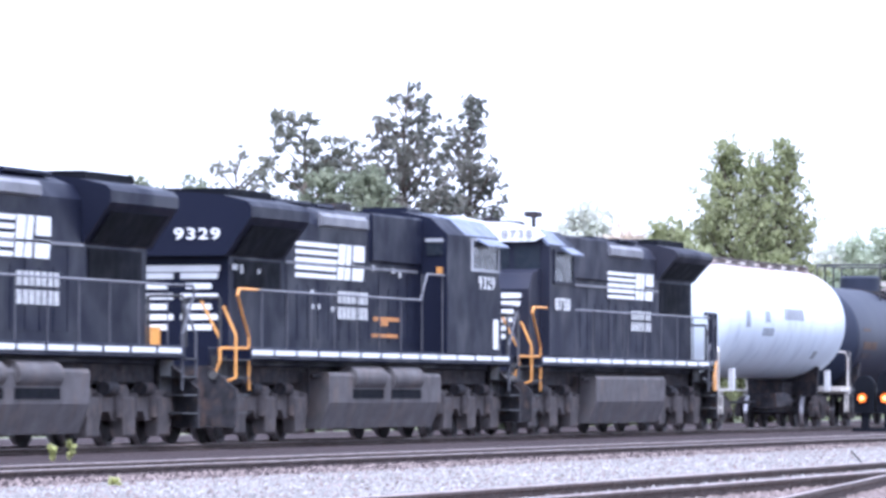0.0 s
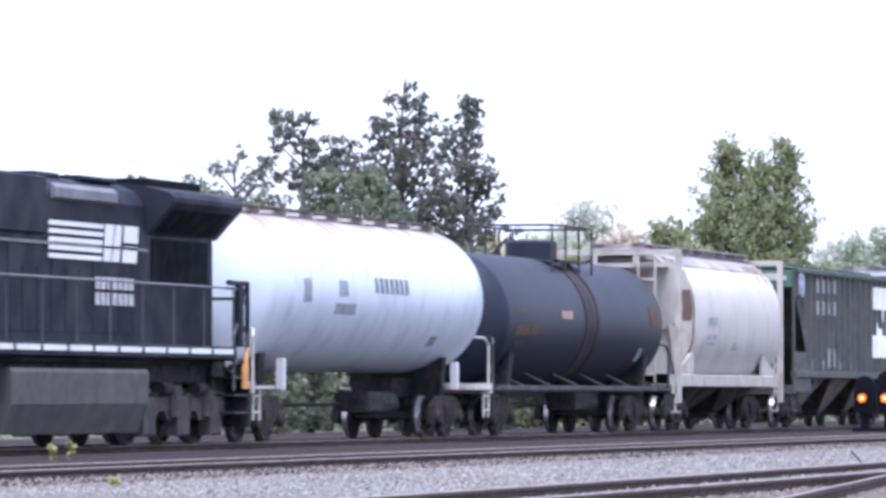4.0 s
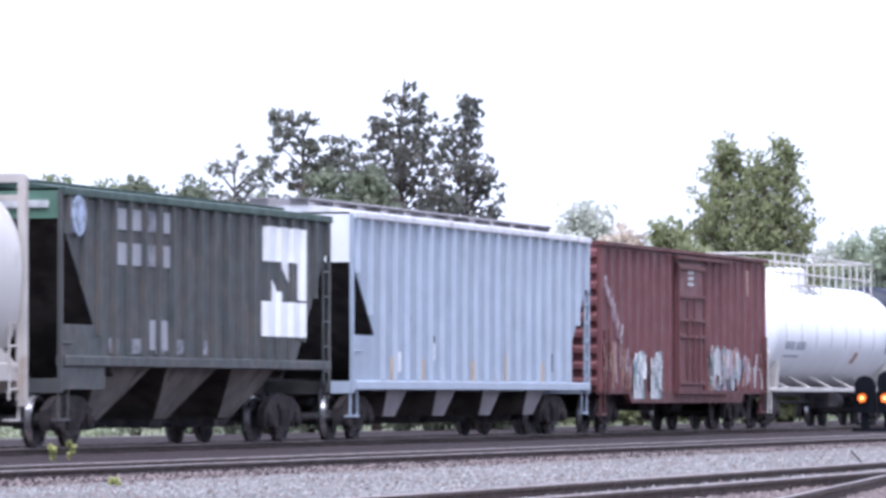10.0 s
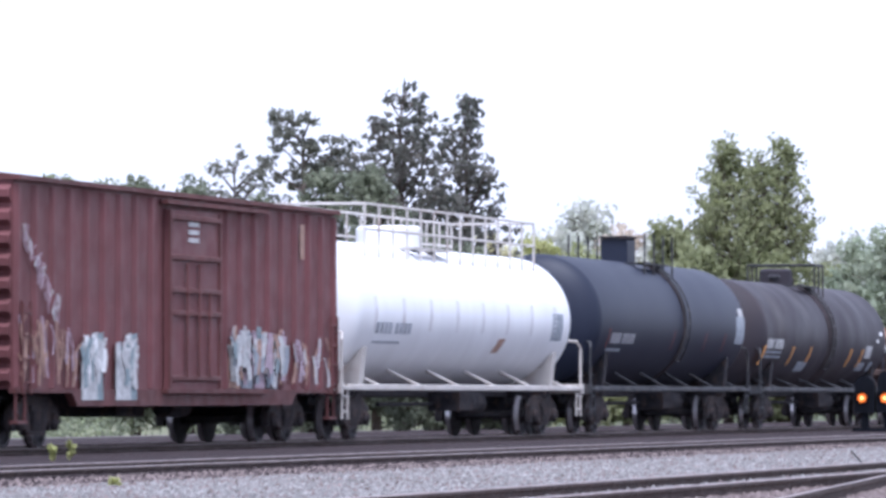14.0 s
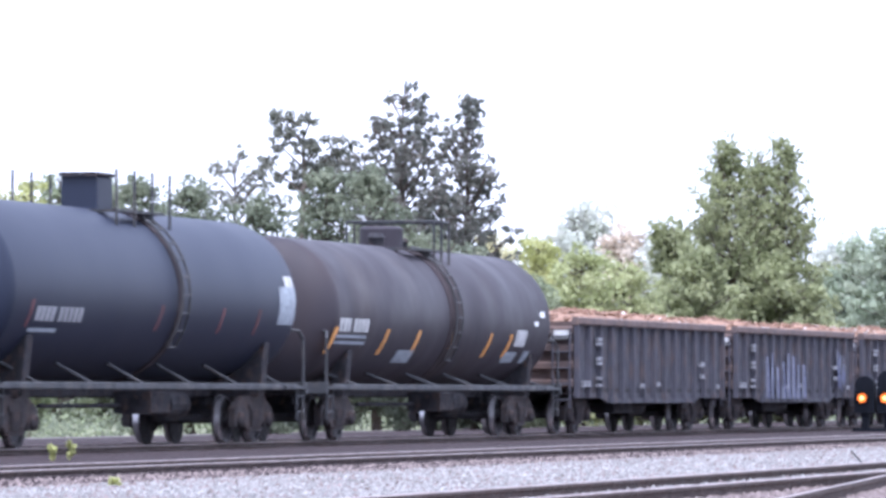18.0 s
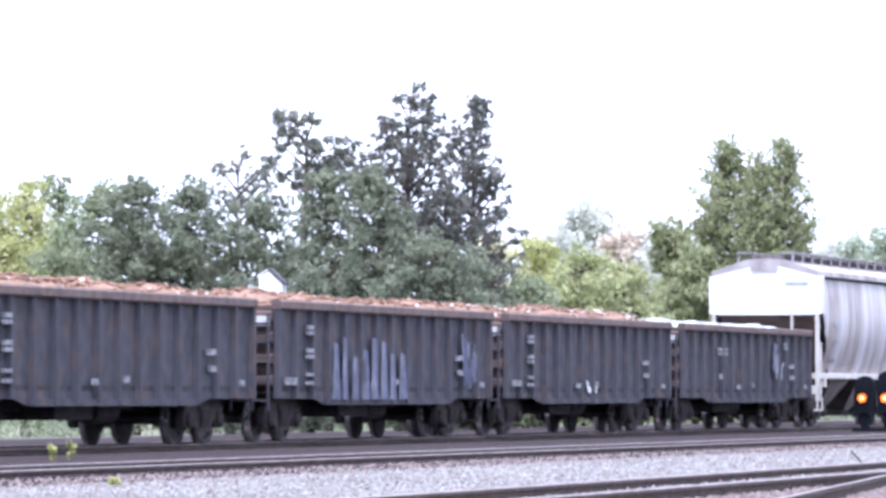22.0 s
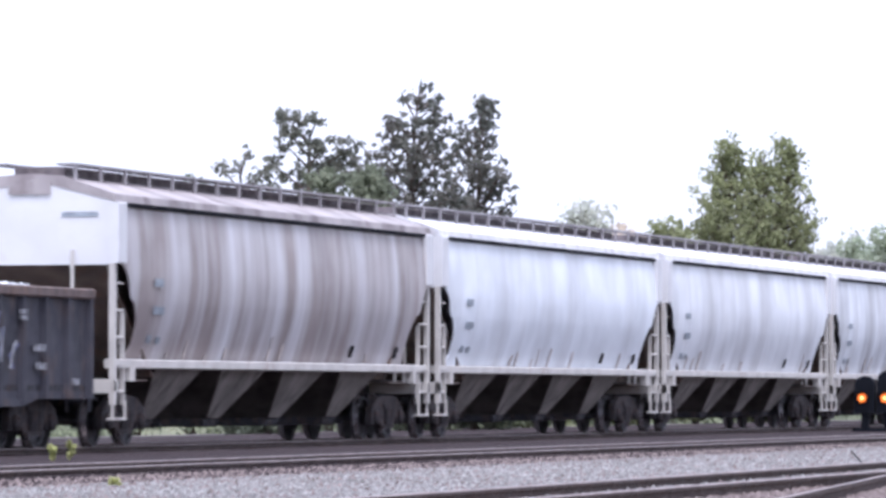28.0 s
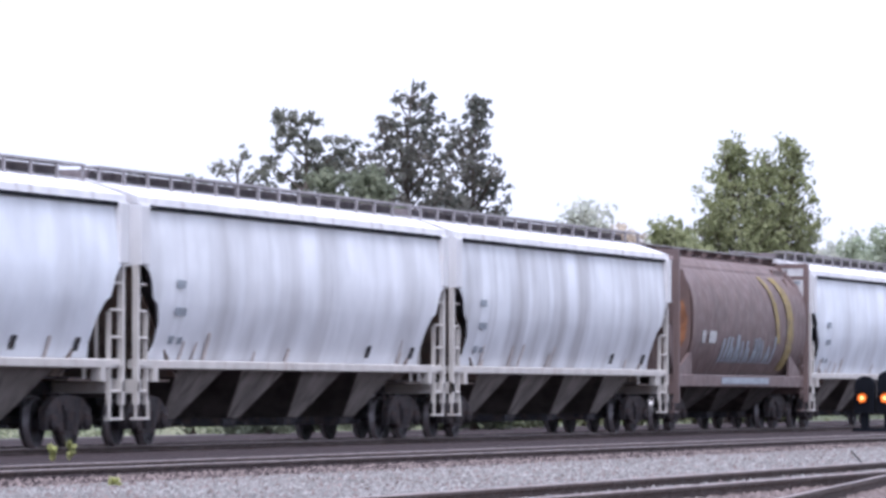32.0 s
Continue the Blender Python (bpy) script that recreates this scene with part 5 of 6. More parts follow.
lead, _ = loco("black diesel locomotive with white edge stripes and orange step rails", 82.2, 103.2, -1, 4.25, 8.5, 10.1, -9.12, -5.6, "", True, -4.4, 3.8)
emblem(lead, 0.976, -0.6, 3.9, 3.15, 3.85)
name_bars(lead, 0.976, 2.2, 4.4, 2.38, 2.93)
second, _ = loco("black wide-cab diesel locomotive with white edge stripes and number", 105.3, 126.3, 1, 4.25, 8.5, 9.25, -9.12, -5.6, "9329", True, -4.4, 3.8)
emblem(second, 0.976, -4.94, -0.13, 3.15, 3.85)
name_bars(second, 0.976, -2.0, 0.2, 2.38, 2.93)
part("warning_sign", Shape().box(0.976, 0.99, 0.55, 2.45, 2.38, 2.46).box(0.976, 0.99, 1.1, 1.6, 2.28, 2.38).box(0.976, 0.99, 0.45, 2.35, 2.05, 2.12), ORANGE_DIM, second)
for y, z, w, d in ((-9.0, 3.20, 0.30, 0.10), (-8.5, 3.14, 0.16, 0.16), (-7.4, 3.16, 0.14, 0.08), (0.45, 3.38, 0.16, 0.12), (1.9, 3.36, 0.26, 0.10), (2.45, 3.28, 0.16, 0.16), (-3.85, 2.55, 0.18, 0.10), (-3.4, 2.55, 0.14, 0.10), (-2.45, 2.52, 0.26, 0.10), (-3.9, 2.85, 0.2, 0.07)):
    decal(second, 0.976, y, y + w, z, z + d, DIMWHITE, "placard")
part("white_panel", Shape().box(1.524, 1.535, 8.0, 8.4, 1.86, 2.50), WHITE, second)
third, _ = loco("black diesel locomotive with narrow nose and white number board", 127.2, 146.4, -1, 5.6, 8.0, 9.1, -9.0, -5.1, "8738", False, -3.6, 3.5, DUSTY_BLACK)
emblem(third, 0.976, -0.18, 4.57, 3.18, 3.82)
name_bars(third, 0.976, 2.26, 4.4, 2.43, 2.91)

# ---- cars behind them
t1, _ = tank_car("tank_car", "white tank car with rusty top and roof walk", 146.6, 163.9, TANKWHITE, 1.53, 2.88, -8.0, 8.4, HOPTRIM, dict(sill=False, walk=(-7.0, 7.4)))
for y in (-6.3, 6.3):
    part("saddle_post", Shape().box(1.24, 1.38, y - 0.10, y + 0.10, 1.0, 1.58, 0.02), HOPWHITE, t1)
for i in range(7):
    on_tank(t1, 1.53, 2.88, -0.55 + 0.37 * i, -0.55 + 0.37 * i + 0.22, 2.90, 3.20, RAILGREY, name="name_bar")
on_tank(t1, 1.53, 2.88, -3.3, -1.9, 2.45, 2.66, GRAFF[4])
on_tank(t1, 1.53, 2.88, -3.1, -2.5, 2.8, 3.1, GRAFF[4])
on_tank(t1, 1.53, 2.88, -5.5, -5.0, 2.65, 3.1, GRAFF[4])
on_tank(t1, 1.53, 2.88, 4.4, 4.9, 1.9, 2.1, GRAFF[4])
t2, _ = tank_car("tank_car", "faded black tank car with dark rust bands", 164.1, 181.2, TANKBLACK, 1.48, 2.55, -7.7, 8.3, BLACK_DULL,
                 dict(dome=(0.6, 0.6, 0.42), guard=(-1.2, 2.6, 4.75, BLACK_DULL), bands=((0.25, 0.40), (1.05, 0.12)), band_mat=RUSTBAND, guard_lines=1))
on_tank(t2, 1.48, 2.55, -6.5, -5.4, 2.20, 2.42, DIMRUST)
on_tank(t2, 1.48, 2.55, -5.3, -4.5, 2.20, 2.42, DIMRUST)
on_tank(t2, 1.48, 2.55, -6.5, -5.2, 1.95, 2.10, TANKBROWN)
on_tank(t2, 1.48, 2.55, -6.5, -5.5, 2.72, 2.80, DIMRUST)
on_tank(t2, 1.48, 2.55, -2.4, -1.4, 2.60, 2.78, GRAFF[2])
on_tank(t2, 1.48, 2.55, 6.4, 7.4, 2.5, 3.0, DIMRUST)
on_tank(t2, 1.48, 2.55, 5.6, 6.0, 1.7, 2.0, GRAFF[4])
h3, _ = barrel_hopper("pale grey barrel-bodied covered hopper with open end frames", 181.8, 194.2, HOPGREY, HOPROOF_DK, HOPCREAM, GRIMY_SHADE, 2)
for y0, y1, z0, z1 in ((-2.9, -2.4, 2.66, 2.84), (-2.3, -1.9, 2.66, 2.84), (-3.0, -2.5, 2.28, 2.40), (-2.4, -1.9, 2.28, 2.40), (-3.0, -2.0, 2.14, 2.2), (0.0, 0.7, 2.02, 2.10), (0.2, 0.5, 2.10, 2.22), (3.8, 4.2, 1.72, 1.95)):
    on_side(h3, barrel_x, y0, y1, z0, z1, FAINT, 0.05)
# dark plate that paints the shaded opening beside the end post
part("end_panel", Shape().bar([(1.16, 2.75), (1.46, 2.75), (1.50, 3.0), (1.44, 3.5), (1.16, 3.5)], -6.2 + 1.786, -6.2 + 1.797, "y"), INSIDE, h3, "dark panel painted as the shaded opening in the end")
h4, hh = ribbed_hopper("weathered dark green ribbed covered hopper with white markings", 196.05, 211.9, BNGREEN, BNROOF_DK, SLOPE, 3, 20, 1.52, end_top=BNROOF, cut0=0.08, cut1=2.2, zc0=3.78, zc1=1.58, top=4.26, walk_z=0.2)
# markings: rows of faded white blocks, a bold white slanted emblem of plain shapes
for r, (z0, z1) in enumerate(((3.70, 4.06), (3.10, 3.48))):
    for i in range(4):
        y = -5.0 + 0.86 * i
        decal(h4, 1.504, y, y + 0.60, z0, z1, STENCIL_GREY if i != 2 else STENCIL, "faded_block")
decal(h4, 1.504, -3.2, -2.2, 1.66, 2.18, STENCIL_GREY, "faded_block")
for i in range(5):
    decal(h4, 1.504, -5.4 + 1.25 * i, -4.9 + 1.25 * i, 1.60, 1.85, STENCIL, "faded_block")
ex = 3.55
MARK = "bold white block emblem crossed by a dark zigzag"
part("emblem", Shape().bar([(ex + p, q) for p, q in ((0, 3.36), (1.0, 3.36), (1.62, 2.98), (1.62, 3.36), (2.22, 3.36), (2.22, 2.66), (2.5, 2.70), (2.62, 3.0), (2.62, 3.8), (2.45, 4.02), (0, 4.02))], 1.50, 1.512, "x"), WHITE, h4, MARK)
part("emblem", Shape().bar([(ex + p, q) for p, q in ((-0.1, 1.97), (2.4, 1.97), (2.4, 2.62), (1.15, 2.62), (0.55, 3.02), (0.55, 2.62), (-0.1, 2.62))], 1.50, 1.512, "x"), WHITE, h4, MARK)
for i in range(20):
    y = -hh + 0.3 + (2 * hh - 0.6) * i / 19
    f = y - ex
    if 0 < f < 2.5:
        bands = [(1.97, 2.62 + (0.4 * (1.15 - f) / 0.6 if 0.55 < f < 1.15 else 0)), (3.36 - (0.38 * (f - 1.0) / 0.62 if 1.0 < f < 1.62 else 0.7 if f > 2.22 else 0), 4.0)]
        for z0, z1 in bands:
            part("emblem_strip", Shape().bar([(1.50, y - 0.09), (1.597, y - 0.042), (1.597, y + 0.042), (1.50, y + 0.09)], z0, z1, "z"), WHITE, h4)
part("round_mark", Shape().lathe([(1.50, 0.34), (1.60, 0.34)], (-7.2, 3.86), "x", 18), PALEBLUE, h4, "pale blue round mark")
part("end_marking", Shape().box(-0.2, 1.3, -7.925 - 0.012, -7.925 + 0.03, 3.98, 4.1), DIMWHITE, h4)
h5, _ = ribbed_hopper("light blue-grey ribbed covered hopper with roof walk", 213.45, 233.05, RIBGREY, HOPROOF, SLOPE, 4, 22, 1.15, sill=RIBPALE, end_top=WHITE, rib=RIBPALE, share=0.40, bay=WALKGREY, cut0=0.1, cut1=1.6, zc0=3.46, zc1=2.1)
for y, z0, z1, m in ((-6.4, 1.35, 1.75, WHITE), (-5.6, 2.2, 2.5, GRAFF[4]), (-4.9, 1.2, 1.5, WHITE), (-3.8, 1.6, 1.95, WHITE), (7.0, 1.3, 1.6, WHITE), (6.2, 1.4, 1.8, UNDER), (-3.8, 1.95, 2.1, UNDER)):
    decal(h5, 1.504, y - 0.14, y + 0.14, z0, z1, m)
for y in (-7.6, -6.9, -4.6, -3.1, -0.6, 1.4, 2.2, 4.2, 5.4, 7.9):
    decal(h5, 1.504, y - 0.12, y + 0.1, 1.18, 1.80 - 0.14 * (y % 2), TANRUST, "rust_stain", 0.03)

# ---- boxcar
bx, bh = rolling("boxcar", "faded oxide red boxcar with graffiti along the lower side", "boxcar", 234.3, 252.8)
part("body", Shape().box(-1.44, 1.44, -bh, bh, 0.98, 4.36), OXIDE, bx)
part("roof", Shape().bar([(-1.56, 4.36), (1.56, 4.36), (1.56, 4.44), (0, 4.62), (-1.56, 4.44)], -bh - 0.04, bh + 0.04, "y"), OXIDE_DK, bx)
for k in (1, -1):
    xa, xb = sorted((k * 1.44, k * 1.52))
    for i in range(22):
        y = -bh + 0.12 + (2 * bh - 0.24) * i / 21
        if abs(y) > 1.75:
            part("side_post", Shape().bar([(k * 1.44, y - 0.12), (k * 1.51, y - 0.06), (k * 1.51, y + 0.06), (k * 1.44, y + 0.12)], 1.0, 4.30, "z"), OXIDE, bx)
    part("side_sill", Shape().bar([(-bh, 0.98), (-bh, 0.92), (-6.5, 0.92), (-6.2, 0.70), (6.2, 0.70), (6.5, 0.92), (bh, 0.92), (bh, 0.98)], *sorted((k * 1.36, k * 1.50)), "x"), OXIDE_DK, bx)
    door = part("sliding_door", Shape().box(*sorted((k * 1.46, k * 1.55)), -1.45, 1.50, 0.98, 4.14, 0.01), OXIDE, bx, "red sliding boxcar door")
    for z in (1.18, 2.32, 2.72, 3.30, 4.0):
        part("door_rib", Shape().box(*sorted((k * 1.55, k * 1.60)), -1.40, 1.45, z - 0.05, z + 0.05, 0.015), OXIDE_DK, door)
    for y in (-1.42, 1.47):
        part("door_edge", Shape().box(*sorted((k * 1.55, k * 1.59)), y - 0.05, y + 0.05, 1.0, 4.12), OXIDE_DK, door)
    for y in (-0.55, 0.15, 0.75):
        part("lock_bar", Shape().rod((k * 1.60, y, 1.2), (k * 1.60, y, 3.2 if y < 0.5 else 2.7), 0.03, 6), OXIDE_DK, door)
    for z in (0.92, 4.22):
        part("door_track", Shape().box(*sorted((k * 1.48, k * 1.62)), -1.7, 4.4, z, z + 0.07), OXIDE_DK, bx)
    for e in (-1, 1):
        y = e * bh
        ladder(bx, k * 1.54, y - e * 0.36, 0.9, 2.4, OXIDE_DK, 0.42)
        part("step", Shape().box(*sorted((k * 1.36, k * 1.50)), *sorted((y - e * 0.05, y - e * 0.55)), 0.42, 0.47).rod((k * 1.45, y - e * 0.08, 0.42), (k * 1.45, y - e * 0.08, 0.95), 0.03, 6).rod((k * 1.45, y - e * 0.52, 0.42), (k * 1.45, y - e * 0.52, 0.95), 0.03, 6), OXIDE_DK, bx)
for e in (-1, 1):
    y = e * bh
    for i in range(9):
        z = 1.18 + 0.37 * i
        part("end_rib", Shape().bar([(y, z - 0.15), (y + e * 0.11, z - 0.06), (y + e * 0.11, z + 0.06), (y, z + 0.15)], -1.40, 1.40, "x"), OXIDE, bx)
    bogie(bx, e * (bh - 2.1))
    coupler(bx, y, e)
part("center_sill", Shape().box(-0.25, 0.25, -bh, bh, 0.66, 0.98), UNDER, bx)
part("brake_gear", Shape().box(-0.7, 0.5, -1.2, 0.4, 0.5, 0.9).lathe([(0.8, 0.22), (1.9, 0.22)], (0.7, 0.7), "y", 14), UNDER, bx)
for z in (3.86, 3.72, 3.58):
    decal(bx, 1.552, -0.35, 0.25, z, z + 0.08, DIMWHITE, "stencil_bar")


def scrawl(car, x, y0, y1, z0, z1, mats, seed, strokes=26, thin=0.05, thick=0.16, lean=0.3):
    """Loose spray strokes: crooked bars and loops that make no letters."""
    rng = random.Random(seed)
    for i in range(strokes):
        y, z = rng.uniform(y0, y1), rng.uniform(z0, z0 + 0.5 * (z1 - z0))
        w, t = rng.uniform(thin, thick), rng.uniform(0.3, 1.0) * (z1 - z)
        l, b = rng.uniform(-lean, lean), rng.uniform(-0.15, 0.15)
        m = z + t * 0.55
        d = x + 0.0012 * i
        part("graffiti", Shape().bar([(y, z), (y + w, z), (y + w + b, m), (y + w + l, z + t), (y + l, z + t), (y + b, m)], d, d + 0.006, "x"), rng.choice(mats), car, "pale sprayed graffiti stroke" if i == 0 else "")


for j, (y0, w, z1, m) in enumerate(((2.2, 0.62, 1.95, GRAFF[2]), (2.95, 0.7, 2.1, GRAFF[4]), (3.75, 0.65, 1.9, GRAFF[3]), (4.5, 0.7, 2.0, GRAFF[4]))):
    part("graffiti", Shape().bar([(y0, 1.02), (y0 + w, 1.0), (y0 + w * 1.1, 1.5), (y0 + w * 0.75, z1), (y0 + w * 0.45, z1 - 0.2), (y0 + 0.05, z1 - 0.05), (y0 - 0.06, 1.5)], 1.511, 1.5115, "x"), m, bx)
for y0 in (-6.05, -4.25):
    for d, w, m in ((0.0, 1.15, GRAFF[1]), (0.002, 0.82, GRAFF[0])):
        part("graffiti", Shape().bar([(y0, 0.80), (y0 + w, 0.80), (y0 + w * 0.95, 1.25), (y0 + w, 1.95), (y0 + w * 0.62, 1.9), (y0 + w * 0.5, 1.45), (y0 + w * 0.2, 1.8), (y0, 1.75)], 1.5112 + d, 1.5125 + d, "x"), m, bx)
scrawl(bx, 1.512, 2.15, 5.3, 1.02, 2.15, [GRAFF[0], GRAFF[0], GRAFF[4], GRAFF[1], GRAFF[3], GRAFF[2]], 1, 90, 0.05, 0.3)
for ya in (-6.0, -4.2):
    scrawl(bx, 1.512, ya, ya + 0.95, 0.98, 1.9, [WHITE, GRAFF[0], GRAFF[1], GRAFF[0]], int(20 - ya), 18, 0.08, 0.26)
for k in range(9):
    scrawl(bx, 1.512 + 0.003 * k, -9.0 + 0.16 * k, -8.75 + 0.2 * k, 3.35 - 0.17 * k, 3.75 - 0.17 * k, [GRAFF[3], GRAFF[0], GRAFF[3]], 30 + k, 4, 0.03, 0.06, 0.2)
scrawl(bx, 1.512, -9.2, -6.4, 1.02, 2.2, [GRAFF[2], GRAFF[3], GRAFF[2]], 4, 30, 0.04, 0.11)
scrawl(bx, 1.512, 6.0, 8.9, 1.02, 2.0, [GRAFF[0], GRAFF[2], GRAFF[3]], 5, 18)
decal(bx, 1.512, 6.7, 6.95, 3.45, 4.1, GRAFF[2], "stencil_bar")

# ---- three tank cars
t6, _ = tank_car("tank_car", "clean white tank car with long roof railing", 253.2, 272.9, TANKWHITE_B, 1.45, 2.55, -9.0, 9.4, HOPTRIM,
                 dict(dome=(-1.2, 0.7, 0.42), dome_mat=TANKWHITE_B, guard=(-6.4, 7.4, 4.72, HOPTRIM), pale_saddle=True))
tank_text(t6, 1.45, 2.55, -7.2, -4.5, 2.12, 2.34, 8, FAINT)
on_tank(t6, 1.45, 2.55, -7.2, -5.2, 1.92, 1.97, FAINT)
for i in range(8):
    on_tank(t6, 1.45, 2.55, -7.4 + 2.1 * i, -7.25 + 2.1 * i, 2.2, 2.85, HOPROOF, 0.05)
on_tank(t6, 1.45, 2.55, 2.4, 2.9, 1.8, 2.1, GRAFF[2], 0.3)
on_tank(t6, 1.45, 2.55, 7.2, 8.1, 2.1, 2.7, GRAFF[4])
t7, _ = tank_car("tank_car", "faded black tank car with square manway box", 273.7, 291.2, TANKBLACK, 1.52, 2.64, -8.4, 8.5, BLACK_DULL,
                 dict(dome=(0.2, 0.42, 0.55), guard=(-1.0, 2.0, 4.80, BLACK_DULL), bands=((0.9, 0.14),), band_mat=RUSTBAND, guard_lines=0, ladders=(0.9,), square=True))
tank_text(t7, 1.52, 2.64, -6.65, -4.25, 2.1, 2.34, 9, STENCIL_GREY)
on_tank(t7, 1.52, 2.64, -6.8, -5.4, 1.92, 1.98, GRAFF[4])
on_tank(t7, 1.52, 2.64, 6.9, 7.9, 2.2, 2.9, GRAFF[4])
on_tank(t7, 1.52, 2.64, 7.3, 7.8, 2.9, 3.1, DIMWHITE)
for y in (-7.0, -0.2, 3.4, 5.6):
    on_tank(t7, 1.52, 2.64, y - 0.05, y + 0.05, 2.0, 2.45, OXIDE, 0.12)
t8, _ = tank_car("tank_car", "weathered brown-black tank car with orange dashes", 292.6, 311.2, TANKBROWN, 1.48, 2.50, -9.0, 9.0, BLACK_DULL,
                 dict(dome=(-0.2, 0.46, 0.42), guard=(0.5, 1.7, 4.52, BLACK_DULL), bands=((0.0, 0.16), (0.5, 0.30)), band_mat=RUSTBAND, guard_lines=1, ladders=(0.3,), valves=True))
tank_text(t8, 1.48, 2.50, -8.3, -6.2, 2.12, 2.38, 7, DIMWHITE)
for z in (1.88, 2.0):
    on_tank(t8, 1.48, 2.50, -8.4, -6.3, z, z + 0.06, GRAFF[4])
for y in (-9.0 + 0.3, -5.0, -2.6, 0.05, 3.2, 4.9):
    on_tank(t8, 1.48, 2.50, y - 0.09, y + 0.09, 1.70, 2.20, ORANGE, 0.22)
for y0, y1, z0, z1, m in ((5.5, 6.4, 1.95, 2.3, DIMWHITE), (7.0, 7.3, 2.4, 2.5, WHITE), (7.5, 7.9, 2.6, 2.72, WHITE), (-3.6, -2.4, 1.55, 1.8, GRAFF[4]), (5.0, 6.0, 1.6, 1.82, GRAFF[4]), (6.6, 7.1, 1.6, 1.85, GRAFF[4])):
    on_tank(t8, 1.48, 2.50, y0, y1, z0, z1, m)

# ---- four gondolas with their loads
def stencil(car, y, w, z0, z1):
    """Worn stencilled marks as a few small bars."""
    for a, b in ((0.0, 0.42), (0.58, 1.0)):
        for c, d in ((0.0, 0.4), (0.56, 1.0)) if z1 - z0 > 0.14 else ((0.0, 1.0),):
            decal(car, 1.50, y + w * a, y + w * b, z0 + (z1 - z0) * c, z0 + (z1 - z0) * d, STENCIL, "stencil_bar", 0, 0.08)


for i, (a, b) in enumerate(((312.65, 328.3), (329.75, 345.5), (346.8, 362.7), (364.1, 380.0))):
    c, h, rows = gondola("weathered black ribbed gondola heaped with " + ("rusty scrap" if i < 3 else "pale scrap"), a, b, 0.36 if i < 3 else 0.22, i)
    load_of((a + b) / 2, rows, SCRAP if i < 3 else SCRAP_PALE, SCRAP_PALE, (0.02, 0.03, 0.10, 0.9)[i], i, "heap of rusty scrap in a gondola" if i < 3 else "low heap of pale sheet scrap in a gondola")
    for y0, z0, z1, w in ((1.9, 2.02, 2.24, 0.42), (1.9, 1.58, 1.80, 0.42), (1.9, 1.24, 1.32, 0.42), (1.9, 1.08, 1.16, 0.42), (0.5, 1.08, 1.24, 0.34), (0.95, 1.08, 1.24, 0.2)) if i < 3 else ((4.1, 1.9, 2.12, 0.3), (4.8, 1.9, 2.12, 0.3), (4.2, 1.3, 1.45, 0.2), (12.3, 2.1, 2.3, 0.3)):
        stencil(c, -h + y0, w * 0.75, z0, z0 + (z1 - z0) * 0.85)
    for y0, z0, w in ((h - 2.8, 1.3, 0.3), (h - 1.1, 1.05, 0.3), (h - 2.9, 1.6, 0.4), (-h + 8, 1.1, 0.2), (-h + 6.4, 1.05, 0.15)):
        stencil(c, y0, w, z0, z0 + 0.11)
    if i == 1:
        g = random.Random(12)
        for j in range(8):
            y0, z1, w = -h + 3.5 + 0.68 * j, g.uniform(1.6, 2.15), g.uniform(0.28, 0.5)
            for d, m, k in ((0.0, VIOLET, 1.35), (0.004, CHALK, 0.8)):
                part("graffiti", Shape().bar([(y0, 0.80), (y0 + w * k, 0.80), (y0 + w * k * 0.55 + 0.1, z1), (y0 + w * 0.3, z1 + 0.05)], 1.565 + d, 1.570 + d, "x"), m, c, "faded violet and white spray strokes" if j == 0 else "")
        scrawl(c, 1.565, h - 2.6, h - 1.5, 0.95, 2.2, [CHALK, VIOLET], 14, 14, 0.05, 0.2)
    if i == 3:
        scrawl(c, 1.565, -h + 10.6, -h + 11.8, 1.3, 2.3, [CHALK, STENCIL, VIOLET], 15, 12, 0.05, 0.16)
    if i == 2:
        scrawl(c, 1.52, -h + 7.2, -h + 8.2, 0.82, 1.25, [WHITE], 13, 6)

# ---- the grey covered hoppers and the brown one among them
for i, (a, b) in enumerate(((381.25, 401.6), (402.35, 422.6), (423.3, 443.6), (444.25, 464.4), (481.95, 502.2))):
    c, h = round_hopper("heavily streaked grey covered hopper with white end" if i == 0 else "streaked pale grey curved-side covered hopper with white sill", a, b, HOPSIDE[(0, 1, 2, 3, 1)[i]], HOPROOF if i else HOPROOF_DK, HOPTRIM, SLOPE, 4, "grey covered hoppers", end_mat=HOPWHITE)
    for y0, z0, z1, w in ((2.0, 2.76, 2.9, 0.5), (2.1, 2.28, 2.42, 0.6), (2.1, 1.78, 1.92, 0.25), (2.6, 1.78, 1.9, 0.25)):
        on_side(c, side_x, -h + y0, -h + y0 + w, z0, z1, GRAFF[4])
    g = random.Random(60 + i)
    for _ in range(7):
        y0, w = g.uniform(-h + 1.6, h - 1.8), g.uniform(0.05, 0.16)
        on_side(c, side_x, y0, y0 + w, 1.50, 1.50 + g.uniform(0.12, 0.5), SPLASH, g.uniform(-0.05, 0.05), "rust_stain")
    for y0 in (0.46, 0.78):
        on_side(c, side_x, h - 20 * (1 - y0) * 0.5, h - 20 * (1 - y0) * 0.5 + 0.25, 1.62, 1.85, UNDER)
    part("end_marking", Shape().box(-0.4, 0.35, -h - 0.004, -h + 0.01, 4.30, 4.54), HOPROOF_DK, c)
    part("end_marking", Shape().box(0.55, 1.2, -h + 0.015, -h + 0.028, 3.92, 4.0), GRAFF[4], c)
br, brh = barrel_hopper("brown covered hopper with a yellow stripe and faded graffiti", 465.1, 481.2, BROWN, BROWN, BROWN, GRIMY_SHADE, 3)
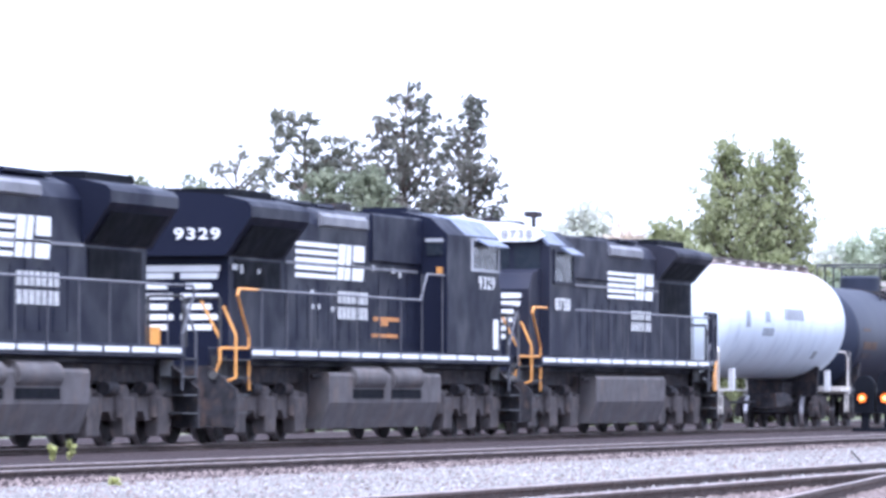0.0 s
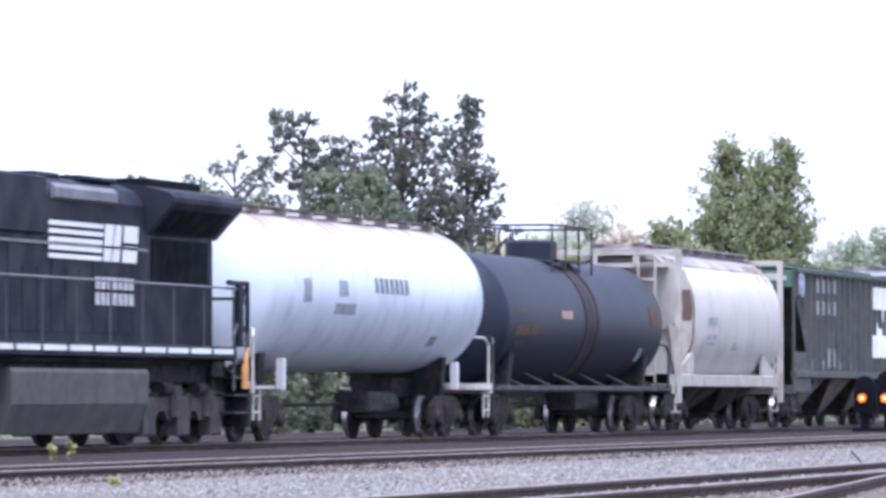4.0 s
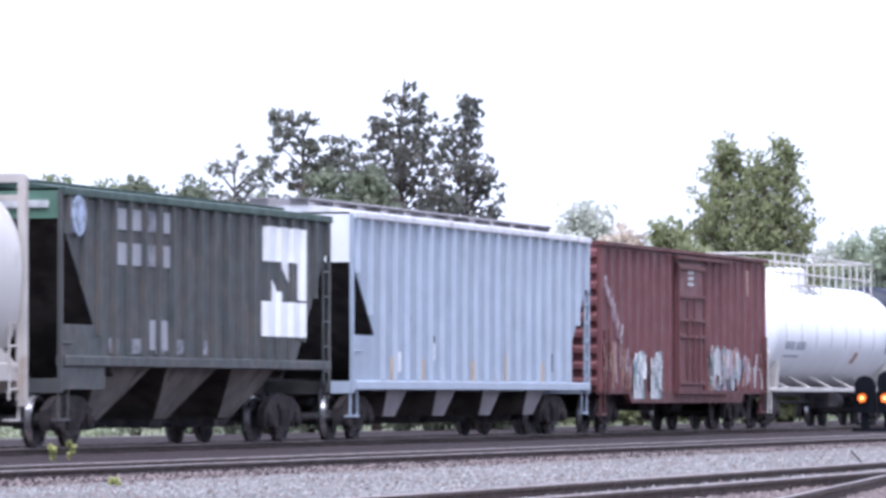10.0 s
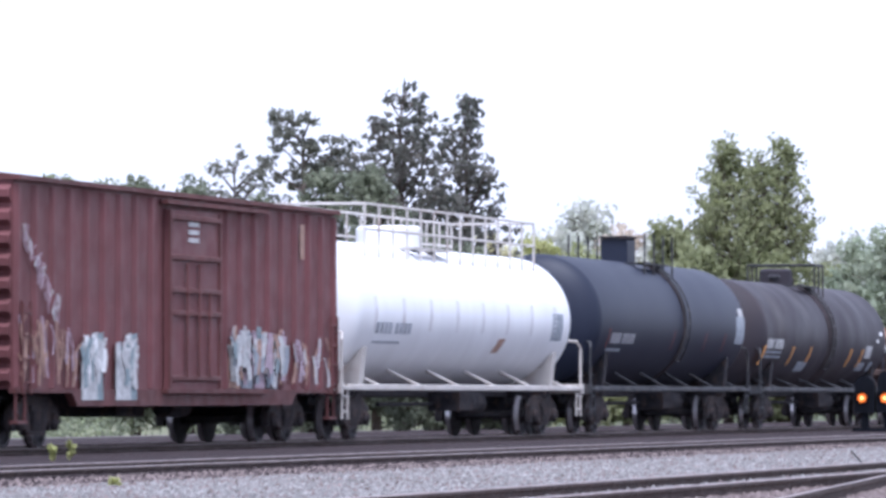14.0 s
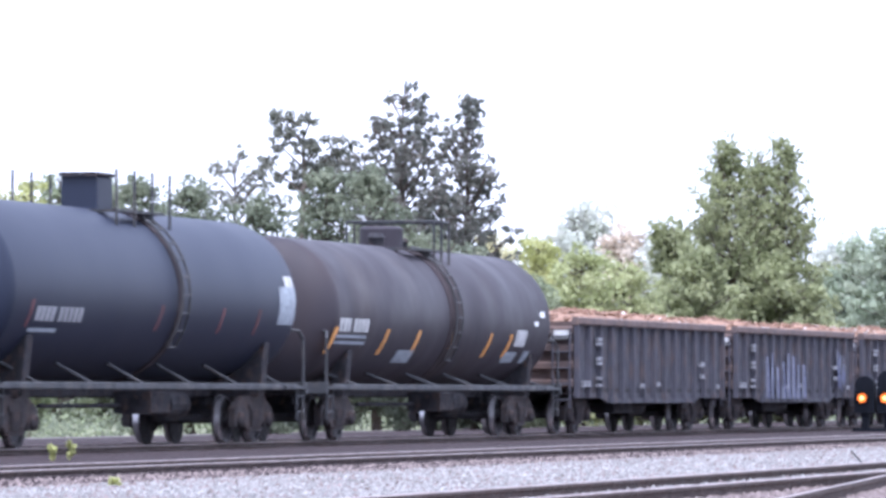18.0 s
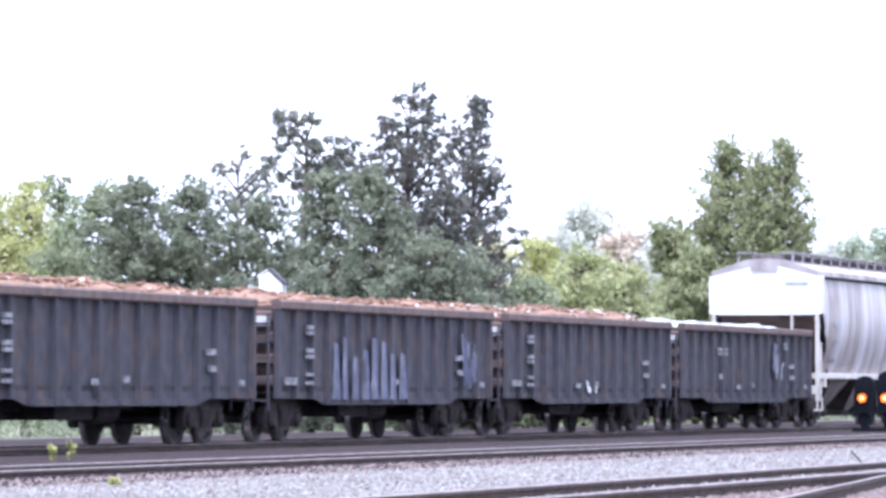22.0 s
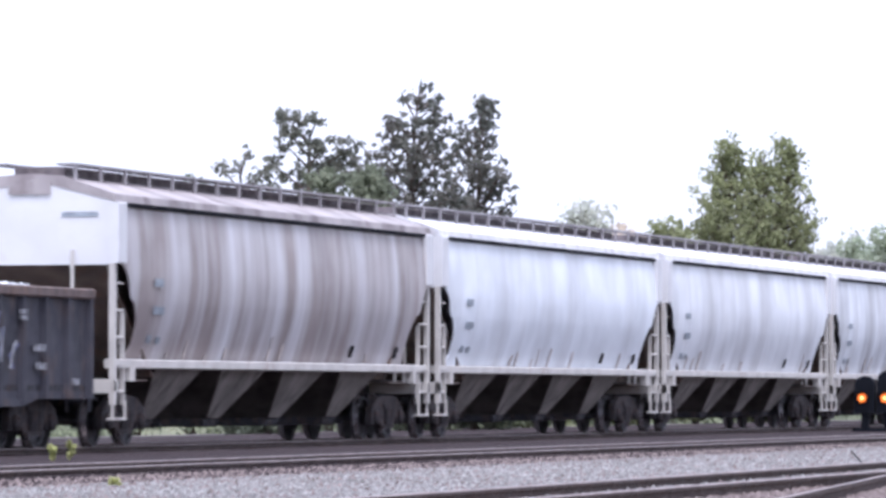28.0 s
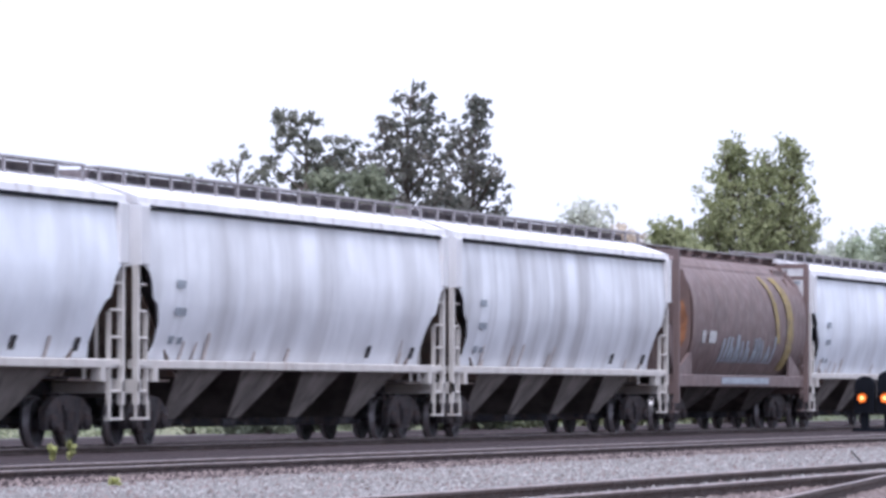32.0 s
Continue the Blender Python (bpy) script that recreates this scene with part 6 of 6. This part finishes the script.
for i in range(14):
    z0, z1 = 1.55 + 0.175 * i, 1.55 + 0.175 * (i + 1)
    a, b = (4.55 + 1.5 * ((z - 1.55) / 2.45) * (1 - ((z - 1.55) / 2.45)) - 0.75 * ((z - 1.55) / 2.45) ** 3 for z in (z0, z1))
    on_side(br, barrel_x, a + 0.35, a + 1.15, z0, z1, YELLOW, b - a, "yellow_stripe")
    if i > 3:
        c, d = (3.35 - 0.55 * ((z - 2.25) / 1.75) ** 2 + 0.55 * (1 - (z - 2.25) / 1.75) for z in (z0, z1))
        on_side(br, barrel_x, c, c + 0.42, z0, z1, YELLOW, d - c, "yellow_stripe")
part("rust_patch", Shape().bar([(0.62, 1.75), (1.12, 1.85), (1.36, 2.3), (1.42, 2.8), (1.30, 3.25), (1.02, 3.1), (0.78, 2.4)], -brh + 1.785, -brh + 1.796, "y"), RUSTY, br, "orange rust patch on the end")
rng = random.Random(5)
for i in range(16):
    y = -2.8 + 0.42 * i
    on_side(br, barrel_x, y, y + 0.22, 1.72, rng.uniform(2.1, 2.45), GRAFF[4], rng.uniform(-0.3, 0.3), "graffiti")
for y, w in ((-5.2, 0.35), (-4.4, 0.8)):
    on_side(br, barrel_x, y, y + w, 2.2, 2.5, DIMWHITE)
decal(br, 1.482, -2.6, 3.2, 1.18, 1.34, GRAFF[4], "graffiti")


# ---- trees and bushes behind the train
def leaves(name, centres, radii, per, size, mat, parent, seed, flat=0.7, kind=""):
    """Small bent leaf sprays strewn round the given clump centres."""
    g = np.random.default_rng(seed)
    c = np.repeat(np.array(centres), per, 0)
    r = np.repeat(np.array(radii), per)[:, None]
    n = len(c)
    d = g.normal(size=(n, 3))
    d /= np.linalg.norm(d, axis=1)[:, None]
    p = c + d * r * (g.random((n, 1)) ** 0.45) * np.array([1, 1, flat])
    a = g.normal(size=(n, 3)) + np.array([0, 0, 0.25])
    a /= np.linalg.norm(a, axis=1)[:, None]
    b = np.cross(a, g.normal(size=(n, 3)))
    b /= np.linalg.norm(b, axis=1)[:, None]
    q = np.cross(a, b)
    s = size * (0.6 + 0.8 * g.random((n, 1)))
    v = np.stack([p - b * s, p + q * s * 0.55, p + b * s + a * s * 0.25, p - q * s * 0.55], 1).reshape(-1, 3)
    i = 4 * np.arange(n)[:, None]
    me = bpy.data.meshes.new(name)
    me.from_pydata(v, [], np.concatenate([i + [0, 1, 3], i + [1, 2, 3]], 0))
    me.materials.append(mat)
    ob = new(name, me)
    ob.parent = parent
    return tagged(ob, kind=kind) if kind else ob


BARK = paint("grey_brown_bark", (0.13, 0.10, 0.085), 0.9, var=0.3, scale=4)
LEAF_DARK = leafy("dark_grey_green_leaves", (0.135, 0.140, 0.120), (0.215, 0.20, 0.175))
LEAF_MID = leafy("olive_green_leaves", (0.265, 0.285, 0.150), (0.38, 0.395, 0.225))
LEAF_BUSH = leafy("soft_green_leaves", (0.190, 0.212, 0.150), (0.275, 0.295, 0.205))
LEAF_PINE = leafy("pine_needles", (0.185, 0.190, 0.155), (0.27, 0.26, 0.22))
LEAF_YELLOW = leafy("yellow_green_leaves", (0.43, 0.445, 0.19), (0.60, 0.585, 0.31))
LEAF_CREAM = leafy("pale_yellow_leaves", (0.62, 0.60, 0.40), (0.76, 0.72, 0.52))
LEAF_FRESH = leafy("fresh_green_leaves", (0.255, 0.295, 0.175), (0.36, 0.385, 0.25))
LEAF_LIME = leafy("lime_green_leaves", (0.36, 0.39, 0.19), (0.50, 0.51, 0.29))
# far trees: distance haze is painted into the next three leaf colours
LEAF_HAZY = leafy("haze_tinted_green_leaves", (0.33, 0.38, 0.275), (0.44, 0.47, 0.36))
LEAF_PALE = leafy("haze_tinted_pale_leaves", (0.53, 0.545, 0.48), (0.66, 0.655, 0.59))
LEAF_RUST = leafy("haze_tinted_rusty_leaves", (0.60, 0.52, 0.43), (0.70, 0.62, 0.53))


def tree(name, label, x, y, height, width, outline, limbs, per, mat, seed, clump=0.5, size=0.11, rise=0.35, bare=0.12, lean=0.0, flat=0.7, inner=0.35, gaps=0.0, category="tree"):
    """outline: (height share, radius share) pairs; limbs fork into clumps of leaf sprays out to that outline."""
    rng = random.Random(seed)
    ob = thing(name, label, category, "trees and bushes behind the tracks", (x, y, -0.6))
    hs, rs = [o[0] for o in outline], [o[1] for o in outline]
    trunk, prev = Shape(), Vector((0, 0, 0))
    r0 = 0.016 * height + 0.04
    spine = []
    for i in range(8):
        k = (i + 1) / 8
        p = Vector((lean * height * k * k + rng.uniform(-0.01, 0.01) * height, rng.uniform(-0.01, 0.01) * height, height * 0.96 * k))
        trunk.rod(prev, p, r0 * (1.02 - 0.95 * (k - 0.125)), 8, r0 * (1.02 - 0.95 * k))
        spine.append(p)
        prev = p
    part("trunk", trunk, BARK, ob, smooth=True)
    wood, centres, radii = Shape(), [], []

    def mid(k):
        f = max(0, min(6.999, k * 8 - 1))
        return spine[int(f)].lerp(spine[int(f) + 1], f % 1)
    for i in range(limbs):
        k = bare + (1 - bare) * ((i + rng.random()) / limbs) ** 0.85
        if rng.random() < gaps:
            continue
        reach = float(np.interp(k, hs, rs)) * width / 2 * rng.uniform(0.72, 1.12)
        a = i * 2.4 + rng.uniform(-0.5, 0.5)
        start = mid(max(0.02, k - rise * reach / height))
        tip = mid(k) + Vector((math.cos(a) * reach, math.sin(a) * reach, rng.uniform(-0.04, 0.04) * height))
        bend = start.lerp(tip, 0.5) + Vector((0, 0, -0.12 * reach + rng.uniform(-0.1, 0.1)))
        wood.rod(start, bend, 0.012 * height * (1.1 - k) * 0.5 + 0.02, 5, 0.03).rod(bend, tip, 0.03, 5, 0.012)
        m = max(2, int(reach / clump * 1.3))
        for j in range(m):
            f = inner + (1 - inner) * (j + rng.random()) / m
            base = start.lerp(bend, f * 2) if f < 0.5 else bend.lerp(tip, f * 2 - 1)
            centres.append(base + Vector((rng.uniform(-1, 1), rng.uniform(-1, 1), rng.uniform(-0.5, 0.7))) * clump * 0.8)
            radii.append(clump * rng.uniform(0.5, 1.15))
    tagged(part("limb_work", wood, BARK, ob), kind="stuff")
    leaves("crown", centres, radii, per, size, mat, ob, seed, flat)
    return ob


def spot(x, depth):
    """Ground place seen x to the side of the view's middle line, in tangents, at that depth."""
    a = radians(YAW)
    return (x * depth * math.cos(a) - depth * math.sin(a), x * depth * math.sin(a) + depth * math.cos(a))


ROUND = [(0.08, 0.6), (0.25, 0.95), (0.5, 1.0), (0.75, 0.8), (0.9, 0.5), (1.0, 0.15)]


def planted(name, label, px, top, depth, wide, outline, limbs, per, mat, seed, **kw):
    """px, top: side and height of the crown's tip as tangents times 10000; wide: crown width likewise."""
    x, y = spot(px / 1e4, depth)
    return tree(name, label, x, y, top / 1e4 * depth + CAM_H + 0.6, wide / 1e4 * depth, outline, limbs, per, mat, seed, **kw)


SPIRE = [(0.1, 0.8), (0.3, 1.0), (0.5, 0.95), (0.62, 0.8), (0.75, 0.6), (0.88, 0.38), (0.95, 0.2), (1.0, 0.06)]
AIRY = [(0.1, 0.8), (0.3, 0.95), (0.5, 1.05), (0.62, 1.0), (0.75, 0.85), (0.88, 0.62), (0.95, 0.4), (1.0, 0.15)]
TALL = planted("tree", "tall airy dark green tree with open branches", -72, 574, 190, 245, AIRY, 170, 7, LEAF_DARK, 11, clump=0.31, size=0.13, flat=0.6, gaps=0.1, inner=0.4, rise=0.9)
TALL_B = planted("tree", "slender airy tree with open upright branches", 34, 552, 192, 215, SPIRE, 150, 7, LEAF_DARK, 12, clump=0.31, size=0.13, flat=0.6, gaps=0.1, inner=0.4, rise=0.9, lean=0.02)


def pine(label, px, depth, tufts, per, seed, stout=1.0):
    """A ragged pine: a bent trunk, and a limb to every flat tuft; tufts: side, height and width, as tangents times 10000."""
    rng = random.Random(seed)
    x, y = spot(px / 1e4, depth)
    ob = thing("tree", label, "tree", "trees and bushes behind the tracks", (x, y, -0.6))
    c, d = math.cos(radians(YAW)), math.sin(radians(YAW))
    k = depth / 1e4
    top = max(t[1] for t in tufts) * k + CAM_H + 0.6
    trunk, prev = Shape(), Vector((0, 0, 0))
    for i in range(6):
        p = Vector((rng.uniform(-0.1, 0.1), rng.uniform(-0.1, 0.1), top * 0.94 * (i + 1) / 6))
        trunk.rod(prev, p, (0.26 - 0.035 * i) * stout, 8, (0.225 - 0.035 * i) * stout)
        prev = p
    part("trunk", trunk, BARK, ob, smooth=True)
    wood, cs, rs = Shape(), [], []
    for side, high, wide in tufts:
        for _ in range(2):
            off, deep = (side - px) * k, rng.uniform(-0.8, 0.8)
            q = Vector((off * c - deep * d, off * d + deep * c, high * k + CAM_H + 0.6))
            wood.rod((0, 0, max(1.0, q.z - 0.5 - 0.4 * abs(off))), q, 0.05, 5, 0.015)
            n = max(2, int(wide / 9))
            for i in range(n):
                f = (i + rng.random()) / n - 0.5
                cs.append(q + Vector((f * wide * k * c, f * wide * k * d + rng.uniform(-0.3, 0.3), rng.uniform(-0.22, 0.3))))
                rs.append(rng.uniform(0.13, 0.28))
    tagged(part("limb_work", wood, BARK, ob), kind="stuff")
    leaves("crown", cs, rs, per, 0.085, LEAF_PINE, ob, seed, 0.75)
    return ob


PINE = pine("ragged pine with flat tufted branches and a crooked top", -250, 200,
            [(-290, 494, 44), (-238, 490, 34), (-275, 480, 50), (-285, 466, 40), (-292, 448, 28), (-250, 440, 42), (-222, 446, 52), (-180, 444, 40),
             (-205, 424, 74), (-175, 402, 40), (-225, 404, 80), (-312, 412, 30), (-260, 385, 80), (-200, 380, 90)], 26, 13)
PINE_B = pine("thin ragged pine with sparse rising twigs", -372, 196,
              [(-402, 402, 40), (-376, 410, 26), (-362, 432, 14), (-334, 396, 38), (-330, 378, 60), (-410, 362, 34), (-365, 356, 40), (-300, 350, 50), (-345, 340, 60), (-385, 345, 50), (-320, 415, 16)], 14, 14, 0.45)
CONE = [(0.1, 0.95), (0.3, 1.0), (0.5, 0.92), (0.68, 0.72), (0.82, 0.5), (0.92, 0.3), (1.0, 0.1)]
BIG = planted("tree", "large green tree with broad spiky crown", 508, 470, 230, 215, CONE, 230, 20, LEAF_MID, 15, clump=0.42, size=0.105, flat=0.9, rise=0.9, gaps=0.06)
BIG_B = planted("tree", "second leader of the dense green tree", 608, 468, 232, 185, CONE, 210, 18, LEAF_MID, 16, clump=0.42, size=0.105, rise=0.9, flat=0.9, gaps=0.06)
BIG_C = planted("tree", "middle leader of the dense green tree", 560, 448, 231, 150, CONE, 150, 18, LEAF_MID, 17, clump=0.42, size=0.105, rise=0.9, flat=0.9, gaps=0.05)
for i, (px, top, dep, wide, mat, lab, lim, per) in enumerate((
        (-205, 418, 186, 110, LEAF_BUSH, "leafy green bush behind the tracks", 90, 46),
        (-118, 418, 182, 100, LEAF_BUSH, "leafy green bush behind the tracks", 90, 46),
        (-330, 360, 178, 150, LEAF_BUSH, "dense green bush with ragged top", 90, 46),
        (-450, 392, 180, 120, LEAF_BUSH, "dense green bush with ragged top", 90, 46),
        (-548, 402, 178, 130, LEAF_BUSH, "dense green bush with ragged top", 90, 46),
        (-612, 384, 182, 120, LEAF_FRESH, "dense green bush with ragged top", 90, 40),
        (-688, 405, 200, 60, LEAF_FRESH, "thin green sapling over the bushes", 60, 26),
        (-745, 380, 196, 130, LEAF_YELLOW, "pale yellow-green bush in the light", 90, 34),
        (-800, 360, 178, 110, LEAF_YELLOW, "pale yellow-green bush in the light", 90, 34),
        (-680, 300, 174, 110, LEAF_FRESH, "low dull green bush", 80, 36),
        (-20, 300, 172, 140, LEAF_BUSH, "low dull green bush", 90, 46),
        (55, 262, 175, 120, LEAF_BUSH, "low dull green bush", 80, 44),
        (92, 292, 198, 70, LEAF_CREAM, "pale yellow bush in the light", 80, 30),
        (150, 215, 190, 110, LEAF_FRESH, "yellow-green bush below the pale one", 80, 34),
        (168, 282, 214, 100, LEAF_YELLOW, "bright yellow-green bush in the light", 90, 34),
        (248, 268, 208, 130, LEAF_LIME, "bright yellow-green bush in the light", 90, 34),
        (325, 244, 210, 110, LEAF_LIME, "green bush with pale upper leaves", 90, 34),
        (235, 345, 420, 40, LEAF_PALE, "distant upright tree, haze painted into its leaves", 60, 26),
        (268, 338, 420, 36, LEAF_PALE, "distant upright tree, haze painted into its leaves", 60, 26),
        (225, 292, 400, 120, LEAF_PALE, "distant pale tree, haze painted into its leaves", 70, 30),
        (320, 302, 410, 120, LEAF_RUST, "distant rusty-leaved tree, haze painted into its leaves", 80, 26),
        (385, 295, 390, 80, LEAF_PALE, "distant pale tree, haze painted into its leaves", 70, 30),
        (412, 316, 240, 52, LEAF_MID, "small green tree beside the large one", 70, 34),
        (450, 262, 225, 130, LEAF_MID, "green bush below the large tree", 80, 38),
        (600, 250, 228, 160, LEAF_MID, "green bush below the large tree", 80, 38),
        (700, 278, 420, 130, LEAF_PALE, "distant green tree, haze painted into its leaves", 70, 30),
        (745, 276, 300, 90, LEAF_HAZY, "green tree in the distance, haze painted into its leaves", 70, 32),
        (800, 300, 290, 110, LEAF_HAZY, "green tree in the distance, haze painted into its leaves", 80, 32),
        (670, 225, 300, 130, LEAF_HAZY, "green tree in the distance, haze painted into its leaves", 80, 32),
        (-368, 214, 162, 26, LEAF_BUSH, "low green bush before the shed", 60, 36),
        (-236, 232, 163, 36, LEAF_BUSH, "low green bush before the shed", 60, 36),
        (-326, 178, 160, 26, LEAF_BUSH, "low green bush before the shed", 60, 40),
        (-304, 120, 158, 60, LEAF_BUSH, "low green bush before the shed", 60, 36))):
    planted("bush" if top < 400 and dep < 215 else "tree", lab, px, top, dep, wide * (1.7 if dep < 195 else 1.45), ROUND, lim, per, mat, 40 + i, clump=0.5 * dep / 190, size=(0.10 if dep < 215 else 0.12) * dep / 190, bare=0.03, category="bush" if top < 400 and dep < 215 else "tree")


# low weeds along the far gravel strip, and small ones by the idle track
def weeds(name, label, x0, x1, y0, y1, count, ht, mat, seed, per=60):
    rng = random.Random(seed)
    cs, rs = [], []
    for _ in range(count):
        r = ht * rng.uniform(0.4, 1.0)
        cs.append((rng.uniform(x0, x1), rng.uniform(y0, y1), -0.5 + r * 0.6))
        rs.append(r)
    ob = leaves(name, cs, rs, per, 0.07, mat, None, seed, 0.8)
    return tagged(ob, label, "weeds", kind="stuff")


weeds("weeds", "pale green weeds along the far gravel", -56, -50.3, 95, 360, 520, 1.0, LEAF_BUSH, 71, 40)
weeds("weeds", "yellow-green weeds behind the tracks", -60, -51, 95, 360, 300, 1.2, LEAF_FRESH, 72, 40)
for i, (x, y, ht, n) in enumerate(((-27.02, 78.1, 0.16, 30), (-26.70, 78.0, 0.22, 34), (-18.11, 54.3, 0.06, 22))):
    w = thing("weed", "small yellow-green weed in the ballast", "weed", at=(x, y, -0.09))
    leaves("leaves", [(0, 0, ht * 0.5), (0.02, 0, ht * 0.9), (-0.03, 0, ht * 1.2)], [0.06, 0.05, 0.035], n, 0.042, LEAF_YELLOW, w, 80 + i, 1.5)


# a small white shed that shows through the bushes
sx, sy = spot(-0.0304, 168)
shed = thing("shed", "small white shed with dark sloping roof among the bushes", "shed", at=(sx, sy, -0.78))
part("wall", Shape().bar([(-0.36, 0), (0.36, 0), (0.36, 5.05), (0.0, 5.42), (-0.36, 5.25)], -0.22, 0.22, "y"), WHITE, shed)
part("roof", Shape().bar([(-0.08, 5.43), (0.42, 4.98), (0.44, 5.02), (-0.05, 5.48)], -0.25, 0.25, "y"), BLACK_DULL, shed)
part("roof", Shape().bar([(-0.42, 5.20), (-0.08, 5.43), (-0.05, 5.48), (-0.43, 5.25)], -0.25, 0.25, "y"), WHITE, shed)
lean = part("lean_to", Shape().box(-1.15, -0.62, -0.2, 0.2, 0, 5.0), WHITE, shed, "white lean-to beside the shed")
part("roof", Shape().bar([(-1.22, 4.98), (-0.60, 5.00), (-0.60, 5.06), (-1.22, 5.04)], -0.24, 0.24, "y"), BLACK_DULL, lean)


# ---- what moves
def sway(ob, reach, rows):
    """A tree leans in the wind: sideways shift of its top, in tangents, over its height."""
    base, axis = ob.location.copy(), Vector((-math.sin(radians(YAW)), math.cos(radians(YAW)), 0))
    walk(ob, [(t, Matrix.Translation(base) @ Matrix.Rotation(d / reach, 4, axis)) for t, d in rows])


def motions():
    for ob, u in CARS:
        walk(ob, [(t, pose(TRACK_X, u + START_Y - run(t), 0)) for t in np.linspace(0, 32, 17)])
    times = [2 * i / FPS for i in range(481)]
    for w, y, r in WHEELS:
        walk(w, [(t, pose(0, y, r, math.degrees(run(t) / r) % 360)) for t in times])
    gust = [(0, 7), (2, 4), (3.5, 1), (6, 2), (9, 0), (14, 0), (17, 1), (19, 3), (20, 4), (21, 9), (22, 15), (23, 17), (24, 21), (26, 22), (27.5, 26), (28, 26), (29, 18), (30, 14), (32, 14)]
    for ob, reach, k in ((TALL, 560, 1.0), (TALL_B, 530, 1.0), (PINE, 495, 0.4), (PINE_B, 430, 0.4)):
        sway(ob, reach, [(t, d * k) for t, d in gust])
    for ob in (BIG, BIG_B, BIG_C):
        sway(ob, 455, [(0, 2), (5, 2), (9, 0), (17, 0), (21, 2), (23, 0), (25.5, 0), (27.5, 3), (29, 6), (31, 11), (32, 11)])


motions()
